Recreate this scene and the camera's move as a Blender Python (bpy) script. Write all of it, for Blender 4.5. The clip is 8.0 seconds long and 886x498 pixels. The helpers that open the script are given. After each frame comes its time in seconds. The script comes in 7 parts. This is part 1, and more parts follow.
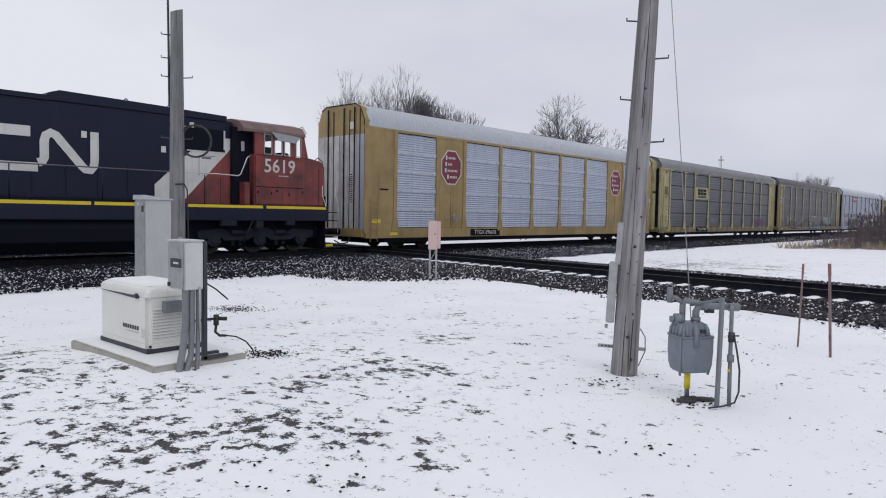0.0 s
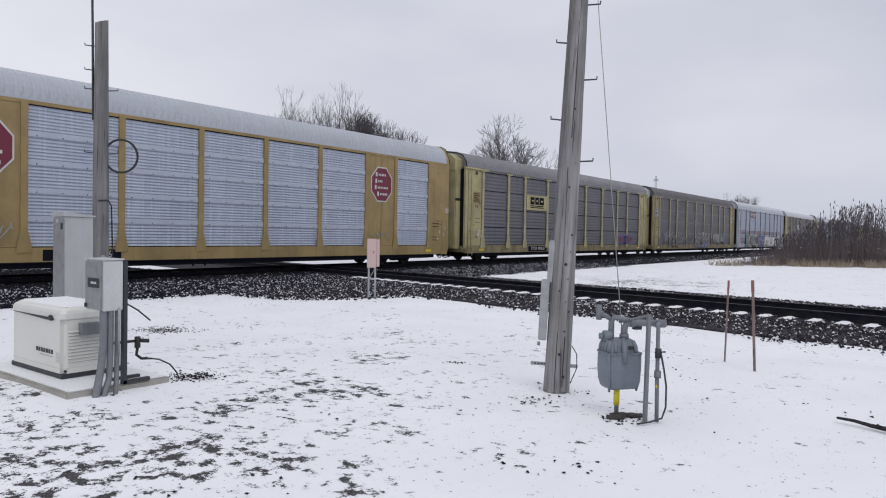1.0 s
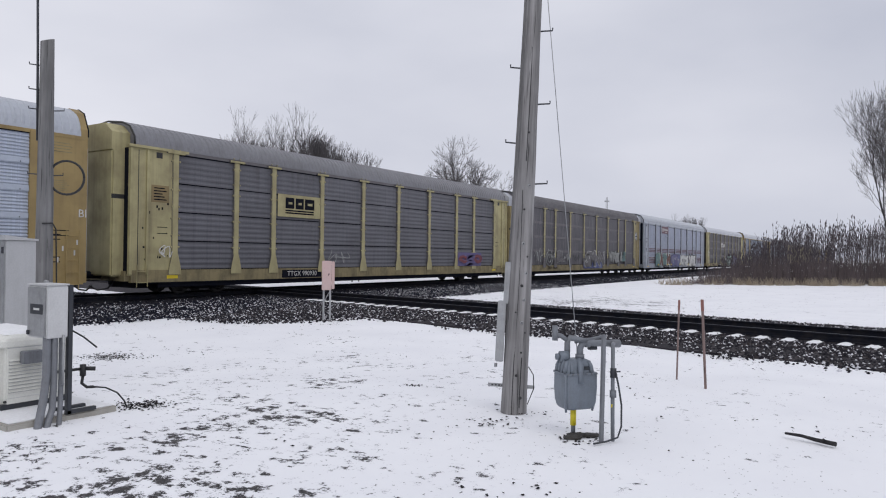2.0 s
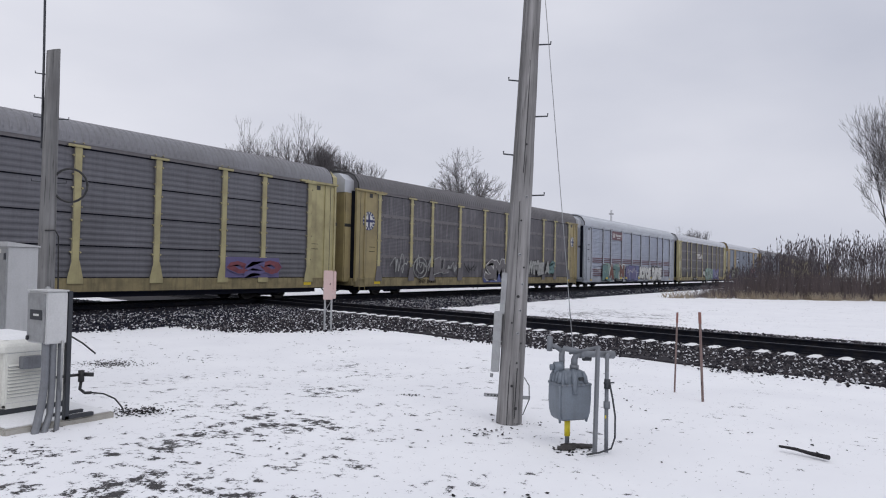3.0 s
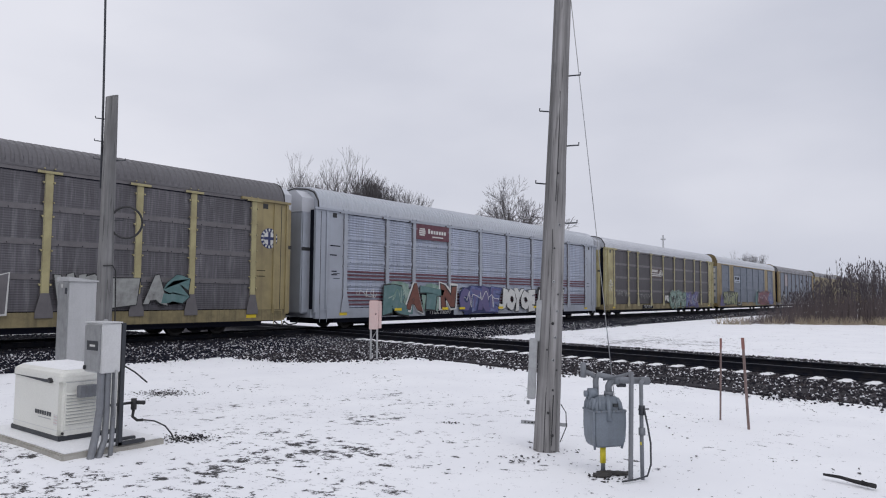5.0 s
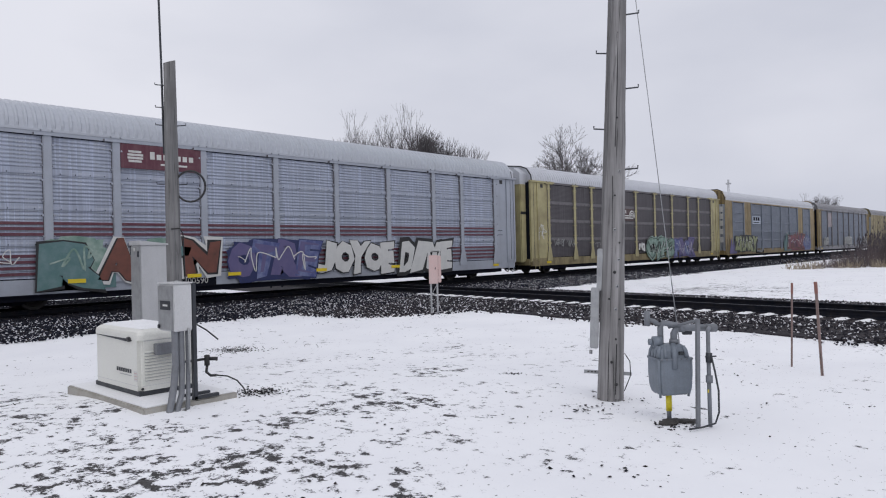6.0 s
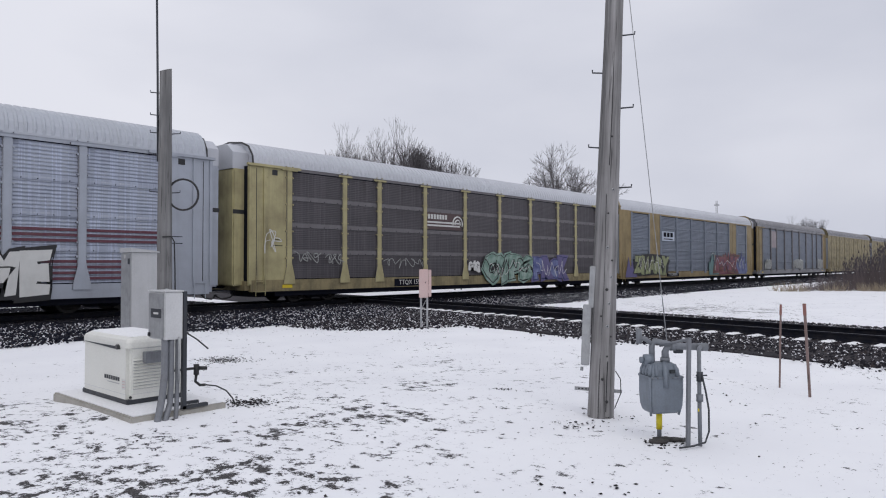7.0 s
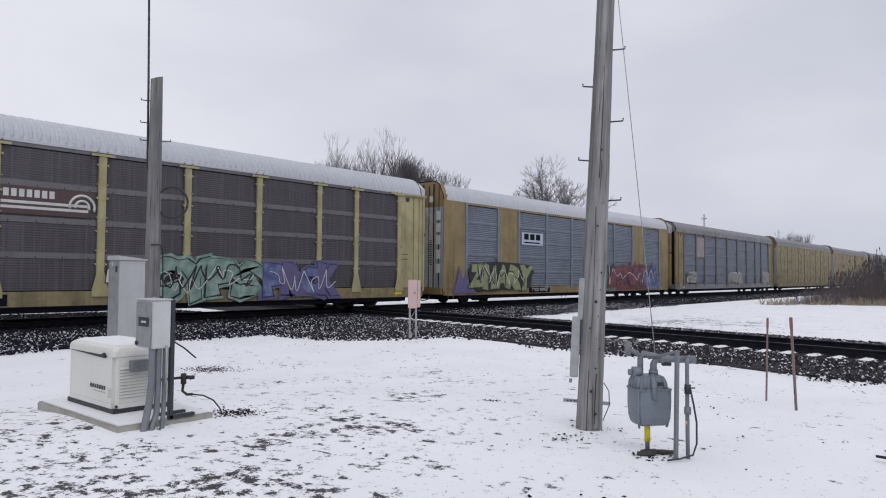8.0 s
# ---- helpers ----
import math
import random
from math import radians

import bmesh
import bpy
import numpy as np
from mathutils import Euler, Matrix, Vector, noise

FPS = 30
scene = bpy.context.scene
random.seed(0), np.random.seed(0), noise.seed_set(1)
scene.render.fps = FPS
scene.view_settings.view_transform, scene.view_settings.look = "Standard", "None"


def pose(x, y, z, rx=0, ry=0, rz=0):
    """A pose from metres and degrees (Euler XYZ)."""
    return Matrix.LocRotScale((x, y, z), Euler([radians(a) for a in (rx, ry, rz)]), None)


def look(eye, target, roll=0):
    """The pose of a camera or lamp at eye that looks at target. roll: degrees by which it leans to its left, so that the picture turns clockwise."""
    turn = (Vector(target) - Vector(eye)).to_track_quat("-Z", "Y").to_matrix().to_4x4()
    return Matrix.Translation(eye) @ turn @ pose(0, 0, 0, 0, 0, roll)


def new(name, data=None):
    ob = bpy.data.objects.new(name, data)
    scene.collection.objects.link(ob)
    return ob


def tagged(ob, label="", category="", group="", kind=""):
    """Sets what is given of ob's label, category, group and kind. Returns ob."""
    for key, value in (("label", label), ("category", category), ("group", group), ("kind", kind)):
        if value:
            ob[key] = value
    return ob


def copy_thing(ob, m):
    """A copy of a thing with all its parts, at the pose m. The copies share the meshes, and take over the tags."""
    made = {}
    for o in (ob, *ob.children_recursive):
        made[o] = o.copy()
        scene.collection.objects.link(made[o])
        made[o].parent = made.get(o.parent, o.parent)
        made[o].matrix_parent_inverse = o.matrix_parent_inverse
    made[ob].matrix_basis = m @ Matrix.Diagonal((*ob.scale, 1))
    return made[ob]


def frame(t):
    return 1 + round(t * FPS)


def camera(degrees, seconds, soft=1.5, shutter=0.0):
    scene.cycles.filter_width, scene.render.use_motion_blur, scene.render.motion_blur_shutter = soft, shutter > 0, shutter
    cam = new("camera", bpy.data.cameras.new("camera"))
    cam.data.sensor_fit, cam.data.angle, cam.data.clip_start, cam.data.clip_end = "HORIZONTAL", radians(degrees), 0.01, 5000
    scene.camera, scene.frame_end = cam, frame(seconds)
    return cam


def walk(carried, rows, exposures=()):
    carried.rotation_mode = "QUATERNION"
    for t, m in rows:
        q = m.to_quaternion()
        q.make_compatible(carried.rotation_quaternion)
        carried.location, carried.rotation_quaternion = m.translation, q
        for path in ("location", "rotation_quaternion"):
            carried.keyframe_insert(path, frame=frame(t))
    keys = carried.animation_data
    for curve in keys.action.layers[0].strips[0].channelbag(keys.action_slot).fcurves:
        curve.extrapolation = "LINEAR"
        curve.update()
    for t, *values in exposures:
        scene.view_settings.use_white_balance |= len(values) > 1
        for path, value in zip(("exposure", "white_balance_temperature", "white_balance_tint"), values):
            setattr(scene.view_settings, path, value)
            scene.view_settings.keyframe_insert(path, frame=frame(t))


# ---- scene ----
# camera: a hand-held phone that pans along a passing train
cam = camera(65.3, 8.0, 1.1)
PATH = [
    (0.0, pose(0.000, 0.000, 1.550, 87.15, -0.96, -48.45)),
    (0.5, pose(0.082, -0.022, 1.553, 87.81, -1.12, -50.54)),
    (1.0, pose(0.115, -0.043, 1.551, 88.72, -1.02, -53.16)),
    (1.5, pose(0.114, -0.037, 1.565, 89.68, -0.81, -55.42)),
    (2.0, pose(0.105, -0.031, 1.561, 90.53, -0.70, -56.88)),
    (3.5, pose(0.104, -0.194, 1.545, 91.93, -1.74, -55.90)),
    (4.0, pose(0.097, -0.270, 1.539, 92.85, -1.48, -54.66)),
    (4.2, pose(0.080, -0.299, 1.554, 94.09, -0.82, -54.43)),
    (5.3, pose(0.064, -0.329, 1.546, 92.68, 0.15, -50.96)),
    (5.5, pose(0.091, -0.320, 1.545, 91.32, 0.67, -49.81)),
    (6.0, pose(0.095, -0.306, 1.532, 90.03, 1.29, -47.59)),
    (6.5, pose(0.075, -0.298, 1.532, 90.49, 0.66, -47.71)),
    (7.0, pose(0.052, -0.282, 1.525, 91.23, 0.02, -48.50)),
    (7.5, pose(0.031, -0.262, 1.523, 91.68, -0.34, -49.03)),
    (8.0, pose(0.035, -0.280, 1.526, 92.12, -0.50, -49.43)),
]
walk(cam, PATH)


# ---- light: overcast winter sky ----
def make_world():
    w = bpy.data.worlds.new("overcast_sky")
    scene.world = w
    w.use_nodes = True
    nt = w.node_tree
    nt.nodes.clear()
    out = nt.nodes.new("ShaderNodeOutputWorld")
    bg = nt.nodes.new("ShaderNodeBackground")
    tc = nt.nodes.new("ShaderNodeTexCoord")
    sep = nt.nodes.new("ShaderNodeSeparateXYZ")
    nt.links.new(tc.outputs["Generated"], sep.inputs[0])
    # brighter towards +y, darker grey towards +x
    az = nt.nodes.new("ShaderNodeMath")
    az.operation = "SUBTRACT"
    nt.links.new(sep.outputs["Y"], az.inputs[0])
    nt.links.new(sep.outputs["X"], az.inputs[1])
    mr = nt.nodes.new("ShaderNodeMapRange")
    mr.inputs["From Min"].default_value = -0.95
    mr.inputs["From Max"].default_value = 0.75
    mr.inputs["To Max"].default_value = 0.78
    nt.links.new(az.outputs[0], mr.inputs["Value"])
    mp = nt.nodes.new("ShaderNodeMapping")
    mp.inputs["Scale"].default_value = (1.0, 1.0, 2.6)
    nt.links.new(tc.outputs["Generated"], mp.inputs[0])
    nz = nt.nodes.new("ShaderNodeTexNoise")
    nz.inputs["Scale"].default_value = 2.1
    nz.inputs["Detail"].default_value = 5.0
    nz.inputs["Roughness"].default_value = 0.45
    nt.links.new(mp.outputs[0], nz.inputs["Vector"])
    add = nt.nodes.new("ShaderNodeMath")
    add.operation = "MULTIPLY_ADD"
    nt.links.new(nz.outputs["Fac"], add.inputs[0])
    add.inputs[1].default_value = 1.45
    nt.links.new(mr.outputs[0], add.inputs[2])
    ramp = nt.nodes.new("ShaderNodeValToRGB")
    e = ramp.color_ramp.elements
    e[0].position, e[0].color = 0.34, (0.515, 0.540, 0.637, 1)
    e[1].position, e[1].color = 1.0, (0.762, 0.773, 0.85, 1)
    sc = nt.nodes.new("ShaderNodeMath")
    sc.operation = "MULTIPLY"
    sc.inputs[1].default_value = 0.72
    nt.links.new(add.outputs[0], sc.inputs[0])
    nt.links.new(sc.outputs[0], ramp.inputs[0])
    nt.links.new(ramp.outputs[0], bg.inputs["Color"])
    bg.inputs["Strength"].default_value = 1.0
    nt.links.new(bg.outputs[0], out.inputs[0])


make_world()
sun = new("sun", bpy.data.lights.new("sun", "SUN"))
sun.data.energy, sun.data.angle, sun.data.color = 0.6, radians(40), (1.0, 0.98, 0.95)
sun.matrix_world = look((0, 0, 60), (18, 38, 0))


# ---- materials ----
def nodes_of(name):
    m = bpy.data.materials.new(name)
    m.use_nodes = True
    nt = m.node_tree
    return m, nt, nt.nodes["Principled BSDF"]


def noise_node(nt, scale, detail=4.0, rough=0.55, stretch=(1, 1, 1)):
    tc = nt.nodes.new("ShaderNodeTexCoord")
    mp = nt.nodes.new("ShaderNodeMapping")
    mp.inputs["Scale"].default_value = stretch
    nz = nt.nodes.new("ShaderNodeTexNoise")
    nz.inputs["Scale"].default_value = scale
    nz.inputs["Detail"].default_value = detail
    nz.inputs["Roughness"].default_value = rough
    nt.links.new(tc.outputs["Object"], mp.inputs[0])
    nt.links.new(mp.outputs[0], nz.inputs["Vector"])
    return nz.outputs["Fac"]


def ramp_node(nt, fac, a, b, ca=(0, 0, 0, 1), cb=(1, 1, 1, 1)):
    r = nt.nodes.new("ShaderNodeValToRGB")
    e = r.color_ramp.elements
    e[0].position, e[0].color, e[1].position, e[1].color = a, ca, b, cb
    nt.links.new(fac, r.inputs[0])
    return r.outputs[0]


def mix_node(nt, fac, a, b, kind="MIX"):
    x = nt.nodes.new("ShaderNodeMix")
    x.data_type, x.blend_type = "RGBA", kind
    for sock, v in ((x.inputs[0], fac), (x.inputs[6], a), (x.inputs[7], b)):
        if isinstance(v, (int, float)):
            sock.default_value = v
        elif isinstance(v, tuple):
            sock.default_value = (*v, 1)[:4]
        else:
            nt.links.new(v, sock)
    return x.outputs[2]


def math_node(nt, op, a, b=0.0, c=0.0):
    x = nt.nodes.new("ShaderNodeMath")
    x.operation = op
    for sock, v in zip(x.inputs, (a, b, c)):
        if isinstance(v, (int, float)):
            sock.default_value = v
        else:
            nt.links.new(v, sock)
    return x.outputs[0]


def bump_node(nt, bsdf, height, strength, dist=0.01):
    b = nt.nodes.new("ShaderNodeBump")
    b.inputs["Strength"].default_value, b.inputs["Distance"].default_value = strength, dist
    nt.links.new(height, b.inputs["Height"])
    nt.links.new(b.outputs[0], bsdf.inputs["Normal"])


def surface(name, color, rough=0.6, metal=0.0, dirt=(0.05, 0.045, 0.04), amount=0.35, scale=1.2, streak=True, grain=60.0, bump=0.15, spec=0.5):
    """Painted, weathered or plain surface: blotches, vertical streaks, fine grain."""
    m, nt, p = nodes_of(name)
    big = ramp_node(nt, noise_node(nt, scale, 6.0, 0.6), 0.42, 0.75)
    col = mix_node(nt, math_node(nt, "MULTIPLY", big, amount), color, dirt)
    if streak:
        st = ramp_node(nt, noise_node(nt, scale * 5, 4.0, 0.6, (1, 1, 0.06)), 0.5, 0.8)
        col = mix_node(nt, math_node(nt, "MULTIPLY", st, amount * 0.8), col, dirt)
    fine = noise_node(nt, grain, 3.0)
    col = mix_node(nt, 0.25, col, ramp_node(nt, fine, 0.3, 0.7, (0.55, 0.55, 0.55, 1), (1, 1, 1, 1)), "MULTIPLY")
    nt.links.new(col, p.inputs["Base Color"])
    nt.links.new(ramp_node(nt, big, 0.0, 1.0, (rough * 0.85,) * 3 + (1,), (min(1, rough * 1.2),) * 3 + (1,)), p.inputs["Roughness"])
    p.inputs["Metallic"].default_value = metal
    p.inputs["Specular IOR Level"].default_value = spec
    if bump:
        bump_node(nt, p, fine, bump, 0.004)
    return m


def perforated(name, color, dirt, amount=0.4, sheen=(0.75, 0.77, 0.8), slots=0.6, bars=0.35, pitch=0.1144, drips=0.0, dust=0.0):
    """Rack side sheets: rows of small slots with the sky light they catch painted in, crossed by the uprights inside;
    blotches, rain streaks and dust.
    """
    m, nt, p = nodes_of(name)
    tc = nt.nodes.new("ShaderNodeTexCoord")
    sep = nt.nodes.new("ShaderNodeSeparateXYZ")
    nt.links.new(tc.outputs["Object"], sep.inputs[0])
    big = ramp_node(nt, noise_node(nt, 0.55, 6.0, 0.62), 0.38, 0.72)
    col = mix_node(nt, math_node(nt, "MULTIPLY", big, amount), color, dirt)
    st = ramp_node(nt, noise_node(nt, 7.0, 5.0, 0.65, (1, 1, 0.03)), 0.46, 0.78)
    col = mix_node(nt, math_node(nt, "MULTIPLY", st, amount), col, dirt)
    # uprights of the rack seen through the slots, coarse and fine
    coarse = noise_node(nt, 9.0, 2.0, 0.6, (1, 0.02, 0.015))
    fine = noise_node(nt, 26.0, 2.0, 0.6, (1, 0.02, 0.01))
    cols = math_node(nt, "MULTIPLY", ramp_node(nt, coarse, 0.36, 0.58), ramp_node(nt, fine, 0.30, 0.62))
    # slot rows brightened in the base colour, for reflected sky light
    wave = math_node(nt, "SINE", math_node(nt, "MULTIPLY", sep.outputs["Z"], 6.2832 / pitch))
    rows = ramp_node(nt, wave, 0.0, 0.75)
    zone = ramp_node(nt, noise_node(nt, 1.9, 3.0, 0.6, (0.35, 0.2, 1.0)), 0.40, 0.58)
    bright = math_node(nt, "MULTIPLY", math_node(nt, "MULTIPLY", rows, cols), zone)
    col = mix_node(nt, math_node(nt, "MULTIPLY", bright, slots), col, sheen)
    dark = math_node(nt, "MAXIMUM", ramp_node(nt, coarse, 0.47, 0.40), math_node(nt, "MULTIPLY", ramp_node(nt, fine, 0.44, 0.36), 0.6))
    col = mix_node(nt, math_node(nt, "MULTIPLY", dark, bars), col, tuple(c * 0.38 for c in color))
    if dust:
        band = ramp_node(nt, noise_node(nt, 5.0, 4.0, 0.7, (1, 0.05, 0.10)), 0.50, 0.70)
        col = mix_node(nt, math_node(nt, "MULTIPLY", band, dust), col, sheen)
    if drips:
        # soot that has run down from the roof edge
        run = ramp_node(nt, noise_node(nt, 1.5, 4.0, 0.6, (1, 0.05, 0.05)), 0.54, 0.72)
        fall = nt.nodes.new("ShaderNodeMapRange")
        fall.inputs["From Min"].default_value, fall.inputs["From Max"].default_value = 3.2, 5.1
        nt.links.new(math_node(nt, "ADD", sep.outputs["Z"], math_node(nt, "MULTIPLY_ADD", noise_node(nt, 2.5, 3.0), 1.6, -0.8)), fall.inputs["Value"])
        col = mix_node(nt, math_node(nt, "MULTIPLY", math_node(nt, "MULTIPLY", run, fall.outputs[0]), drips), col, (0.03, 0.024, 0.024))
    nt.links.new(col, p.inputs["Base Color"])
    p.inputs["Roughness"].default_value = 0.55
    p.inputs["Metallic"].default_value = 0.15
    return m


def snow_ground():
    m, nt, p = nodes_of("trodden_snow")
    tc = nt.nodes.new("ShaderNodeTexCoord")

    def near(x, y, r0, r1):
        d = nt.nodes.new("ShaderNodeVectorMath")
        d.operation = "DISTANCE"
        nt.links.new(tc.outputs["Object"], d.inputs[0])
        d.inputs[1].default_value = (x, y, 0)
        g = nt.nodes.new("ShaderNodeMapRange")
        g.inputs["From Min"].default_value, g.inputs["From Max"].default_value = r0, r1
        g.inputs["To Min"].default_value, g.inputs["To Max"].default_value = 1, 0
        nt.links.new(d.outputs["Value"], g.inputs["Value"])
        return g.outputs[0]
    zone = 0.0
    for x, y, r0, r1, k in ((0.2, 4.4, 0.3, 4.2, 0.115), (2.3, 4.7, 0.4, 3.4, 0.095), (1.6, 7.6, 0.5, 3.2, 0.10), (4.3, 4.7, 0.6, 3.4, 0.075), (6.4, 7.0, 1.0, 6.0, 0.045), (2.2, 1.6, 0.3, 1.6, 0.06), (26.0, 9.6, 1.0, 6.0, 0.085)):
        zone = math_node(nt, "MAXIMUM", zone, math_node(nt, "MULTIPLY", near(x, y, r0, r1), k))
    patch = noise_node(nt, 6.4, 12.0, 0.70, (1.1, 0.9, 1))
    fine = noise_node(nt, 34.0, 8.0, 0.8)
    v = math_node(nt, "MULTIPLY_ADD", fine, 0.27, math_node(nt, "MULTIPLY", patch, 0.73))
    v = math_node(nt, "ADD", v, zone)
    v = math_node(nt, "MULTIPLY_ADD", math_node(nt, "SUBTRACT", noise_node(nt, 1.1, 3.0, 0.5), 0.5), 0.26, v)
    mask = ramp_node(nt, v, 0.627, 0.634)
    speck = ramp_node(nt, noise_node(nt, 26.0, 3.0, 0.5), 0.70, 0.72)
    speckz = math_node(nt, "MULTIPLY", speck, near(5.0, 4.0, 3.0, 14.0))
    mask2 = math_node(nt, "MAXIMUM", mask, math_node(nt, "MULTIPLY", speckz, 0.8))
    soil = mix_node(nt, ramp_node(nt, noise_node(nt, 40.0, 4.0), 0.35, 0.65), (0.008, 0.008, 0.010), (0.040, 0.034, 0.033))
    soil = mix_node(nt, math_node(nt, "MULTIPLY", ramp_node(nt, noise_node(nt, 75.0, 4.0, 0.7), 0.52, 0.66), 0.30), soil, (0.5, 0.5, 0.53))
    thin = ramp_node(nt, v, 0.59, 0.632, (0.90, 0.905, 0.925, 1), (0.72, 0.72, 0.75, 1))
    tone = mix_node(nt, 0.5, thin, ramp_node(nt, noise_node(nt, 0.7, 4.0), 0.3, 0.7, (0.86, 0.86, 0.88, 1), (1, 1, 1, 1)), "MULTIPLY")
    nt.links.new(mix_node(nt, mask2, tone, soil), p.inputs["Base Color"])
    p.inputs["Roughness"].default_value = 0.75
    h = math_node(nt, "SUBTRACT", math_node(nt, "MULTIPLY", noise_node(nt, 30.0, 5.0), 0.5), mask2)
    bump_node(nt, p, h, 0.5, 0.012)
    return m


def stones(name, dark, light, snow):
    """Crushed rock: each stone its own grey or brown, some capped with snow."""
    m, nt, p = nodes_of(name)
    g = nt.nodes.new("ShaderNodeNewGeometry")
    r = nt.nodes.new("ShaderNodeValToRGB")
    r.color_ramp.interpolation = "CONSTANT"
    e = r.color_ramp.elements
    e[0].position, e[0].color = 0.0, (*dark, 1)
    e[1].position, e[1].color = 0.45, (*light, 1)
    for pos, c in ((0.65, (0.055, 0.046, 0.047)), (0.74, (0.022, 0.022, 0.028)), (1 - snow, (0.74, 0.74, 0.78))):
        x = r.color_ramp.elements.new(pos)
        x.color = (*c, 1)
    nt.links.new(g.outputs["Random Per Island"], r.inputs[0])
    col = mix_node(nt, 0.5, r.outputs[0], ramp_node(nt, noise_node(nt, 35.0, 3.0), 0.3, 0.7, (0.5, 0.5, 0.5, 1), (1, 1, 1, 1)), "MULTIPLY")
    nt.links.new(col, p.inputs["Base Color"])
    p.inputs["Roughness"].default_value = 0.85
    p.inputs["Specular IOR Level"].default_value = 0.12
    return m


def wood(name, a, b, stretch=(1, 1, 0.04), scale=18.0):
    m, nt, p = nodes_of(name)
    gr = noise_node(nt, scale, 6.0, 0.65, stretch)
    col = mix_node(nt, ramp_node(nt, gr, 0.32, 0.68), a, b)
    crack = ramp_node(nt, noise_node(nt, scale * 2.2, 4.0, 0.6, stretch), 0.33, 0.40, (0.25, 0.25, 0.25, 1), (1, 1, 1, 1))
    col = mix_node(nt, 0.8, col, crack, "MULTIPLY")
    stain = ramp_node(nt, noise_node(nt, 1.6, 4.0), 0.4, 0.7, (0.7, 0.69, 0.68, 1), (1, 1, 1, 1))
    col = mix_node(nt, 0.7, col, stain, "MULTIPLY")
    nt.links.new(col, p.inputs["Base Color"])
    p.inputs["Roughness"].default_value = 0.85
    bump_node(nt, p, gr, 0.6, 0.01)
    return m


def glass(name):
    m, nt, p = nodes_of(name)
    p.inputs["Base Color"].default_value = (0.02, 0.025, 0.03, 1)
    p.inputs["Roughness"].default_value = 0.08
    return m


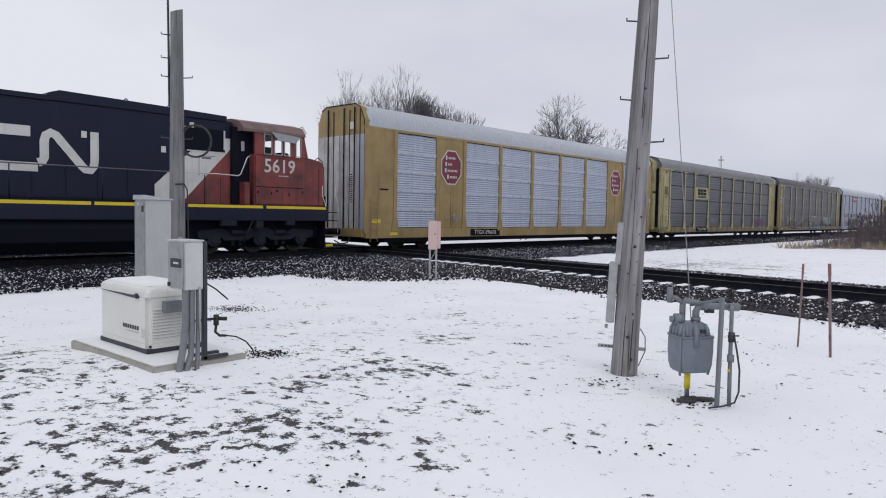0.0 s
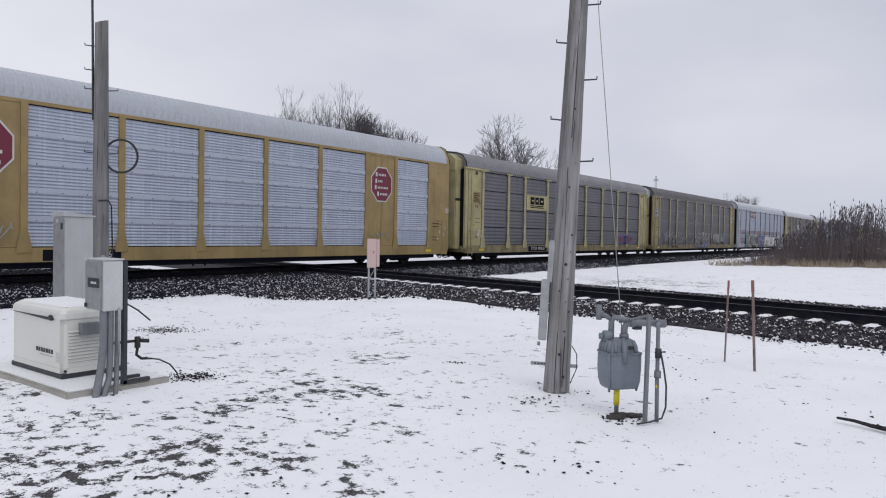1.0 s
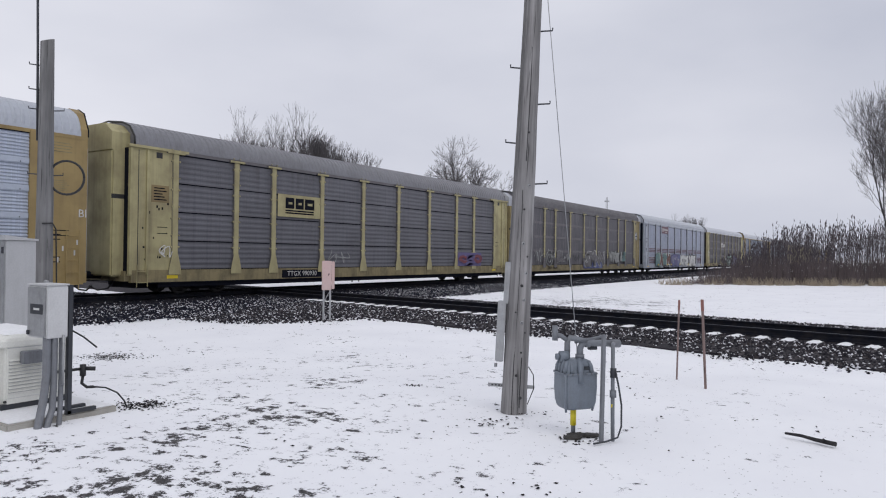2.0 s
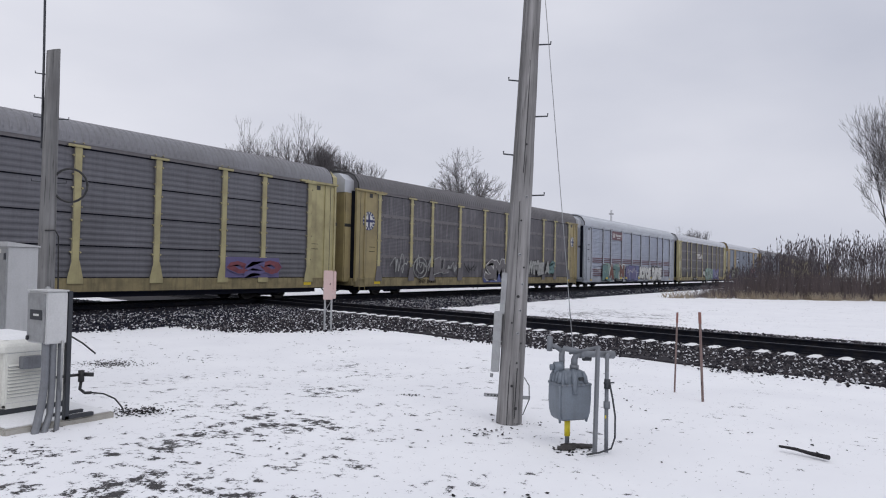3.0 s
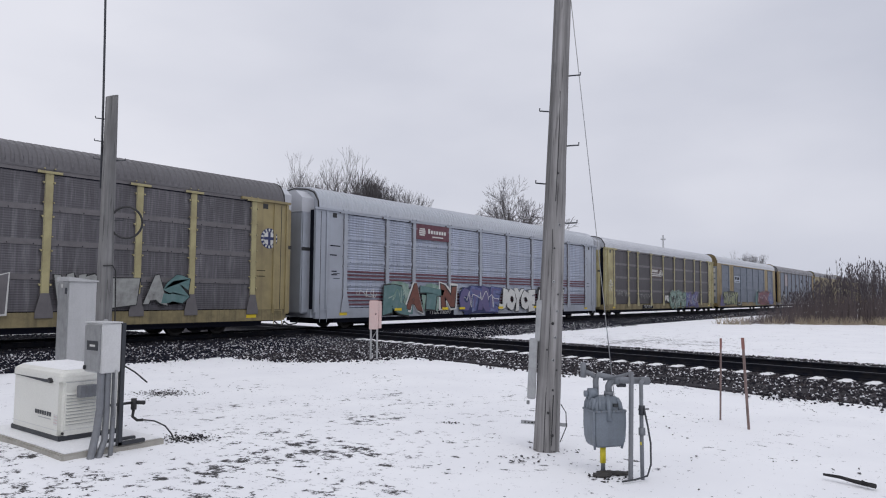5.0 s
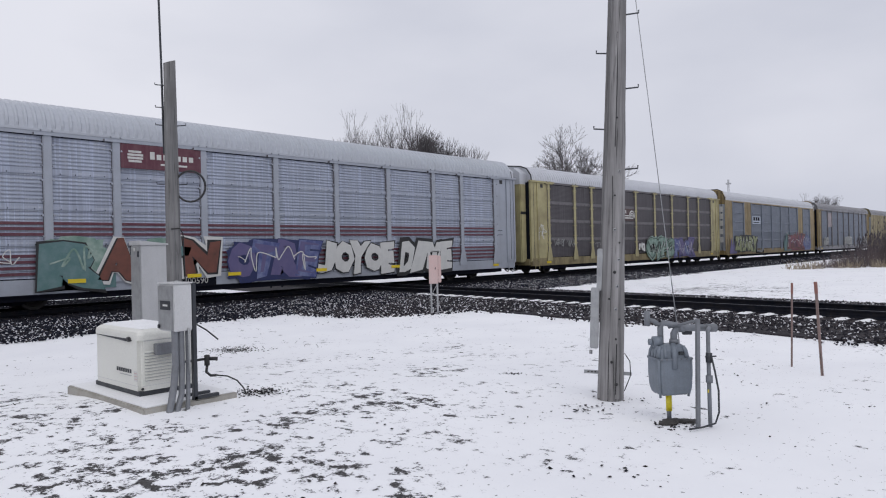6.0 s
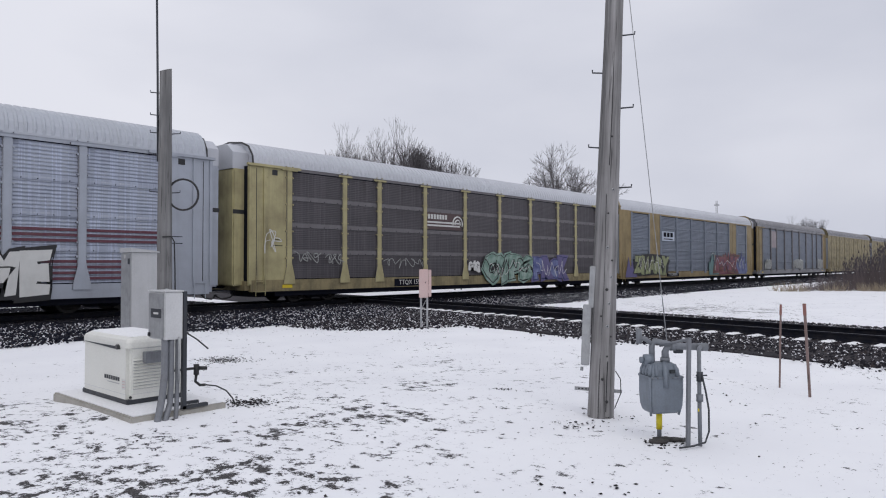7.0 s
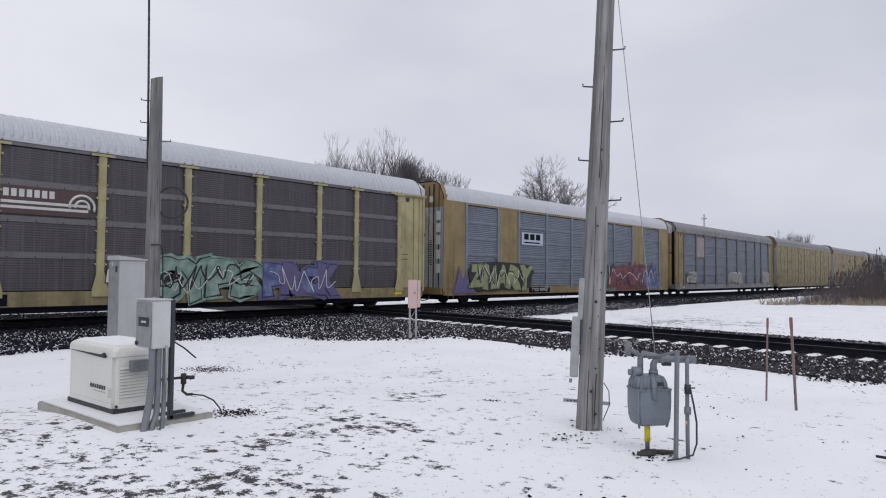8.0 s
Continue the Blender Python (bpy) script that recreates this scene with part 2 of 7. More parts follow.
DIRT = (0.06, 0.05, 0.042)
M = dict(
    snow=snow_ground(),
    snow_cap=surface("clean_snow", (0.86, 0.865, 0.88), 0.7, amount=0.1, dirt=(0.5, 0.5, 0.5), streak=False, grain=40),
    ballast=stones("ballast_stone", (0.006, 0.0075, 0.016), (0.028, 0.031, 0.046), 0.15),
    # oil and the shade under the train are both in this near-black
    ballast_oily_shaded=stones("oily_shaded_stone", (0.004, 0.005, 0.010), (0.016, 0.017, 0.025), 0.03),
    ballast_brown=stones("crossing_stone", (0.024, 0.023, 0.029), (0.098, 0.090, 0.096), 0.12),
    ballast_bed=surface("ballast_bed", (0.010, 0.011, 0.020), 0.9, spec=0.1, dirt=(0.018, 0.018, 0.02), amount=0.7, scale=14.0, streak=False, grain=90, bump=0.8),
    ballast_bed_brown=surface("ballast_bed_brown", (0.040, 0.037, 0.042), 0.9, spec=0.1, dirt=(0.018, 0.017, 0.02), amount=0.7, scale=14.0, streak=False, grain=90, bump=0.8),
    clod=stones("frozen_clod", (0.022, 0.02, 0.021), (0.045, 0.04, 0.04), 0.03),
    rail=surface("rusted_rail", (0.007, 0.0085, 0.016), 0.7, 0.0, spec=0.15, amount=0.5, scale=6, streak=False),
    railhead=surface("dull_rail_head", (0.032, 0.034, 0.045), 0.55, 0.3, amount=0.2, scale=4, streak=False),
    tie=wood("creosoted_tie", (0.009, 0.009, 0.012), (0.032, 0.029, 0.032), (0.05, 1, 1)),
    pole=wood("weathered_pole", (0.125, 0.123, 0.125), (0.36, 0.352, 0.355)),
    pole2=wood("weathered_pole_grey", (0.12, 0.12, 0.122), (0.25, 0.248, 0.25)),
    stake=wood("stained_stake", (0.20, 0.142, 0.13), (0.30, 0.218, 0.205), (1, 1, 0.1)),
    stake_tip=surface("orange_paint", (0.27, 0.12, 0.10), 0.8, amount=0.3, scale=20),
    galv=surface("galvanised_steel", (0.40, 0.41, 0.42), 0.45, 0.5, dirt=(0.22, 0.22, 0.23), amount=0.5, scale=8),
    boxgrey=surface("grey_enamel", (0.46, 0.465, 0.475), 0.45, 0.1, dirt=(0.25, 0.25, 0.25), amount=0.3, scale=3),
    boxlight=surface("light_grey_enamel", (0.60, 0.605, 0.61), 0.4, 0.0, dirt=(0.36, 0.36, 0.36), amount=0.3, scale=4),
    gas=surface("gas_meter_grey", (0.19, 0.22, 0.26), 0.5, 0.1, dirt=(0.12, 0.13, 0.14), amount=0.4, scale=6),
    gas_pipe=surface("grey_pipe_paint", (0.19, 0.205, 0.23), 0.55, 0.1, dirt=(0.14, 0.14, 0.14), amount=0.5, scale=9),
    yellow=surface("yellow_sleeve", (0.72, 0.60, 0.03), 0.5, amount=0.1, streak=False),
    beige=surface("beige_enamel", (0.74, 0.74, 0.69), 0.35, amount=0.06, dirt=(0.4, 0.39, 0.35), scale=3),
    concrete=surface("concrete", (0.40, 0.385, 0.35), 0.9, amount=0.45, dirt=(0.22, 0.2, 0.17), scale=5, streak=False, grain=90, bump=0.4),
    conduit=surface("grey_conduit", (0.19, 0.20, 0.22), 0.5, amount=0.3, scale=9),
    darksteel=surface("dark_painted_steel", (0.045, 0.05, 0.06), 0.5, 0.3, amount=0.3, scale=6),
    black=surface("black_rubber", (0.018, 0.018, 0.02), 0.5, amount=0.2, scale=10),
    pink=surface("faded_pink_board", (0.60, 0.43, 0.41), 0.7, amount=0.4, dirt=(0.55, 0.5, 0.48), scale=6),
    pink_grey=surface("faded_panel", (0.36, 0.31, 0.32), 0.7, amount=0.5, dirt=(0.22, 0.2, 0.22), scale=2),
    bark=surface("bark", (0.07, 0.063, 0.067), 0.95, amount=0.5, scale=4, streak=False),
    twig=surface("twig", (0.10, 0.092, 0.097), 0.95, amount=0.3, scale=3, streak=False),
    brush=surface("dry_brush", (0.125, 0.098, 0.098), 0.95, amount=0.4, scale=0.6, streak=False),
    brush_red=surface("sumac_stem", (0.085, 0.072, 0.081), 0.95, amount=0.3, scale=0.6, streak=False),
    grass=surface("dead_grass", (0.36, 0.305, 0.225), 0.9, dirt=(0.17, 0.12, 0.08), amount=0.6, scale=1.0, streak=False),
    # grime, with the blue-black of underbody shade put into the base colour
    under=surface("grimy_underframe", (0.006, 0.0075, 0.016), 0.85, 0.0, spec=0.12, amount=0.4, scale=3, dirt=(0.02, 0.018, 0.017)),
    wheel=surface("wheel_steel", (0.02, 0.018, 0.018), 0.6, 0.2, amount=0.5, scale=4),
    loco_black=surface("loco_black", (0.0055, 0.008, 0.029), 0.5, spec=0.28, amount=0.45, dirt=(0.016, 0.019, 0.042), scale=1.0),
    loco_red=surface("loco_red", (0.26, 0.050, 0.043), 0.6, amount=0.95, dirt=(0.055, 0.030, 0.032), scale=1.1),
    end_white=surface("grimy_white_steel", (0.60, 0.60, 0.60), 0.6, amount=0.7, dirt=(0.20, 0.18, 0.155), scale=1.2),
    frozen_soil=surface("frozen_soil", (0.05, 0.046, 0.044), 0.95, amount=0.8, dirt=(0.02, 0.018, 0.018), scale=18, streak=False, grain=120, bump=0.8),
    red_grime=surface("soot_run", (0.14, 0.04, 0.035), 0.7, amount=0.6, dirt=(0.06, 0.035, 0.03), scale=6),
    truck_grey=surface("grimy_truck_casting", (0.018, 0.021, 0.036), 0.8, 0.0, spec=0.2, amount=0.6, dirt=(0.045, 0.043, 0.048), scale=4),
    white=surface("weathered_white", (0.66, 0.66, 0.64), 0.55, amount=0.35, dirt=(0.3, 0.29, 0.27), scale=2),
    reflect=surface("reflective_yellow", (0.80, 0.60, 0.02), 0.4, amount=0.12, streak=False),
    glass=glass("cab_glass"),
    grimeroof=surface("grimy_red_roof", (0.20, 0.13, 0.12), 0.7, amount=0.5, scale=2),
    gold=surface("rack_gold", (0.37, 0.268, 0.108), 0.55, amount=0.6, dirt=(0.135, 0.092, 0.048), scale=0.8),
    ochre=surface("rack_ochre", (0.30, 0.222, 0.098), 0.6, amount=0.6, dirt=(0.09, 0.07, 0.045), scale=0.8),
    cream=surface("rack_pale_yellow", (0.47, 0.42, 0.222), 0.6, amount=0.75, dirt=(0.17, 0.14, 0.085), scale=0.8),
    tan=surface("rack_tan", (0.36, 0.295, 0.145), 0.6, amount=0.65, dirt=(0.14, 0.115, 0.08), scale=0.8),
    sillgrime=surface("grimy_sill_paint", (0.29, 0.24, 0.125), 0.7, amount=0.75, dirt=(0.055, 0.046, 0.036), scale=1.6),
    silver=surface("rack_silver", (0.41, 0.44, 0.50), 0.45, 0.25, amount=0.35, dirt=(0.22, 0.22, 0.24), scale=0.8),
    roof_light=surface("roof_zinc_light", (0.50, 0.525, 0.575), 0.45, 0.3, amount=0.3, dirt=(0.4, 0.41, 0.43), scale=0.7),
    roof_mid=surface("roof_zinc", (0.25, 0.25, 0.27), 0.5, 0.3, amount=0.5, dirt=(0.17, 0.165, 0.17), scale=0.7),
    roof_dark=surface("roof_zinc_grimy", (0.15, 0.145, 0.155), 0.55, 0.25, amount=0.5, dirt=(0.12, 0.115, 0.12), scale=0.7),
    roof_white=surface("roof_snowy_white", (0.56, 0.575, 0.62), 0.5, 0.1, amount=0.3, dirt=(0.42, 0.43, 0.46), scale=0.7),
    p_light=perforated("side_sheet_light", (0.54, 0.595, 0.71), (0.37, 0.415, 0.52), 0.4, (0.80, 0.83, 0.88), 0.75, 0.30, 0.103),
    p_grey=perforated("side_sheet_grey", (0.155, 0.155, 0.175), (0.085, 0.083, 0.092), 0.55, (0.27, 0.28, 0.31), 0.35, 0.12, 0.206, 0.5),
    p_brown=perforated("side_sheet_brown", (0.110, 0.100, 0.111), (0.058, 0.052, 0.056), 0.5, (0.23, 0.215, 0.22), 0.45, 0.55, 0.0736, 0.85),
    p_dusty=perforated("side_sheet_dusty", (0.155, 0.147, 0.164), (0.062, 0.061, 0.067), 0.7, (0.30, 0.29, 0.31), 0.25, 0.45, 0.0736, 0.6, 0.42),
    strap=surface("sheet_strap", (0.17, 0.16, 0.168), 0.6, 0.1, amount=0.5, dirt=(0.1, 0.095, 0.1), scale=2.0),
    strap_light=surface("sheet_strap_light", (0.50, 0.55, 0.645), 0.5, 0.1, amount=0.3, dirt=(0.36, 0.39, 0.44), scale=2.0),
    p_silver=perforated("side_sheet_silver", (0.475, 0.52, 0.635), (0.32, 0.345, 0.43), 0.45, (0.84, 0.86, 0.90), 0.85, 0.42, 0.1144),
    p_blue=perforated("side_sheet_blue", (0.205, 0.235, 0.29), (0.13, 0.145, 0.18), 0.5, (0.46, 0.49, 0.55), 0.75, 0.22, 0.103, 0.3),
    maroon=surface("maroon", (0.105, 0.024, 0.042), 0.5, amount=0.25, dirt=(0.3, 0.2, 0.2), scale=3),
    crimson=surface("crimson_sign", (0.18, 0.018, 0.042), 0.5, amount=0.15, scale=4, streak=False),
    brownsign=surface("brown_sign", (0.085, 0.05, 0.05), 0.55, amount=0.3, scale=3),
    navy=surface("navy_sign", (0.02, 0.03, 0.12), 0.5, amount=0.2, scale=4),
    g_teal=surface("spray_teal", (0.10, 0.20, 0.20), 0.6, amount=0.6, dirt=(0.24, 0.33, 0.34), scale=3, streak=False),
    g_rust=surface("spray_rust", (0.19, 0.065, 0.045), 0.6, amount=0.5, scale=3, streak=False),
    g_violet=surface("spray_violet", (0.12, 0.105, 0.24), 0.6, amount=0.5, dirt=(0.2, 0.17, 0.30), scale=3, streak=False),
    g_white=surface("spray_white", (0.68, 0.68, 0.66), 0.6, amount=0.35, dirt=(0.45, 0.45, 0.44), scale=3, streak=False),
    g_mint=surface("spray_mint", (0.16, 0.27, 0.22), 0.6, amount=0.8, dirt=(0.5, 0.58, 0.53), scale=2.5, streak=False),
    g_blue=surface("spray_blue", (0.075, 0.09, 0.25), 0.6, amount=0.7, dirt=(0.36, 0.42, 0.6), scale=2.5, streak=False),
    g_lime=surface("spray_lime", (0.30, 0.33, 0.17), 0.6, amount=0.4, scale=3, streak=False),
    g_grey=surface("spray_pale_grey", (0.36, 0.37, 0.36), 0.7, amount=0.6, dirt=(0.12, 0.11, 0.11), scale=4, streak=False),
    g_red=surface("spray_red", (0.23, 0.06, 0.075), 0.6, amount=0.7, dirt=(0.08, 0.03, 0.05), scale=3, streak=False),
    g_dark=surface("spray_black", (0.02, 0.02, 0.022), 0.6, amount=0.2, scale=3, streak=False),
)


# ---- mesh helpers ----
def box(bm, x0, x1, y0, y1, z0, z1, bevel=0.0):
    vs = [bm.verts.new((x, y, z)) for z in (z0, z1) for x, y in ((x0, y0), (x1, y0), (x1, y1), (x0, y1))]
    fs = [bm.faces.new([vs[i] for i in q]) for q in ((3, 2, 1, 0), (4, 5, 6, 7), (0, 1, 5, 4), (1, 2, 6, 5), (2, 3, 7, 6), (3, 0, 4, 7))]
    if bevel:
        es = {e for f in fs for e in f.edges}
        bmesh.ops.bevel(bm, geom=list(es), offset=bevel, segments=2, affect="EDGES")


def tube(bm, pts, r, n=8, r1=None, cap=True):
    """A round bar along points, tapering from r to r1."""
    pts = [Vector(p) for p in pts]
    r1 = r if r1 is None else r1
    rings = []
    side = None
    for i, p in enumerate(pts):
        d = (pts[min(i + 1, len(pts) - 1)] - pts[max(i - 1, 0)]).normalized()
        if side is None:
            side = d.orthogonal().normalized()
        side = (side - d * side.dot(d)).normalized()
        up = d.cross(side)
        rr = r + (r1 - r) * i / (len(pts) - 1)
        rings.append([bm.verts.new(p + (side * math.cos(a) + up * math.sin(a)) * rr) for a in (2 * math.pi * k / n for k in range(n))])
    for a, b in zip(rings, rings[1:]):
        for k in range(n):
            bm.faces.new((a[k], a[(k + 1) % n], b[(k + 1) % n], b[k]))
    if cap:
        bm.faces.new(rings[0][::-1])
        bm.faces.new(rings[-1])


def sweep(bm, outline, axis, a, b, close=True):
    """A closed outline drawn out along an axis from a to b. Outline points are the two other coordinates in order."""
    def at(u, v, w):
        return {"x": (w, u, v), "y": (u, w, v), "z": (u, v, w)}[axis]
    A = [bm.verts.new(at(u, v, a)) for u, v in outline]
    B = [bm.verts.new(at(u, v, b)) for u, v in outline]
    n = len(outline)
    for k in range(n):
        bm.faces.new((A[k], A[(k + 1) % n], B[(k + 1) % n], B[k]))
    if close:
        bm.faces.new(A[::-1])
        bm.faces.new(B)


def mesh_of(name, bm, material, smooth=False):
    bmesh.ops.recalc_face_normals(bm, faces=bm.faces)
    me = bpy.data.meshes.new(name)
    bm.to_mesh(me)
    bm.free()
    me.materials.append(material)
    if smooth:
        for f in me.polygons:
            f.use_smooth = True
    return me


def part(name, bm, material, parent=None, label="", smooth=False):
    ob = new(name, mesh_of(name, bm, material, smooth) if isinstance(bm, bmesh.types.BMesh) else bm)
    ob.parent = parent
    if label:
        ob["label"] = label
    return ob


def thing(name, label, category, m=None, group="", kind=""):
    ob = new(name)
    ob.empty_display_size = 0.2
    if m is not None:
        ob.matrix_basis = m
    return tagged(ob, label, category, group, kind)


def boxpart(name, dims, material, parent, label="", bevel=0.0):
    bm = bmesh.new()
    box(bm, *dims, bevel)
    return part(name, bm, material, parent, label)


def tubepart(name, pts, r, material, parent, label="", n=8, r1=None):
    bm = bmesh.new()
    tube(bm, pts, r, n, r1)
    return part(name, bm, material, parent, label, True)


def lettering(name, text, size, material, parent, m, fat=0.0, stretch=1.0, slant=0.0, depth=0.002, label="", fit=None):
    """Letters in the built-in font as a thin mesh, centred, facing the parent's -y side."""
    cu = bpy.data.curves.new(name, "FONT")
    cu.body, cu.size, cu.offset, cu.shear, cu.extrude = text, size, fat, slant, depth
    cu.align_x, cu.align_y = "CENTER", "CENTER"
    cu.resolution_u = 2
    tmp = bpy.data.objects.new("tmp", cu)
    me = bpy.data.meshes.new_from_object(tmp)
    bpy.data.objects.remove(tmp)
    me.transform(pose(0, 0, 0, 90) @ Matrix.Diagonal((stretch, 1, 1, 1)))
    if fit:
        xs, zs = [v.co.x for v in me.vertices], [v.co.z for v in me.vertices]
        w, h = max(xs) - min(xs), max(zs) - min(zs)
        mx, mz = (max(xs) + min(xs)) / 2, (max(zs) + min(zs)) / 2
        for v in me.vertices:
            x, z = (v.co.x - mx) / w * fit[0], (v.co.z - mz) / h * fit[1]
            q = (x * 1.7 + ord(text[0]) * 3.1, z * 1.7, 0.5)
            v.co.x = x + 0.20 * noise.noise(q) + 0.05 * noise.noise((x * 6, z * 6, 1))
            v.co.z = z + 0.22 * noise.noise((q[0], q[1], 9.0)) + 0.05 * noise.noise((x * 6, z * 6, 5))
    me.materials.clear()
    me.materials.append(material)
    ob = part(name, me, material, parent, label)
    ob.matrix_basis = m
    return ob


# ---- the ground ----
def ground_z(x, y):
    """Level by the camera, sinking a hand's width towards the tracks."""
    s = min(1.0, max(0.0, (math.hypot(x, y) - 7) / 6))
    return -0.2 * s * s * (3 - 2 * s) + 0.062 * math.exp(-((x - 3.2) ** 2 + (y - 7.3) ** 2) / 2.2)


def make_ground():
    far = [90, 140, 220, 400, 800, 2500]
    xs = [-v for v in far[::-1]] + [-60, -40, -25, -15] + [-8 + 0.35 * i for i in range(92)] + [26, 29, 33, 38, 44, 52, 64] + far
    ys = [-v for v in far[::-1]] + [-60, -40, -25, -15] + [-8 + 0.35 * i for i in range(92)] + [26, 29, 33, 38, 44, 52, 64] + far
    bm = bmesh.new()
    grid = []
    for y in ys:
        row = []
        for x in xs:
            z = ground_z(x, y)
            if -8 <= x < 25 and -8 <= y < 25:
                z += 0.03 * noise.noise((x * 0.5, y * 0.5, 0)) + 0.014 * noise.noise((x * 2.1, y * 2.1, 3))
                z -= 0.015
            row.append(bm.verts.new((x, y, z)))
        grid.append(row)
    for a, b in zip(grid, grid[1:]):
        for i in range(len(xs) - 1):
            bm.faces.new((a[i], a[i + 1], b[i + 1], b[i]))
    g = part("ground", bm, M["snow"], None, "", True)
    tagged(g, "thin trodden snow over dark soil with bare patches", "ground", kind="structure")


make_ground()
TRACK_Y = 23.15                      # middle of the main track, which runs along x
CROSS = pose(17.0 + 0.741, 2.6 - 0.115, 0, 0, 0, -8.8)   # the crossing track runs along its own y
RAIL_Z, BED_Z = 0.02, -0.155


def ballast_bed(name, outline, a, b, m=None, axis="x", mat="ballast_bed"):
    bm = bmesh.new()
    sweep(bm, outline, axis, a, b)
    ob = part(name, bm, M[mat])
    if m is not None:
        ob.matrix_basis = m
    return tagged(ob, "dark crushed-stone ballast bed dusted with snow", "ballast", kind="structure")


ballast_bed("ballast_bed_main", [(16.2, -0.6), (16.3, -0.195), (17.4, -0.172), (21.4, -0.16), (24.9, -0.16), (26.2, -0.19), (27.5, -0.6)], -160, 420)
ballast_bed("ballast_bed_siding", [(24.8, -0.6), (24.85, -0.163), (29.5, -0.17), (31.5, -0.25), (32.5, -0.6)], -160, 16)
ballast_bed("ballast_bed_crossing", [(-4.15, -0.6), (-4.1, -0.192), (-2.9, -0.172), (-1.3, -0.166), (1.3, -0.166), (3.6, -0.192), (3.7, -0.6)], -90, 160, CROSS, "y", "ballast_bed_brown")


def rail_outline(c, top):
    z = top - 0.17
    return [(c - 0.07, z), (c + 0.07, z), (c + 0.07, z + 0.014), (c + 0.012, z + 0.035), (c + 0.012, z + 0.125), (c + 0.036, z + 0.138),
            (c + 0.036, z + 0.163), (c + 0.028, z + 0.17), (c - 0.028, z + 0.17), (c - 0.036, z + 0.163), (c - 0.036, z + 0.138),
            (c - 0.012, z + 0.125), (c - 0.012, z + 0.035), (c - 0.07, z + 0.014)]


def make_track(name, label, m, axis, a, b, centre):
    t = thing(name, label, "railway track", m, kind="structure")
    for side in (-0.7525, 0.7525):
        bm = bmesh.new()
        sweep(bm, rail_outline(centre + side, RAIL_Z), axis, a, b)
        rail = part("rail", bm, M["rail"], t, "rusty steel rail")
        bm = bmesh.new()
        c = centre + side
        sweep(bm, [(c - 0.03, RAIL_Z), (c + 0.03, RAIL_Z), (c + 0.024, RAIL_Z + 0.003), (c - 0.024, RAIL_Z + 0.003)], axis, a, b)
        part("running_surface", bm, M["railhead"], rail, "polished running surface")
    return t


main_track = make_track("railway_track_main", "rusty main line track on dark ballast", None, "x", -160, 420, TRACK_Y)
cross_track = make_track("railway_track_crossing", "second track crossing the main line on snowy sleepers", CROSS, "y", -90, 160, 0.0)

# guard rails of the diamond crossing
for s in (-0.62, 0.62):
    bm = bmesh.new()
    sweep(bm, rail_outline(s, RAIL_Z - 0.006), "y", 14.5, 26.5)
    part("guard_rail", bm, M["rail"], cross_track, "dark guard rail")
for s in (-0.62, 0.62):
    bm = bmesh.new()
    sweep(bm, rail_outline(TRACK_Y + s, RAIL_Z - 0.008), "x", 16.5, 25.5)
    part("guard_rail", bm, M["rail"], main_track, "dark guard rail")


def scatter_stones(name, spots, size, material, label, flat=0.75, sink=0.25):
    """Eight-sided crushed stones, one joined mesh."""
    rng = np.random.default_rng(len(spots))
    base = np.array([(1, 0, 0), (-1, 0, 0), (0, 1, 0), (0, -1, 0), (0, 0, 1), (0, 0, -1)], float)
    tri = np.array([(0, 2, 4), (2, 1, 4), (1, 3, 4), (3, 0, 4), (2, 0, 5), (1, 2, 5), (3, 1, 5), (0, 3, 5)])
    n = len(spots)
    spots = np.array(spots)
    r = size * rng.uniform(0.55, 1.35, (n, 1, 1))
    v = base[None] * r * rng.uniform(0.6, 1.25, (n, 6, 1)) + rng.normal(0, 0.22, (n, 6, 3)) * r
    ang = rng.uniform(0, 6.283, n)
    c, s = np.cos(ang)[:, None], np.sin(ang)[:, None]
    x, y = v[:, :, 0] * c - v[:, :, 1] * s, v[:, :, 0] * s + v[:, :, 1] * c
    v = np.stack([x, y, v[:, :, 2] * flat], 2) + spots[:, None, :]
    v[:, :, 2] += r[:, :, 0] * (1 - sink) * flat - r[:, :, 0] * 0.3
    me = bpy.data.meshes.new(name)
    f = (tri[None] + 6 * np.arange(n)[:, None, None]).reshape(-1, 3)
    me.from_pydata(v.reshape(-1, 3).tolist(), [], f.tolist())
    me.materials.append(material)
    ob = new(name, me)
    return tagged(ob, label, "gravel", kind="stuff")


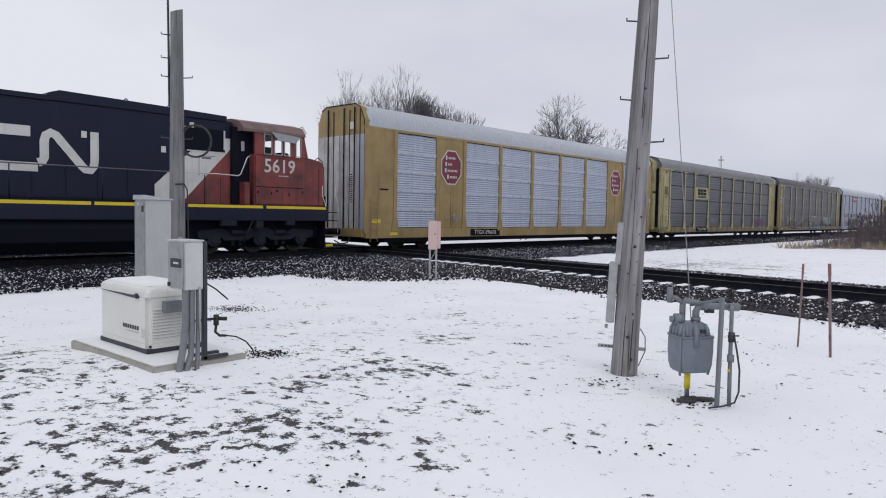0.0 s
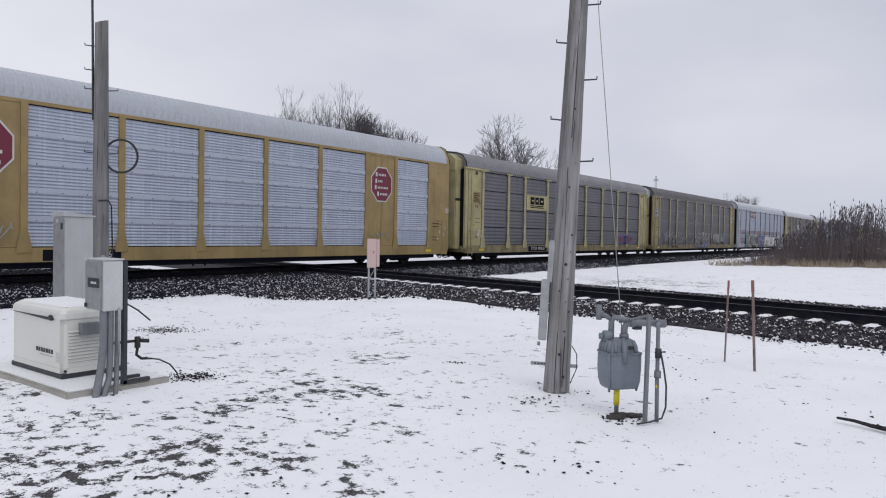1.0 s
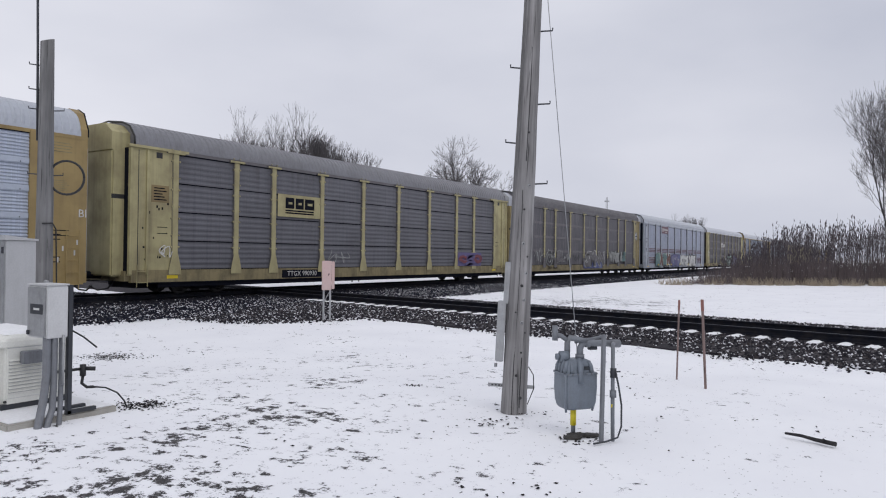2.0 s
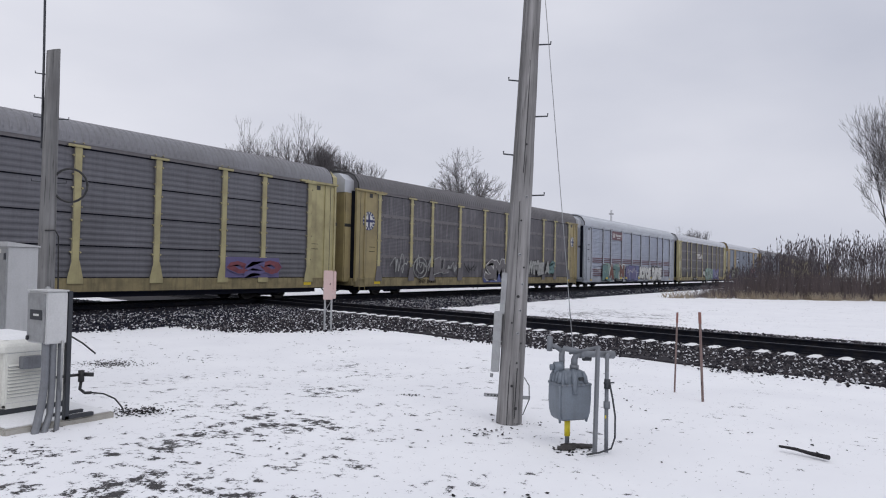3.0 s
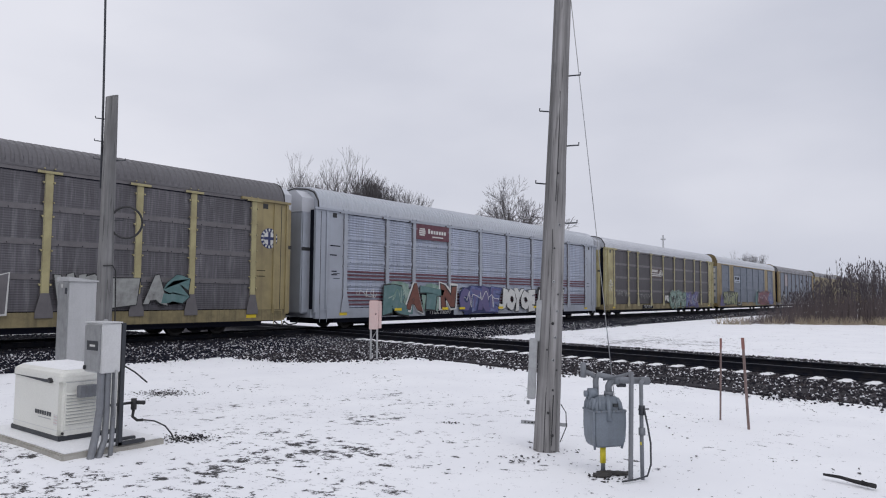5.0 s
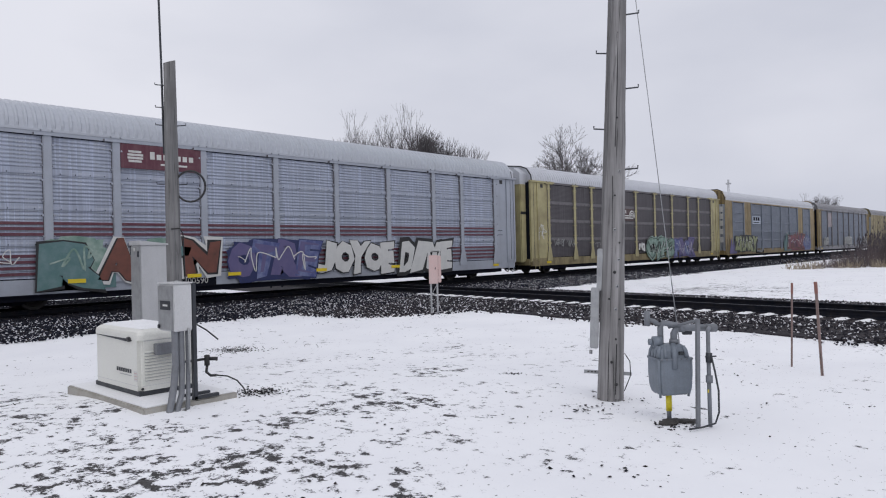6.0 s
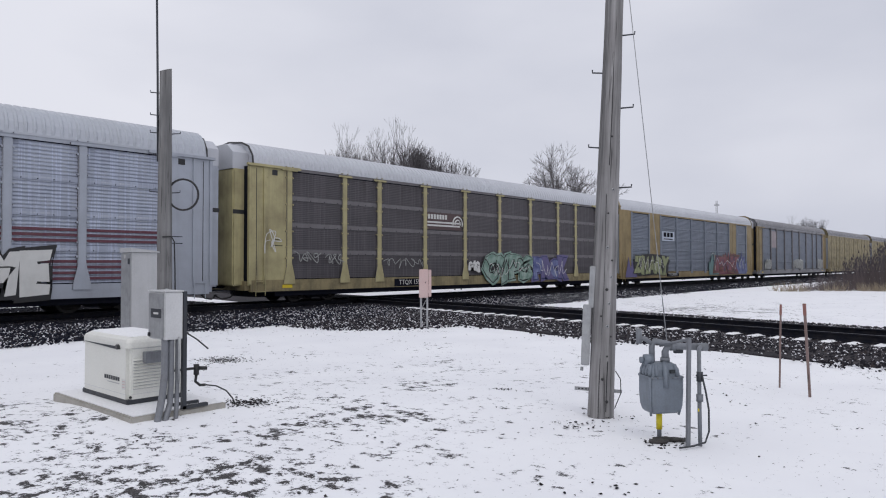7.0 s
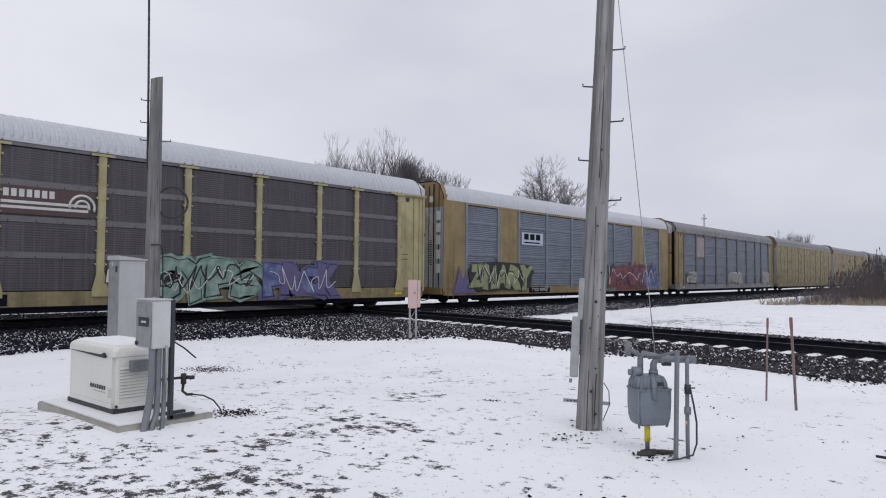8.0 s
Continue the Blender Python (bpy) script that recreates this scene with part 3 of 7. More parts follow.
def make_ballast():
    rng = np.random.default_rng(5)
    spots = []
    n = 105000
    xs, ys = rng.uniform(-3, 40, n), 15.7 + 7.2 * rng.uniform(0, 1, n)
    edge = 16.35 + 0.35 * np.sin(xs * 0.9) + 0.2 * np.sin(xs * 2.3)
    for x, y, e, q in zip(xs, ys, edge, rng.uniform(0, 1, n)):
        if y < e - 0.15 and q > 0.12:
            continue
        if abs(abs(y - TRACK_Y) - 0.7525) < 0.12:
            continue
        spots.append((x, y, -0.17 if y > 17.4 else -0.19))
    for x, y in zip(rng.uniform(-4, 16, 14000), rng.uniform(24.2, 29.8, 14000)):
        spots.append((x, y, -0.17))
    n = 9000
    for x, y in zip(rng.uniform(40, 95, n), rng.uniform(16.3, 22.2, n)):
        spots.append((x, y, -0.17))
    # stones beyond y 20.6 take the oily colour darkened for train shade
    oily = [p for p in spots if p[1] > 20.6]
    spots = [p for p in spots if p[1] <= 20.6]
    scatter_stones("track_ballast", oily, 0.027, M["ballast_oily_shaded"], "black crushed stones around the main line rails, oil and train shade in the colour")
    scatter_stones("main_ballast", spots, 0.027, M["ballast"], "grey crushed stones dusted with snow beside the main line")
    spots = []
    n = 95000
    us, vs = rng.uniform(-4.9, 3.9, n), rng.uniform(-7, 15.2, n)
    for u, v, q in zip(us, vs, rng.uniform(0, 1, n)):
        e = -3.95 + 0.3 * math.sin(v * 1.1) + 0.15 * math.sin(v * 2.9)
        if u < e and q > 0.18 * max(0, 1 - (e - u) / 0.7):
            continue
        if abs(abs(u) - 0.7525) < 0.12 or (-1.35 < u < -0.8 and q > 0.35):
            continue
        p = CROSS @ Vector((u, v, -0.18 if abs(u) < 3 else -0.2))
        spots.append(tuple(p))
    # the corner between both tracks
    for k in range(9000):
        a, d = rng.uniform(0, 6.283), 2.9 * math.sqrt(rng.uniform(0, 1))
        x, y = 14.3 + d * math.cos(a), 15.0 + d * math.sin(a)
        if d > 2.3 and rng.uniform(0, 1) > 0.3:
            continue
        spots.append((x, y, -0.2))
    scatter_stones("crossing_ballast", spots, 0.033, M["ballast_brown"], "grey and brown crushed stones dusted with snow beside the crossing track")
    # loose clods and pebbles on the snow
    spots = []
    for k in range(5200):
        x, y = rng.uniform(0, 13.5), rng.uniform(-1, 15)
        dens = 0.10 + 0.9 * max(0, 1 - math.hypot(x - 0.8, y - 4.0) / 3.2) + 0.35 * max(0, 1 - math.hypot(x - 13.5, y - 12.6) / 2.0)
        dens += 0.5 * max(0, 1 - math.hypot(x - 5.9, y - 2.9) / 0.6)
        if noise.noise((x * 1.3, y * 1.3, 7)) + dens * 0.8 > 0.42 and math.hypot(x, y) > 1.5:
            spots.append((x, y, ground_z(x, y) - 0.006))
    for k in range(2600):
        x, y = rng.uniform(20.5, 34), rng.uniform(6, 14)
        if noise.noise((x * 0.35, y * 1.2, 2)) > 0.22:
            spots.append((x, y, -0.2))
    for cx, cy, rx, n in ((6.76, 10.95, 0.5, 420), (4.35, 6.33, 0.28, 260), (5.75, 2.25, 0.16, 60), (6.45, 3.1, 0.2, 30), (5.85, 3.1, 0.3, 40), (7.04, 4.9, 0.14, 40)):
        for k in range(n):
            x, y = rng.normal(cx, rx * 0.5), rng.normal(cy, rx * 0.5)
            spots.append((x, y, ground_z(x, y) - 0.005))
    scatter_stones("soil_clods", spots, 0.014, M["clod"], "small dark frozen soil clods scattered on the snow", 0.45)


make_ballast()


# ---- power pole, meter set and stakes ----
def step_iron(parent, z, ang, r, reach=0.12):
    d = Vector((math.cos(ang), math.sin(ang), 0))
    a = d * (r - 0.03) + Vector((0, 0, z))
    b = d * (r + reach) + Vector((0, 0, z + 0.012))
    tubepart("step_iron", [a, (a + b) / 2, b, b + Vector((0, 0, 0.03))], 0.008, M["darksteel"], parent, "rusty steel climbing step", 6)


def tall_pole():
    lean = Matrix.Translation((6.40, 3.20, -0.06)) @ Vector((0, 0, 1)).rotation_difference(Vector((0.27, -0.03, 3.80))).to_matrix().to_4x4()
    t = thing("utility_pole", "tall weathered grey wooden utility pole standing in snow", "pole", lean)
    bm = bmesh.new()
    rng = random.Random(4)
    n = 20
    rings = []
    for k in range(25):
        z = 9.2 * k / 24
        r = 0.132 - 0.0118 * z if z < 4.2 else 0.0824 - 0.003 * (z - 4.2)
        rings.append([bm.verts.new(((r + rng.uniform(-0.003, 0.003)) * math.cos(a), (r + rng.uniform(-0.003, 0.003)) * math.sin(a), z)) for a in (6.2832 * i / n for i in range(n))])
    for a, b in zip(rings, rings[1:]):
        for i in range(n):
            bm.faces.new((a[i], a[(i + 1) % n], b[(i + 1) % n], b[i]))
    bm.faces.new(rings[-1])
    part("shaft", bm, M["pole"], t, "cracked grey timber shaft", True)
    # moulding that covers the riser on the shaft
    v = Vector((-0.45, 0.89, 0))
    bm = bmesh.new()
    for k in range(8):
        z0, z1 = 0.95 + k * 1.0, 0.95 + (k + 1) * 1.0
        r0 = 0.132 - 0.0105 * min(z0, 4.2)
        r1 = 0.132 - 0.0105 * min(z1, 4.2)
        tube(bm, [v * (r0 - 0.006) + Vector((0, 0, z0)), v * (r1 - 0.006) + Vector((0, 0, z1))], 0.022, 8)
    part("riser_moulding", bm, M["pole2"], t, "grey wooden riser moulding")
    for z, a in ((3.60, 2.0), (3.22, -1.1), (2.80, 2.0), (2.38, -1.1), (4.0, -1.1)):
        step_iron(t, z, a, 0.135 - 0.0118 * z)
    for z, a, r in ((0.42, -2.6, 0.018), (0.65, -2.3, 0.012), (1.32, -2.5, 0.02), (1.05, -2.9, 0.012), (2.1, -2.6, 0.012), (2.9, -2.5, 0.012), (0.2, -2.2, 0.02), (0.85, -2.0, 0.012), (1.62, -2.1, 0.012)):
        d = Vector((math.cos(a), math.sin(a), 0))
        rr = 0.132 - 0.0105 * z
        tubepart("bolt_hole", [d * (rr - 0.02) + Vector((0, 0, z)), d * (rr + 0.003) + Vector((0, 0, z))], r * 0.8, M["black"], t, "dark bolt hole", 8)
    for z, a in ((1.45, -2.15), (1.18, -2.25), (0.95, -2.35), (1.75, -2.55), (2.35, -2.2)):
        d = Vector((math.cos(a), math.sin(a), 0))
        rr = 0.132 - 0.0112 * z
        tubepart("washer", [d * (rr - 0.01) + Vector((0, 0, z)), d * (rr + 0.002) + Vector((0, 0, z))], 0.016, M["galv"], t, "small galvanised washer", 10)
        tubepart("bolt", [d * (rr - 0.01) + Vector((0, 0, z)), d * (rr + 0.006) + Vector((0, 0, z))], 0.007, M["black"], t, "", 6)
    for a0, z0, z1 in ((-2.80, 0.02, 2.3), (-2.2, 0.1, 0.6), (-2.62, 2.6, 3.8)):
        pts = []
        for k in range(13):
            z = z0 + (z1 - z0) * k / 12
            a = a0 + 0.05 * math.sin(3.1 * z + a0)
            rr = 0.1275 - 0.0118 * z
            pts.append((rr * math.cos(a), rr * math.sin(a), z))
        tubepart("drying_crack", pts, 0.0065, M["black"], t, "dark drying crack", 6)
    # grey metal ducts strapped to the side
    def duct(x0, x1, z0, z1):
        d = boxpart("cable_duct", (x0, x1, -0.045, 0.045, z0, z1), M["galv"], t, "galvanised cable duct", 0.008)
        d.matrix_basis = pose(0, 0, 0, 0, 0, 118)
    duct(0.09, 0.16, 1.13, 1.56)
    duct(0.13, 0.215, 0.54, 1.16)
    o = tubepart("orange_conduit", [v * 0.125 + Vector((0, 0, 1.14)), v * 0.125 + Vector((0, 0, 1.26))], 0.035, M["stake_tip"], t, "short orange conduit")
    d = Vector((0.66, -0.75, 0))
    b = boxpart("strut_bar", (-0.27, 0.21, 0.135, 0.155, 0.265, 0.30), M["galv"], t, "perforated steel strut bar")
    b.matrix_basis = pose(0, 0, 0, 0, 0, -60)
    for k in range(5):
        h = boxpart("slot", (-0.235 + k * 0.035, -0.215 + k * 0.035, 0.1335, 0.1345, 0.277, 0.29), M["black"], t)
        h.matrix_basis = pose(0, 0, 0, 0, 0, -60)
    tubepart("ground_wire", [d * 0.135 + Vector((0, 0, 0.5)), d * 0.19 + Vector((0, 0, 0.42)), d * 0.2 + Vector((0, 0, 0.28)), d * 0.14 + Vector((0, 0, 0.12))], 0.005, M["black"], t, "thin black ground wire", 6)
    tubepart("duct_fitting", [v * 0.19 + Vector((0, 0, 0.5)), v * 0.22 + Vector((0, 0, 0.5))], 0.02, M["galv"], t)
    return t


tall_pole()


def guy_wire():
    t = thing("guy_wire", "thin steel guy wire running from the pole to a ground anchor", "wire")
    a, b = Vector((6.78, 3.12, 5.05)), Vector((8.07, 3.15, -0.06))
    tubepart("wire", [a, a.lerp(b, 0.5), b + (a - b).normalized() * 1.2], 0.0045, M["galv"], t, "", 6)
    tubepart("anchor_rod", [b + (a - b).normalized() * 1.2, b], 0.006, M["conduit"], t, "dark anchor rod", 6)


guy_wire()


def short_pole():
    t = thing("short_pole", "short weathered grey wooden service pole beside the generator", "pole", pose(5.10, 9.82, -0.12))
    bm = bmesh.new()
    rng = random.Random(9)
    n, rings = 16, []
    for k in range(15):
        z = 4.6 * k / 14
        r = 0.125 - 0.0085 * z
        rings.append([bm.verts.new(((r + rng.uniform(-0.002, 0.002)) * math.cos(a), (r + rng.uniform(-0.002, 0.002)) * math.sin(a), z + (0.03 * math.cos(a) if k == 14 else 0))) for a in (6.2832 * i / n for i in range(n))])
    for a, b in zip(rings, rings[1:]):
        for i in range(n):
            bm.faces.new((a[i], a[(i + 1) % n], b[(i + 1) % n], b[i]))
    bm.faces.new(rings[-1])
    part("shaft", bm, M["pole2"], t, "grey weathered timber shaft", True)
    left, right = 2.43, -0.71          # directions across the view
    for z, a in ((4.24, left), (3.90, left), (3.63, left), (3.62, right), (2.73, left), (2.72, right)):
        step_iron(t, z, a, 0.09, 0.13)
    tubepart("mast_cable", [(-0.075, 0.08, 3.2), (-0.085, 0.09, 4.5), (-0.10, 0.10, 5.6), (-0.13, 0.12, 7.2), (-0.15, 0.14, 9.0)], 0.017, M["darksteel"], t, "dark cable rising from the pole", 8)
    loop = []
    for k in range(25):
        a = 6.2832 * k / 24
        loop.append((0.20 + 0.22 * math.cos(a) * 0.76, -0.18 - 0.22 * math.cos(a) * 0.66, 2.70 + 0.235 * math.sin(a)))
    tubepart("cable_coil", loop, 0.017, M["black"], t, "coiled black cable", 6)
    tubepart("service_cable", [(-0.08, -0.09, 2.05), (0.04, -0.13, 2.06), (0.10, -0.11, 1.98), (0.12, -0.10, 1.5), (0.13, -0.10, 0.9)], 0.011, M["black"], t, "black cable", 6)
    tubepart("cable_clamp", [(0.11, -0.12, 0.72), (0.12, -0.125, 0.98)], 0.025, M["black"], t)
    tubepart("bolt", [(-0.02, -0.09, 1.25), (-0.025, -0.14, 1.25)], 0.03, M["galv"], t, "round steel washer", 10)


short_pole()


def stake(x, y, h, dx, dy, r, label):
    t = thing("survey_stake", label, "stake", pose(x, y, ground_z(x, y) - 0.03), "survey stakes by the track")
    bm = bmesh.new()
    sweep(bm, [(-r, -r * 0.7), (r, -r * 0.7), (r, r * 0.7), (-r, r * 0.7)], "z", 0, h)
    for v in bm.verts:
        v.co.x += dx * v.co.z / h
        v.co.y += dy * v.co.z / h
    part("shaft", bm, M["stake"], t)
    bm = bmesh.new()
    q = r + 0.002
    sweep(bm, [(-q, -q * 0.75), (q, -q * 0.75), (q, q * 0.75), (-q, q * 0.75)], "z", h - 0.14, h + 0.004)
    for v in bm.verts:
        v.co.x += dx * v.co.z / h
        v.co.y += dy * v.co.z / h
    part("painted_tip", bm, M["stake_tip"], t, "faded orange painted tip")


stake(10.03, 2.51, 1.12, 0.02, -0.02, 0.013, "thin reddish wooden survey stake standing in snow")
stake(9.33, 1.97, 1.14, -0.01, 0.05, 0.018, "thicker reddish-brown wooden survey stake standing in snow")


def marker_box():
    t = thing("trackside_marker_box", "faded pink trackside box on two thin steel posts", "utility box", pose(13.73, 12.48, -0.22, 0, 0, -48))
    boxpart("housing", (-0.15, 0.10, -0.09, 0.09, 0.83, 1.60), M["pink"], t, "faded pink housing", 0.012)
    boxpart("side_cover", (0.104, 0.18, -0.075, 0.085, 0.86, 1.585), M["pink"], t, "pale side cover", 0.01)
    for x, z in ((-0.10, 0.84), (0.07, 0.84)):
        bm = bmesh.new()
        box(bm, x - 0.025, x + 0.025, -0.025, 0.025, 0, z, 0.004)
        part("post", bm, M["galv"], t)
    tubepart("brace", [(-0.08, 0.0, 0.55), (0.06, 0.0, 0.8)], 0.01, M["galv"], t)
    tubepart("latch", [(0.02, -0.10, 1.22), (0.035, -0.10, 1.27)], 0.01, M["darksteel"], t)


marker_box()


def gas_meter():
    t = thing("gas_meter_set", "grey gas meter with pipework on a yellow-sleeved riser", "gas meter", pose(5.88, 2.34, 0, 0, 0, -49))
    # meter body: a can with rounded lower corners, a belt and a domed top
    def shell(name, rows, mat, label):
        bm = bmesh.new()
        rings = []
        for z, w, d in rows:
            ring = []
            q = 0.022
            for cx, cy, a0 in ((w - q, d - q, 0), (-w + q, d - q, 90), (-w + q, -d + q, 180), (w - q, -d + q, 270)):
                for k in range(7):
                    a = radians(a0 + 15 * k)
                    ring.append(bm.verts.new((0.015 + cx + q * math.cos(a), cy + q * math.sin(a), z)))
            rings.append(ring)
        for a, b in zip(rings, rings[1:]):
            for k in range(28):
                bm.faces.new((a[k], a[(k + 1) % 28], b[(k + 1) % 28], b[k]))
        bm.faces.new(rings[0][::-1])
        bm.faces.new(rings[-1])
        return part(name, bm, mat, t, label, False)
    lower = shell("lower_case", [(0.228, 0.118, 0.088), (0.245, 0.132, 0.104), (0.30, 0.146, 0.115), (0.40, 0.152, 0.120), (0.52, 0.152, 0.118), (0.535, 0.150, 0.116)], M["gas"], "grey cast meter case")
    belt = shell("belt", [(0.533, 0.158, 0.124), (0.550, 0.158, 0.124)], M["gas"], "bolted flange")
    upper = shell("upper_case", [(0.549, 0.138, 0.106), (0.61, 0.128, 0.098), (0.645, 0.112, 0.085), (0.662, 0.085, 0.06)], M["gas"], "domed upper case")
    turned = pose(0, 0, 0, 0, 0, 12)
    for p in (lower, belt, upper):
        p.matrix_basis = turned
    for k in range(7):
        for q in ((-0.125 + k * 0.047, -0.129, -0.123),):
            tubepart("flange_bolt", [(q[0], q[1], 0.542), (q[0], q[2], 0.542)], 0.009, M["gas_pipe"], t, "", 6).matrix_basis = turned
    for k in range(4):
        tubepart("case_rib", [(-0.128, -0.075 + k * 0.05, 0.552), (-0.124, -0.072 + k * 0.048, 0.60), (-0.105, -0.06 + k * 0.04, 0.648)], 0.018, M["gas"], t, "rounded case rib", 10).matrix_basis = turned
    for x in (-0.08, 0.02, 0.11):
        tubepart("case_rib", [(x, -0.108, 0.552), (x, -0.104, 0.60), (x * 0.9, -0.082, 0.648)], 0.016, M["gas"], t, "rounded case rib", 10).matrix_basis = turned
    tubepart("front_boss", [(0.0, -0.118, 0.46), (0.0, -0.112, 0.60), (0.015, -0.06, 0.66)], 0.026, M["gas"], t, "vertical cast boss", 12).matrix_basis = turned
    boxpart("index_window", (0.045, 0.095, -0.112, -0.09, 0.575, 0.605), M["glass"], t, "dark index window", 0.004).matrix_basis = turned
    for x in (-0.147, 0.155):
        tubepart("corner_rib", [(x * 0.86, -0.092, 0.215), (x * 0.97, -0.108, 0.30), (x, -0.114, 0.42), (x, -0.113, 0.54)], 0.011, M["gas"], t, "cast corner rib", 8).matrix_basis = turned
    tubepart("riser", [(0.0, 0, -0.05), (0.0, 0, 0.25)], 0.02, M["gas_pipe"], t, "", 10)
    tubepart("riser_sleeve", [(0.0, 0, 0.075), (0.0, 0, 0.235)], 0.026, M["yellow"], t, "bright yellow plastic sleeve", 12)
    # pipework above
    tubepart("outlet_pipe", [(0.055, 0, 0.64), (0.055, 0, 0.75), (0.075, 0, 0.79), (0.12, 0, 0.80), (0.42, 0.02, 0.79)], 0.03, M["gas_pipe"], t, "", 12)
    tubepart("inlet_pipe", [(-0.055, 0.02, 0.62), (-0.055, 0.02, 0.80), (-0.03, 0.02, 0.845), (0.06, 0.01, 0.825), (0.2, 0.0, 0.79)], 0.026, M["gas_pipe"], t, "", 12)
    tubepart("union", [(0.055, 0, 0.665), (0.055, 0, 0.70)], 0.042, M["gas_pipe"], t, "", 8)
    tubepart("union", [(0.10, 0, 0.80), (0.145, 0, 0.80)], 0.04, M["gas_pipe"], t, "", 8)
    tubepart("union", [(0.34, 0.01, 0.792), (0.43, 0.02, 0.79)], 0.036, M["gas_pipe"], t, "", 8)
    # regulator with vent
    tubepart("regulator", [(-0.13, 0.0, 0.68), (-0.055, 0.0, 0.68)], 0.05, M["gas"], t, "round pressure regulator", 16)
    tubepart("regulator_cap", [(-0.165, 0.0, 0.68), (-0.13, 0.0, 0.68)], 0.028, M["gas"], t, "", 12)
    tubepart("vent_pipe", [(-0.055, 0.02, 0.82), (-0.11, 0.03, 0.86), (-0.15, 0.03, 0.87)], 0.02, M["gas_pipe"], t, "", 10)
    tubepart("relief_valve", [(-0.165, 0.03, 0.82), (-0.165, 0.03, 0.95)], 0.025, M["gas_pipe"], t, "upright relief valve", 12)
    tubepart("shutoff_valve", [(-0.055, 0.0, 0.58), (-0.055, 0.0, 0.66)], 0.036, M["gas_pipe"], t, "", 8)
    boxpart("bracket_plate", (0.14, 0.22, 0.01, 0.05, 0.735, 0.77), M["darksteel"], t, "dark bracket", 0.004)
    # the two posts
    bm = bmesh.new()
    sweep(bm, [(-0.014, -0.016), (0.014, -0.016), (0.014, 0.016), (-0.014, 0.016)], "z", -0.05, 0.90)
    for v in bm.verts:
        v.co.x += 0.018 * v.co.z
    p = part("support_post", bm, M["conduit"], t, "square grey support post")
    p.matrix_basis = pose(0.165, -0.25, 0, 0, 0, 12)
    p2 = tubepart("service_pipe", [(0.275, -0.23, -0.05), (0.275, -0.22, 0.3), (0.278, -0.21, 0.78), (0.30, -0.15, 0.80), (0.36, -0.02, 0.795)], 0.017, M["gas_pipe"], t, "grey service pipe", 10)
    tubepart("pipe_coupling", [(0.276, -0.226, 0.36), (0.276, -0.224, 0.42)], 0.03, M["gas_pipe"], t, "", 8)
    tubepart("pipe_cock", [(0.276, -0.226, 0.53), (0.278, -0.224, 0.61)], 0.028, M["darksteel"], t, "", 8)
    tubepart("cock_handle", [(0.24, -0.24, 0.58), (0.33, -0.25, 0.585)], 0.007, M["darksteel"], t, "", 6)
    tubepart("tracer_wire", [(0.285, -0.25, 0.6), (0.31, -0.27, 0.45), (0.335, -0.27, 0.3), (0.335, -0.27, 0.12), (0.30, -0.28, 0.03), (0.18, -0.33, 0.012), (0.05, -0.38, 0.01)], 0.008, M["darksteel"], t, "dark tracer wire", 6)
    tubepart("diagonal_strut", [(0.02, 0.03, 0.80), (0.20, -0.2, 0.885)], 0.012, M["gas_pipe"], t, "", 6)
    tubepart("yellow_tag", [(0.257, -0.248, 0.28), (0.257, -0.248, 0.305)], 0.006, M["yellow"], t, "", 6)
    # bare soil where the riser enters the ground
    bm = bmesh.new()
    bmesh.ops.create_icosphere(bm, subdivisions=4, radius=1)
    for v in bm.verts:
        a = math.atan2(v.co.y, v.co.x)
        r = 1 + 0.30 * math.sin(2 * a + 0.8) + 0.22 * math.sin(3 * a + 2.0) + 0.25 * noise.noise((2.5 * math.cos(a), 2.5 * math.sin(a), 3))
        v.co = Vector((v.co.x * 0.135 * r + 0.03, v.co.y * 0.105 * r - 0.03, v.co.z * 0.014 + 0.006 * noise.noise(v.co * 5)))
    s = part("soil_mound", bm, M["frozen_soil"])
    s.matrix_basis = pose(5.85, 2.31, 0.0, 0, 0, -49)
    tagged(s, "small bare soil patch round the gas riser", "soil")


gas_meter()


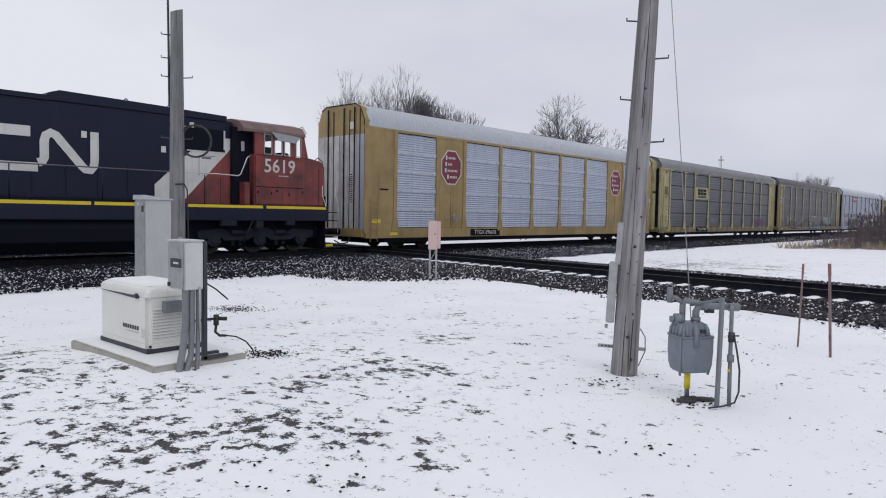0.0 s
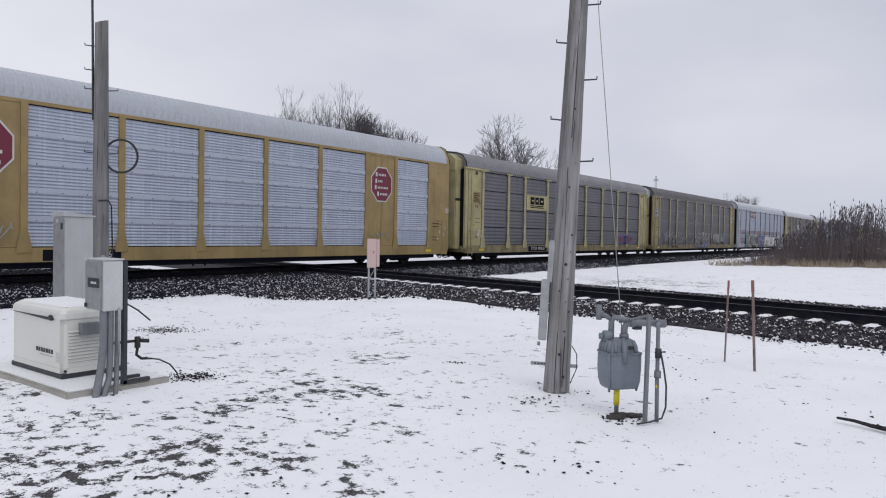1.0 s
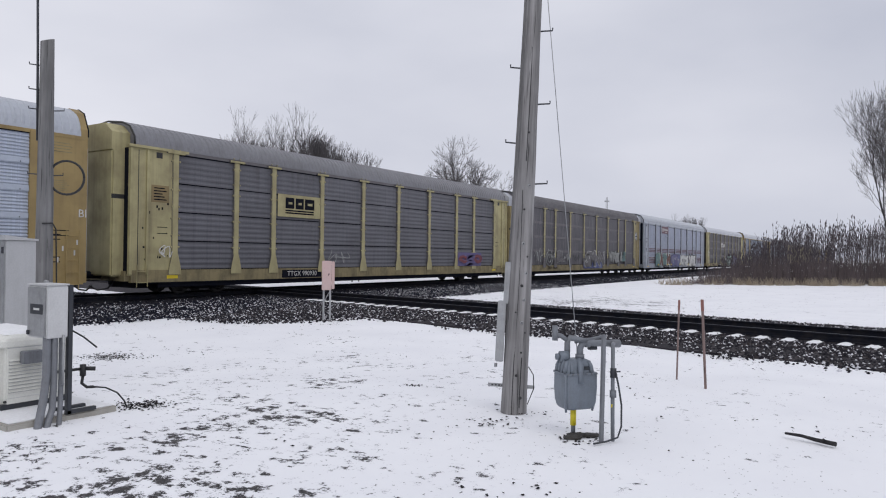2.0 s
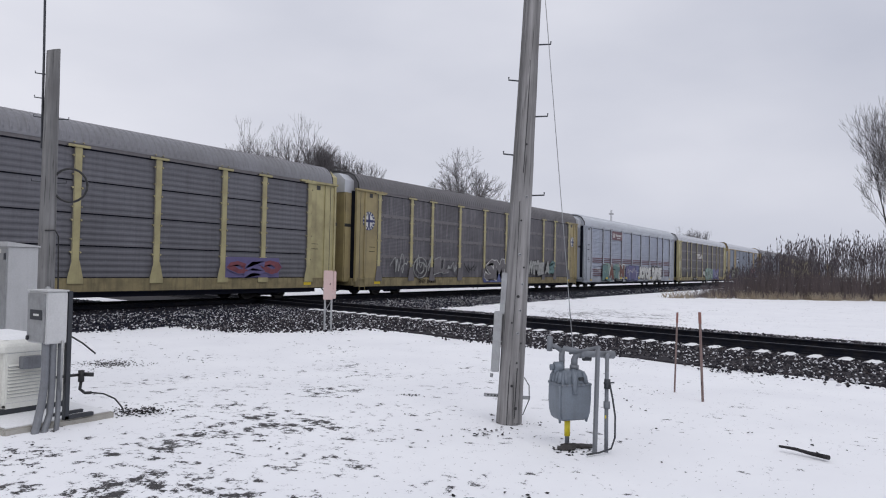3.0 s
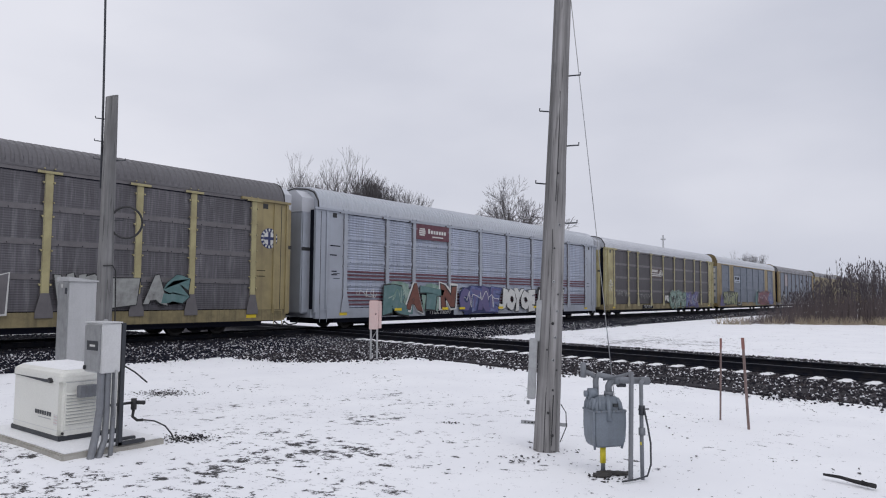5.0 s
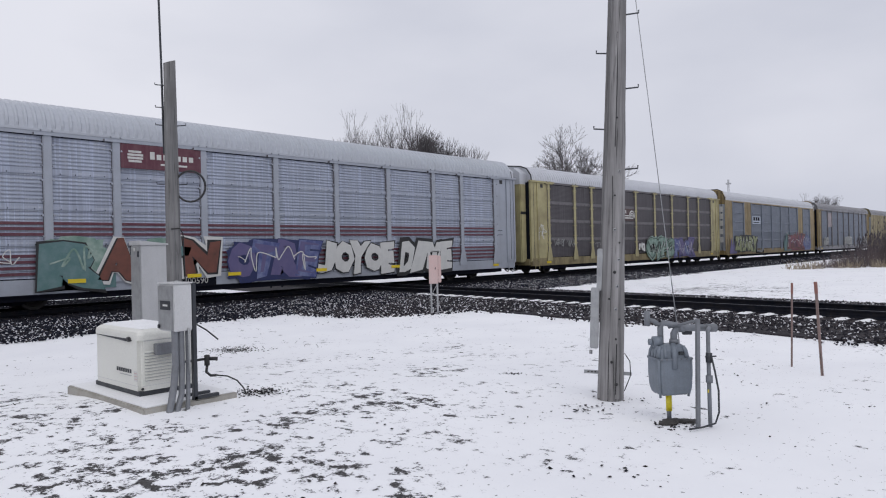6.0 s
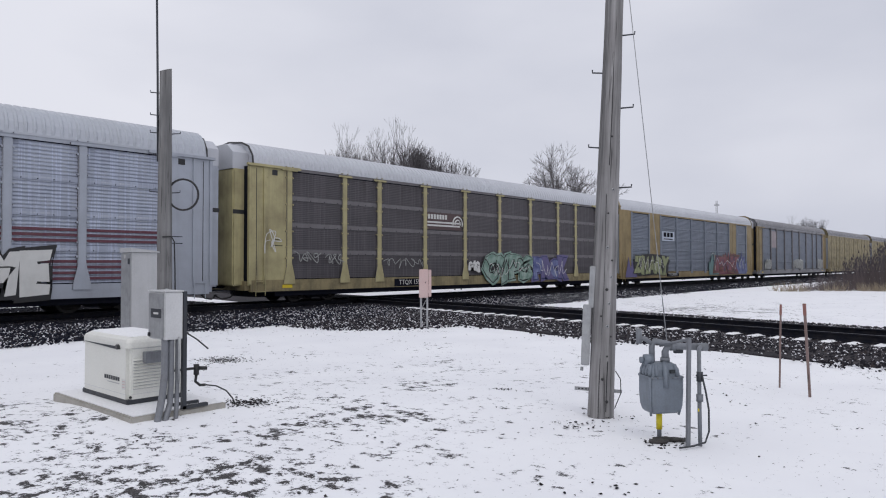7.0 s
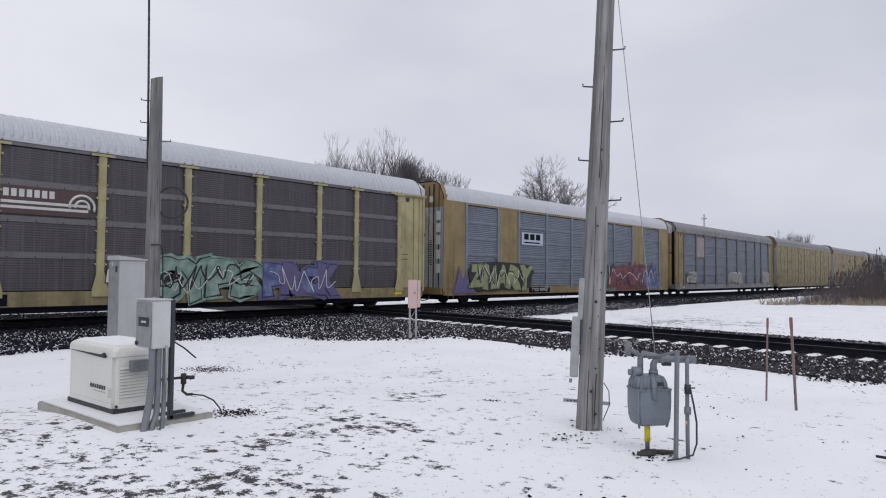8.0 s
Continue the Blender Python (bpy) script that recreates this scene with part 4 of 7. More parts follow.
# ---- standby generator on its pad ----
def generator():
    pad = boxpart("concrete_pad", (3.02, 4.02, 6.28, 8.25, -0.08, 0.066), M["concrete"], None, "", 0.012)
    tagged(pad, "low concrete pad dusted with snow under the generator", "pad")
    bm = bmesh.new()
    box(bm, 3.05, 3.99, 6.31, 8.22, 0.0655, 0.077, 0.004)
    c = part("snow_sheet", bm, M["snow_cap"])
    tagged(c, "thin snow lying on the concrete pad", "snow")
    t = thing("standby_generator", "beige home standby generator with louvred end on a concrete pad", "generator", pose(3.24, 6.86, 0.076))
    W, L, H = 0.62, 1.13, 0.62
    boxpart("base_frame", (-0.004, W + 0.004, -0.004, L + 0.004, 0, 0.05), M["darksteel"], t, "dark base frame", 0.006)
    bm = bmesh.new()
    box(bm, 0, W, 0, L, 0.05, 0.585)
    bmesh.ops.bevel(bm, geom=[e for e in bm.edges if abs(e.verts[0].co.z - e.verts[1].co.z) > 0.1], offset=0.05, segments=5, affect="EDGES")
    part("enclosure", bm, M["beige"], t, "beige steel enclosure", False)
    # domed lid
    bm = bmesh.new()
    prof = [(0.575, 0.004), (0.585, 0.007), (0.632, 0.007), (0.660, -0.004), (0.682, -0.032), (0.697, -0.08), (0.706, -0.15), (0.709, -0.25)]
    rings = []
    for z, o in prof:
        rings.append([bm.verts.new((cx + 0.055 * math.cos(a), cy + 0.055 * math.sin(a), z)) for cx, cy, a0 in ((W + o - 0.055, -o + 0.055, -90), (W + o - 0.055, L + o - 0.055, 0), (-o + 0.055, L + o - 0.055, 90), (-o + 0.055, -o + 0.055, 180)) for a in (math.radians(a0 + 22.5 * q) for q in range(5))])
    for a, b in zip(rings, rings[1:]):
        for k in range(20):
            bm.faces.new((a[k], a[(k + 1) % 20], b[(k + 1) % 20], b[k]))
    bm.faces.new(rings[-1])
    bm.faces.new(rings[0][::-1])
    part("lid", bm, M["beige"], t, "snow-dusted domed lid", False)
    bm = bmesh.new()
    rings = []
    for z, o in ((0.690, -0.055), (0.706, -0.11), (0.717, -0.24)):
        rings.append([bm.verts.new((x, y, z)) for x, y in ((-o, -o), (W + o, -o), (W + o, L + o), (-o, L + o))])
    for a, b in zip(rings, rings[1:]):
        for k in range(4):
            bm.faces.new((a[k], a[(k + 1) % 4], b[(k + 1) % 4], b[k]))
    bm.faces.new(rings[-1])
    bm.faces.new(rings[0][::-1])
    s = part("snow_layer", bm, M["snow_cap"])
    s.matrix_basis = t.matrix_basis.copy()
    tagged(s, "thin snow layer on the generator lid", "snow")
    bm = bmesh.new()
    sweep(bm, [(0.17, 0.566), (0.30, 0.556), (0.70, 0.570), (L - 0.06, 0.582), (L - 0.06, 0.586), (0.17, 0.586)], "x", -0.010, 0.0)
    part("lid_seam", bm, M["darksteel"], t, "dark hand gap under the lid")
    boxpart("lid_line", (0.05, W - 0.05, -0.003, 0.002, 0.568, 0.576), M["boxgrey"], t)
    tubepart("lid_latch", [(-0.022, 0.21, 0.60), (0.0, 0.21, 0.60)], 0.045, M["black"], t, "oval black lid latch", 14).matrix_basis = pose(0, 0, 0.222, 0, 0, 0) @ Matrix.Diagonal((1, 1, 0.6, 1))
    # maker's name, kept as plain bars
    for k in range(7):
        boxpart("maker_mark", (-0.004, 0.001, 0.19 + k * 0.054, 0.227 + k * 0.054, 0.225, 0.266), M["darksteel"], t)
    boxpart("maker_underline", (-0.004, 0.001, 0.19, 0.47, 0.195, 0.203), M["boxgrey"], t)
    boxpart("warning_label", (-0.003, 0.001, 0.045, 0.125, 0.15, 0.255), M["white"], t, "small warning label")
    for k in range(3):
        boxpart("label_text", (-0.005, 0.001, 0.052, 0.118, 0.17 + k * 0.03, 0.176 + k * 0.03), M["pink"], t)
    # louvres on the end
    for k in range(10):
        z = 0.16 + k * 0.032
        bm = bmesh.new()
        sweep(bm, [(-0.018, z), (0.004, z + 0.021), (0.004, z), ], "x", 0.06, 0.42)
        part("louvre", bm, M["beige"], t)
        boxpart("louvre_slot", (0.06, 0.42, -0.003, 0.004, z - 0.009, z - 0.001), M["boxgrey"], t)
    tubepart("lifting_hole", [(0.03, -0.006, 0.075), (0.03, 0.004, 0.075)], 0.014, M["black"], t, "", 10)
    boxpart("seam", (-0.003, 0.002, 0.03, L - 0.03, 0.10, 0.104), M["boxlight"], t)
    boxpart("seam", (0.03, W - 0.03, -0.003, 0.002, 0.10, 0.104), M["boxlight"], t)
    boxpart("junction_box", (0.15, 0.34, -0.10, -0.004, 0.42, 0.535), M["conduit"], t, "dark grey junction box", 0.006)
    # transfer switch on its stand
    s = thing("transfer_switch", "grey transfer switch box on a steel stand at the pad", "electrical box", pose(3.33, 6.26, 0))
    boxpart("cabinet", (0, 0.19, 0, 0.33, 0.775, 1.245), M["boxlight"], s, "light grey steel cabinet", 0.008)
    boxpart("cabinet_lid", (-0.008, 0.198, -0.008, 0.338, 1.247, 1.262), M["boxlight"], s, "", 0.003)
    boxpart("door", (-0.012, -0.002, 0.012, 0.318, 0.79, 1.23), M["galv"], s, "grey hinged door", 0.004)
    boxpart("name_plate", (-0.016, -0.0125, 0.05, 0.26, 0.99, 1.08), M["darksteel"], s, "black name plate")
    boxpart("plate_text", (-0.018, -0.0165, 0.10, 0.20, 1.025, 1.045), M["white"], s)
    boxpart("latch", (-0.03, -0.0125, 0.27, 0.30, 0.80, 0.84), M["darksteel"], s, "", 0.004)
    bm = bmesh.new()
    box(bm, 0.194, 0.236, 0.0, 0.05, 0.07, 1.25, 0.003)
    part("stand_post", bm, M["darksteel"], s, "dark steel channel post")
    for y in (0.0, 0.18):
        boxpart("stand_foot", (0.19, 0.47, y, y + 0.045, 0.07, 0.105), M["darksteel"], s, "dark steel foot", 0.003)
    for pts, r in (([(0.03, 0.05, 0.82), (0.03, 0.05, 0.45), (0.0, 0.03, 0.25), (-0.09, -0.05, 0.0), (-0.11, -0.07, -0.04)], 0.034),
                   ([(0.09, 0.04, 0.82), (0.09, 0.04, 0.4), (0.06, 0.0, 0.15), (-0.02, -0.06, 0.0), (-0.03, -0.08, -0.04)], 0.029),
                   ([(0.155, 0.04, 0.82), (0.155, 0.04, 0.4), (0.13, 0.0, 0.15), (0.09, -0.06, 0.0), (0.08, -0.08, -0.04)], 0.022)):
        q = [Vector(p) for p in pts]
        dense = []
        for a, b in zip(q, q[1:]):
            dense += [a.lerp(b, k / 4) for k in range(4)]
        tubepart("conduit", dense + [q[-1]], r, M["conduit"], s, "grey flexible conduit", 10)
    tubepart("thin_pipe", [(0.145, -0.01, 0.8), (0.145, -0.01, 0.35)], 0.011, M["galv"], s, "", 8)
    # yard tap with hose
    w = thing("yard_hydrant", "black tap on a bent pipe with a trailing hose", "tap", pose(3.80, 6.50, 0))
    tubepart("supply_pipe", [(-0.24, 0.0, 0.43), (-0.02, 0, 0.43)], 0.014, M["black"], w, "", 8)
    tubepart("tap_body", [(0, 0, 0.36), (0, 0, 0.47)], 0.028, M["black"], w, "", 10)
    tubepart("tap_handle", [(0.02, -0.01, 0.43), (0.09, -0.06, 0.425)], 0.02, M["black"], w, "", 8)
    tubepart("spout", [(0, 0, 0.36), (-0.01, 0, 0.29), (0.03, -0.02, 0.25), (0.08, -0.05, 0.25)], 0.015, M["black"], w, "", 8)
    tubepart("hose", [(0.08, -0.05, 0.25), (0.18, -0.09, 0.23), (0.28, -0.12, 0.17), (0.35, -0.13, 0.08), (0.38, -0.13, 0.01)], 0.008, M["black"], w, "thin black hose", 6)
    tubepart("stub_wire", [(-0.22, 0.02, 0.88), (-0.08, 0.06, 0.80), (0.0, 0.0, 0.735), (0.09, -0.08, 0.63)], 0.008, M["black"], w, "", 6)
    # meter cabinet in front of the short pole
    c = thing("meter_cabinet", "tall grey steel meter cabinet beside the short pole", "electrical box", pose(4.26, 9.06, 0, 0, 0, 0))
    boxpart("body", (0.0, 0.36, 0.0, 0.30, 0.55, 1.68), M["boxgrey"], c, "grey steel body", 0.006)
    bm = bmesh.new()
    sweep(bm, [(-0.02, 1.683), (0.38, 1.683), (0.38, 1.70), (-0.02, 1.745)], "y", -0.02, 0.32)
    part("rain_hood", bm, M["boxgrey"], c, "sloping rain hood")
    boxpart("side_door", (-0.014, -0.002, 0.012, 0.285, 0.6, 1.66), M["galv"], c, "galvanised side door", 0.003)
    boxpart("hasp", (-0.03, -0.0145, 0.02, 0.05, 1.52, 1.60), M["darksteel"], c)
    boxpart("sticker", (-0.017, -0.0145, 0.15, 0.19, 1.60, 1.65), M["white"], c)
    for x in (0.04, 0.30):
        boxpart("leg", (x, x + 0.04, 0.12, 0.16, -0.15, 0.56), M["galv"], c)


generator()


def fallen_branch():
    bm = bmesh.new()
    tube(bm, [(0, 0, 0.02), (-0.06, -0.13, 0.03), (-0.1, -0.25, 0.02), (-0.2, -0.4, 0.03)], 0.012, 6, 0.022)
    tube(bm, [(-0.15, -0.33, 0.03), (-0.2, -0.31, 0.06)], 0.012, 5, 0.006)
    b = part("fallen_branch", bm, M["tie"])
    b.location = (6.93, 0.77, 0)
    tagged(b, "short dark broken branch lying on the snow", "branch")


fallen_branch()


# ---- the train ----
SPEED, LEAD, PITCH, SIDE_Y = 17.07, 19.4, 28.55, 21.6
POSTS = [1.8, 4.55, 6.5, 9.4, 12.3, 15.15, 18.0, 20.85, 22.85, 25.45]
LENGTH, WIDTH = 27.15, 3.1
WHEELS = []
SHARED = {}


def shared(key, make):
    if key not in SHARED:
        SHARED[key] = make()
    return SHARED[key]


def wheelset_mesh(r=0.42):
    bm = bmesh.new()
    for y in (0.7, -0.7):
        s = 1 if y > 0 else -1
        for (r0, y0), (r1, y1) in zip(((0.10, 0.08), (r * 0.72, 0.03), (r * 0.8, 0.06), (r, 0.065), (r + 0.025, -0.06)), ((r * 0.72, 0.03), (r * 0.8, 0.06), (r, 0.065), (r + 0.025, -0.06), (0.1, -0.05))):
            A = [bm.verts.new((r0 * math.cos(a), y + s * y0, r0 * math.sin(a))) for a in (6.2832 * k / 24 for k in range(24))]
            B = [bm.verts.new((r1 * math.cos(a), y + s * y1, r1 * math.sin(a))) for a in (6.2832 * k / 24 for k in range(24))]
            for k in range(24):
                bm.faces.new((A[k], A[(k + 1) % 24], B[(k + 1) % 24], B[k]))
    bmesh.ops.remove_doubles(bm, verts=bm.verts[:], dist=0.0005)
    tube(bm, [(0, -1.0, 0), (0, 1.0, 0)], 0.105, 24)
    return mesh_of("wheelset", bm, M["wheel"])


def truck_mesh(half):
    bm = bmesh.new()
    for y in (-1.03, 1.03):
        sweep(bm, [(-half - 0.25, 0.40), (-half + 0.15, 0.36), (-0.45, 0.20), (0.45, 0.20), (half - 0.15, 0.36), (half + 0.25, 0.40), (half + 0.25, 0.55), (half - 0.2, 0.58), (0.5, 0.66), (-0.5, 0.66), (-half + 0.2, 0.58), (-half - 0.25, 0.55)], "y", y - 0.07, y + 0.07)
        for x in (-half, half):
            tube(bm, [(x, y - 0.12, 0.44), (x, y + 0.12, 0.44)], 0.11, 10)
        for x in (-0.2, 0, 0.2):
            tube(bm, [(x, y * 1.04, 0.26), (x, y * 1.04, 0.5)], 0.07, 8)
    box(bm, -0.25, 0.25, -1.0, 1.0, 0.4, 0.6)
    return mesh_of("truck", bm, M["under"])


def loco_truck_mesh():
    bm = bmesh.new()
    for y in (-1.08, 1.08):
        sweep(bm, [(-2.45, 0.62), (-2.2, 0.55), (-1.6, 0.62), (-1.4, 0.50), (-0.5, 0.50), (-0.3, 0.62), (0.3, 0.62), (0.5, 0.50), (1.4, 0.50), (1.6, 0.62), (2.2, 0.55), (2.45, 0.62), (2.45, 0.85), (1.5, 0.92), (1.2, 0.80), (0.7, 0.80), (0.35, 0.95), (-0.35, 0.95), (-0.7, 0.80), (-1.2, 0.80), (-1.5, 0.92), (-2.45, 0.85)], "y", y - 0.07, y + 0.07)
    for x in (-2.3, -0.9, 0.9, 2.3):
        box(bm, x - 0.12, x + 0.12, -1.02, 1.02, 0.6, 0.8)
    return mesh_of("loco_truck", bm, M["truck_grey"])


def axle_box_mesh():
    bm = bmesh.new()
    sweep(bm, [(-0.22, 0.12), (-0.26, -0.1), (-0.12, -0.24), (0.12, -0.24), (0.26, -0.1), (0.22, 0.12)], "y", -0.06, 0.06)
    tube(bm, [(0, -0.1, -0.03), (0, 0.1, -0.03)], 0.13, 12)
    return mesh_of("axle_box", bm, M["truck_grey"])


def brake_mesh():
    bm = bmesh.new()
    tube(bm, [(-0.28, 0, 0), (0.18, 0, 0)], 0.10, 10)
    tube(bm, [(0.18, 0, 0), (0.42, 0, -0.06)], 0.035, 8)
    return mesh_of("brake_cylinder", bm, M["truck_grey"])


def spring_mesh():
    bm = bmesh.new()
    tube(bm, [(0.06 * math.cos(k * 0.9), 0.06 * math.sin(k * 0.9), 0.24 * k / 34) for k in range(35)], 0.016, 6)
    return mesh_of("spring", bm, M["truck_grey"])


def add_truck(parent, x, axles, half, r=0.42):
    tr = part("truck", shared(("truck", half), lambda: truck_mesh(half)), None, parent, "grimy cast steel truck frame")
    tr.location = (x, WIDTH / 2, 0)
    for a in axles:
        w = part("wheelset", shared(("wheel", r), lambda: wheelset_mesh(r)), None, tr, "steel wheels on an axle")
        w.location = (a, 0, r + 0.02)
        WHEELS.append((w, a, r))


def roof_mesh(mat, lift=0.0):
    """Ribbed sheet roof with rounded shoulders over a flat eaves strip."""
    prof = [(0.0, 5.2), (0.0, 5.27), (0.02, 5.36), (0.06, 5.52), (0.16, 5.70), (0.32, 5.86), (0.55, 5.98), (0.95, 6.07), (1.55, 6.1)]
    prof = [(y, z + lift * min(1, max(0, (z - 5.3) / 0.5))) for y, z in prof]
    prof += [(WIDTH - y, z) for y, z in prof[-2::-1]]
    xs = []
    x = 0.25
    while x < LENGTH - 0.3:
        xs += [(x, 0), (x + 0.12, 0), (x + 0.15, 1), (x + 0.21, 1)]
        x += 0.24
    xs.append((LENGTH - 0.25, 0))
    bm = bmesh.new()
    rows = []
    last = len(prof) - 2
    for x, up in xs:
        rows.append([bm.verts.new((x, WIDTH / 2 + (y - WIDTH / 2) * (1.02 if up and 1 < i < last else 1), z + (0.028 if up and 1 < i < last else 0))) for i, (y, z) in enumerate(prof)])
    for a, b in zip(rows, rows[1:]):
        for i in range(len(prof) - 1):
            bm.faces.new((a[i], b[i], b[i + 1], a[i + 1]))
    bm.faces.new([v for v in rows[0]])
    bm.faces.new([v for v in rows[-1]][::-1])
    return mesh_of("roof", bm, mat)


def sheet_mesh(a, w, z0, h, ridges, mat, gap=0.024, deep=0.022):
    """One pressed side sheet with horizontal ridges, in the car's own space."""
    bm = bmesh.new()
    n = ridges * 4
    prev = None
    for k in range(n + 1):
        z = z0 + (h - gap) * k / n
        y = (0.0, 0.0, deep, deep)[k % 4] if 0 < k < n else 0.0
        row = (bm.verts.new((a, y, z)), bm.verts.new((a + w, y, z)))
        if prev:
            bm.faces.new((prev[0], prev[1], row[1], row[0]))
        prev = row
    return mesh_of("side_sheet", bm, mat)


def post_mesh(mat, grimy_foot=False):
    bm = bmesh.new()
    box(bm, -0.105, 0.105, -0.045, 0.06, 0.9, 5.08)
    box(bm, -0.125, -0.105, -0.03, 0.06, 0.95, 5.05)
    box(bm, 0.105, 0.125, -0.03, 0.06, 0.95, 5.05)
    sweep(bm, [(-0.36, 5.075), (0.36, 5.075), (0.36, 5.15), (-0.36, 5.15)], "y", -0.085, 0.03)
    sweep(bm, [(-0.26, 0.76), (0.26, 0.76), (0.25, 0.96), (0.12, 1.50), (-0.12, 1.50), (-0.25, 0.96)], "y", -0.060, -0.042)
    for k in range(4):
        z = 1.75 + k * 1.02
        for x in (-0.15, 0.15):
            tube(bm, [(x, -0.055, z), (x, 0.03, z)], 0.034, 6)
            tube(bm, [(x, -0.055, z + 0.42), (x, 0.03, z + 0.42)], 0.022, 6)
    me = mesh_of("post", bm, mat)
    me.materials.append(M["strap"])
    for f in me.polygons:
        f.material_index = 1 if abs(f.normal.x) > 0.9 or grimy_foot and f.center.z < 1.6 else 0
    return me


def frame_mesh(mat):
    bm = bmesh.new()
    box(bm, -0.10, 0.10, -0.03, 0.06, 0.9, 5.14)
    sweep(bm, [(-0.22, 0.78), (0.22, 0.78), (0.20, 0.98), (0.105, 1.4), (-0.105, 1.4), (-0.20, 0.98)], "y", -0.042, -0.028)
    return mesh_of("post", bm, mat)


def flat_panel(name, x0, x1, z0, z1, mat, parent, label="", y=-0.012, thick=0.01):
    return boxpart(name, (x0, x1, y, y + thick, z0, z1), mat, parent, label)


def ladder(parent, x, z0, z1, y=-0.07, mat="under"):
    bm = bmesh.new()
    for dx in (-0.2, 0.2):
        tube(bm, [(x + dx, y, z0), (x + dx, y, z1)], 0.015, 6)
    z = z0 + 0.15
    while z < z1:
        tube(bm, [(x - 0.2, y, z), (x + 0.2, y, z)], 0.012, 6)
        z += 0.38
    part("ladder", bm, M[mat], parent, "steel side ladder")


def autorack(label, style, frame_col, screen, roof, sheets, ridges, solid=(), posts=None, end_roof="roof_white", screens=None, sill=None, post_col="", grimy_foot=False):
    posts = posts or POSTS
    c = thing("autorack_car", label, "railcar", pose(LEAD, SIDE_Y, 0), "autorack cars of the train")
    fm = M[frame_col]
    boxpart("inner_body", (0.35, LENGTH - 0.35, 0.07, WIDTH - 0.07, 0.75, 5.19), M["under"], c, "dark car interior behind the screens")
    part("roof", shared(("roof", roof), lambda: roof_mesh(M[roof], 0.09 if roof == "roof_light" else 0.0)), None, c, "ribbed metal roof")
    # sills and top rail
    sm = M[sill or frame_col]
    for y0, y1 in ((-0.02, 0.12), (WIDTH - 0.12, WIDTH + 0.02)):
        bm = bmesh.new()
        sweep(bm, [(y0, 0.50), (y1, 0.50), (y1, 0.93), (y0, 0.93)], "x", 0.12, LENGTH - 0.12)
        part("side_sill", bm, sm, c, "grimy painted side sill")
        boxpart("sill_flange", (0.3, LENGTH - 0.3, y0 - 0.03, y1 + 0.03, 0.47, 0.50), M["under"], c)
        # black band added below the sill for the dark frame and its shade
        boxpart("lower_shade_band", (1.2, LENGTH - 1.2, y0 + 0.06, y1 - 0.01, 0.32, 0.468), M["under"], c, "black band below the side sill, dark frame and shade in one")
        # unless framed or silver, darker strap grey puts the roof's shade on this rail
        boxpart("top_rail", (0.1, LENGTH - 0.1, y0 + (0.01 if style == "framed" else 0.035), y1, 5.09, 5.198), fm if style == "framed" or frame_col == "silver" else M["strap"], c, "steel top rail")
    # wider than a real sill, so its black also covers underbody shade
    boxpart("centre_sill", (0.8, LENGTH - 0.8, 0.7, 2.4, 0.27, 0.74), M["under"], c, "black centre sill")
    for x in (12.6, 13.1):
        tubepart("brake_pipe", [(x, 0.9, 0.2), (x, 0.9, 0.5)], 0.03, M["under"], c)
    # side screens and solid bays
    edges = list(zip(posts, posts[1:]))
    for i, (a, b) in enumerate(edges):
        w = round(b - a - 0.16, 2)
        if i in solid:
            flat_panel("solid_panel", a + 0.02, b - 0.02, 0.94, 5.1, fm, c, "plain painted panel", 0.012)
            tubepart("panel_seam", [((a + b) / 2, 0.010, 0.95), ((a + b) / 2, 0.010, 5.08)], 0.014, fm, c, "", 6)
            continue
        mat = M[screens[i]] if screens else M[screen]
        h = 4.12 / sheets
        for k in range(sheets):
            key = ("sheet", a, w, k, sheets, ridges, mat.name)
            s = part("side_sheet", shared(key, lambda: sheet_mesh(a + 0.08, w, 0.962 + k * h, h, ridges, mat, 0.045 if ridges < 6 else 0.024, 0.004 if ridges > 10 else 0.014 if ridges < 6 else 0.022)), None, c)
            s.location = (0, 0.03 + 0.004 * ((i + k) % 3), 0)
        for k in range(1, sheets) if ridges > 6 else ():
            boxpart("sheet_strap", (a + 0.08, b - 0.08, 0.012, 0.03, 0.95 + k * h - 0.085, 0.95 + k * h + 0.085), M["strap"] if ridges > 10 else M["strap_light"] if screen == "p_light" else mat, c)
            for q in range(4):
                xx = a + 0.35 + q * (b - a - 0.7) / 3
                tubepart("strap_bolt", [(xx, 0.0, 0.95 + k * h - 0.05), (xx, 0.012, 0.95 + k * h - 0.05)], 0.018, M["under"], c, "", 5)
        boxpart("screen_header", (a + 0.06, b - 0.06, 0.02, 0.06, 5.055, 5.09), M["under"], c)
    for k, x in enumerate(posts):
        if style == "framed":
            p = part("post", shared(("frame", post_col or frame_col), lambda: frame_mesh(M[post_col or frame_col])), None, c)
        else:
            p = part("post", shared(("post", post_col or frame_col, grimy_foot), lambda: post_mesh(M[post_col or frame_col], grimy_foot)), None, c, "painted side post with flared foot")
        p.location = (x, 0, 0)
    far = boxpart("far_side", (0.3, LENGTH - 0.3, WIDTH - 0.05, WIDTH, 0.9, 5.1), M[screen], c, "far side screens")
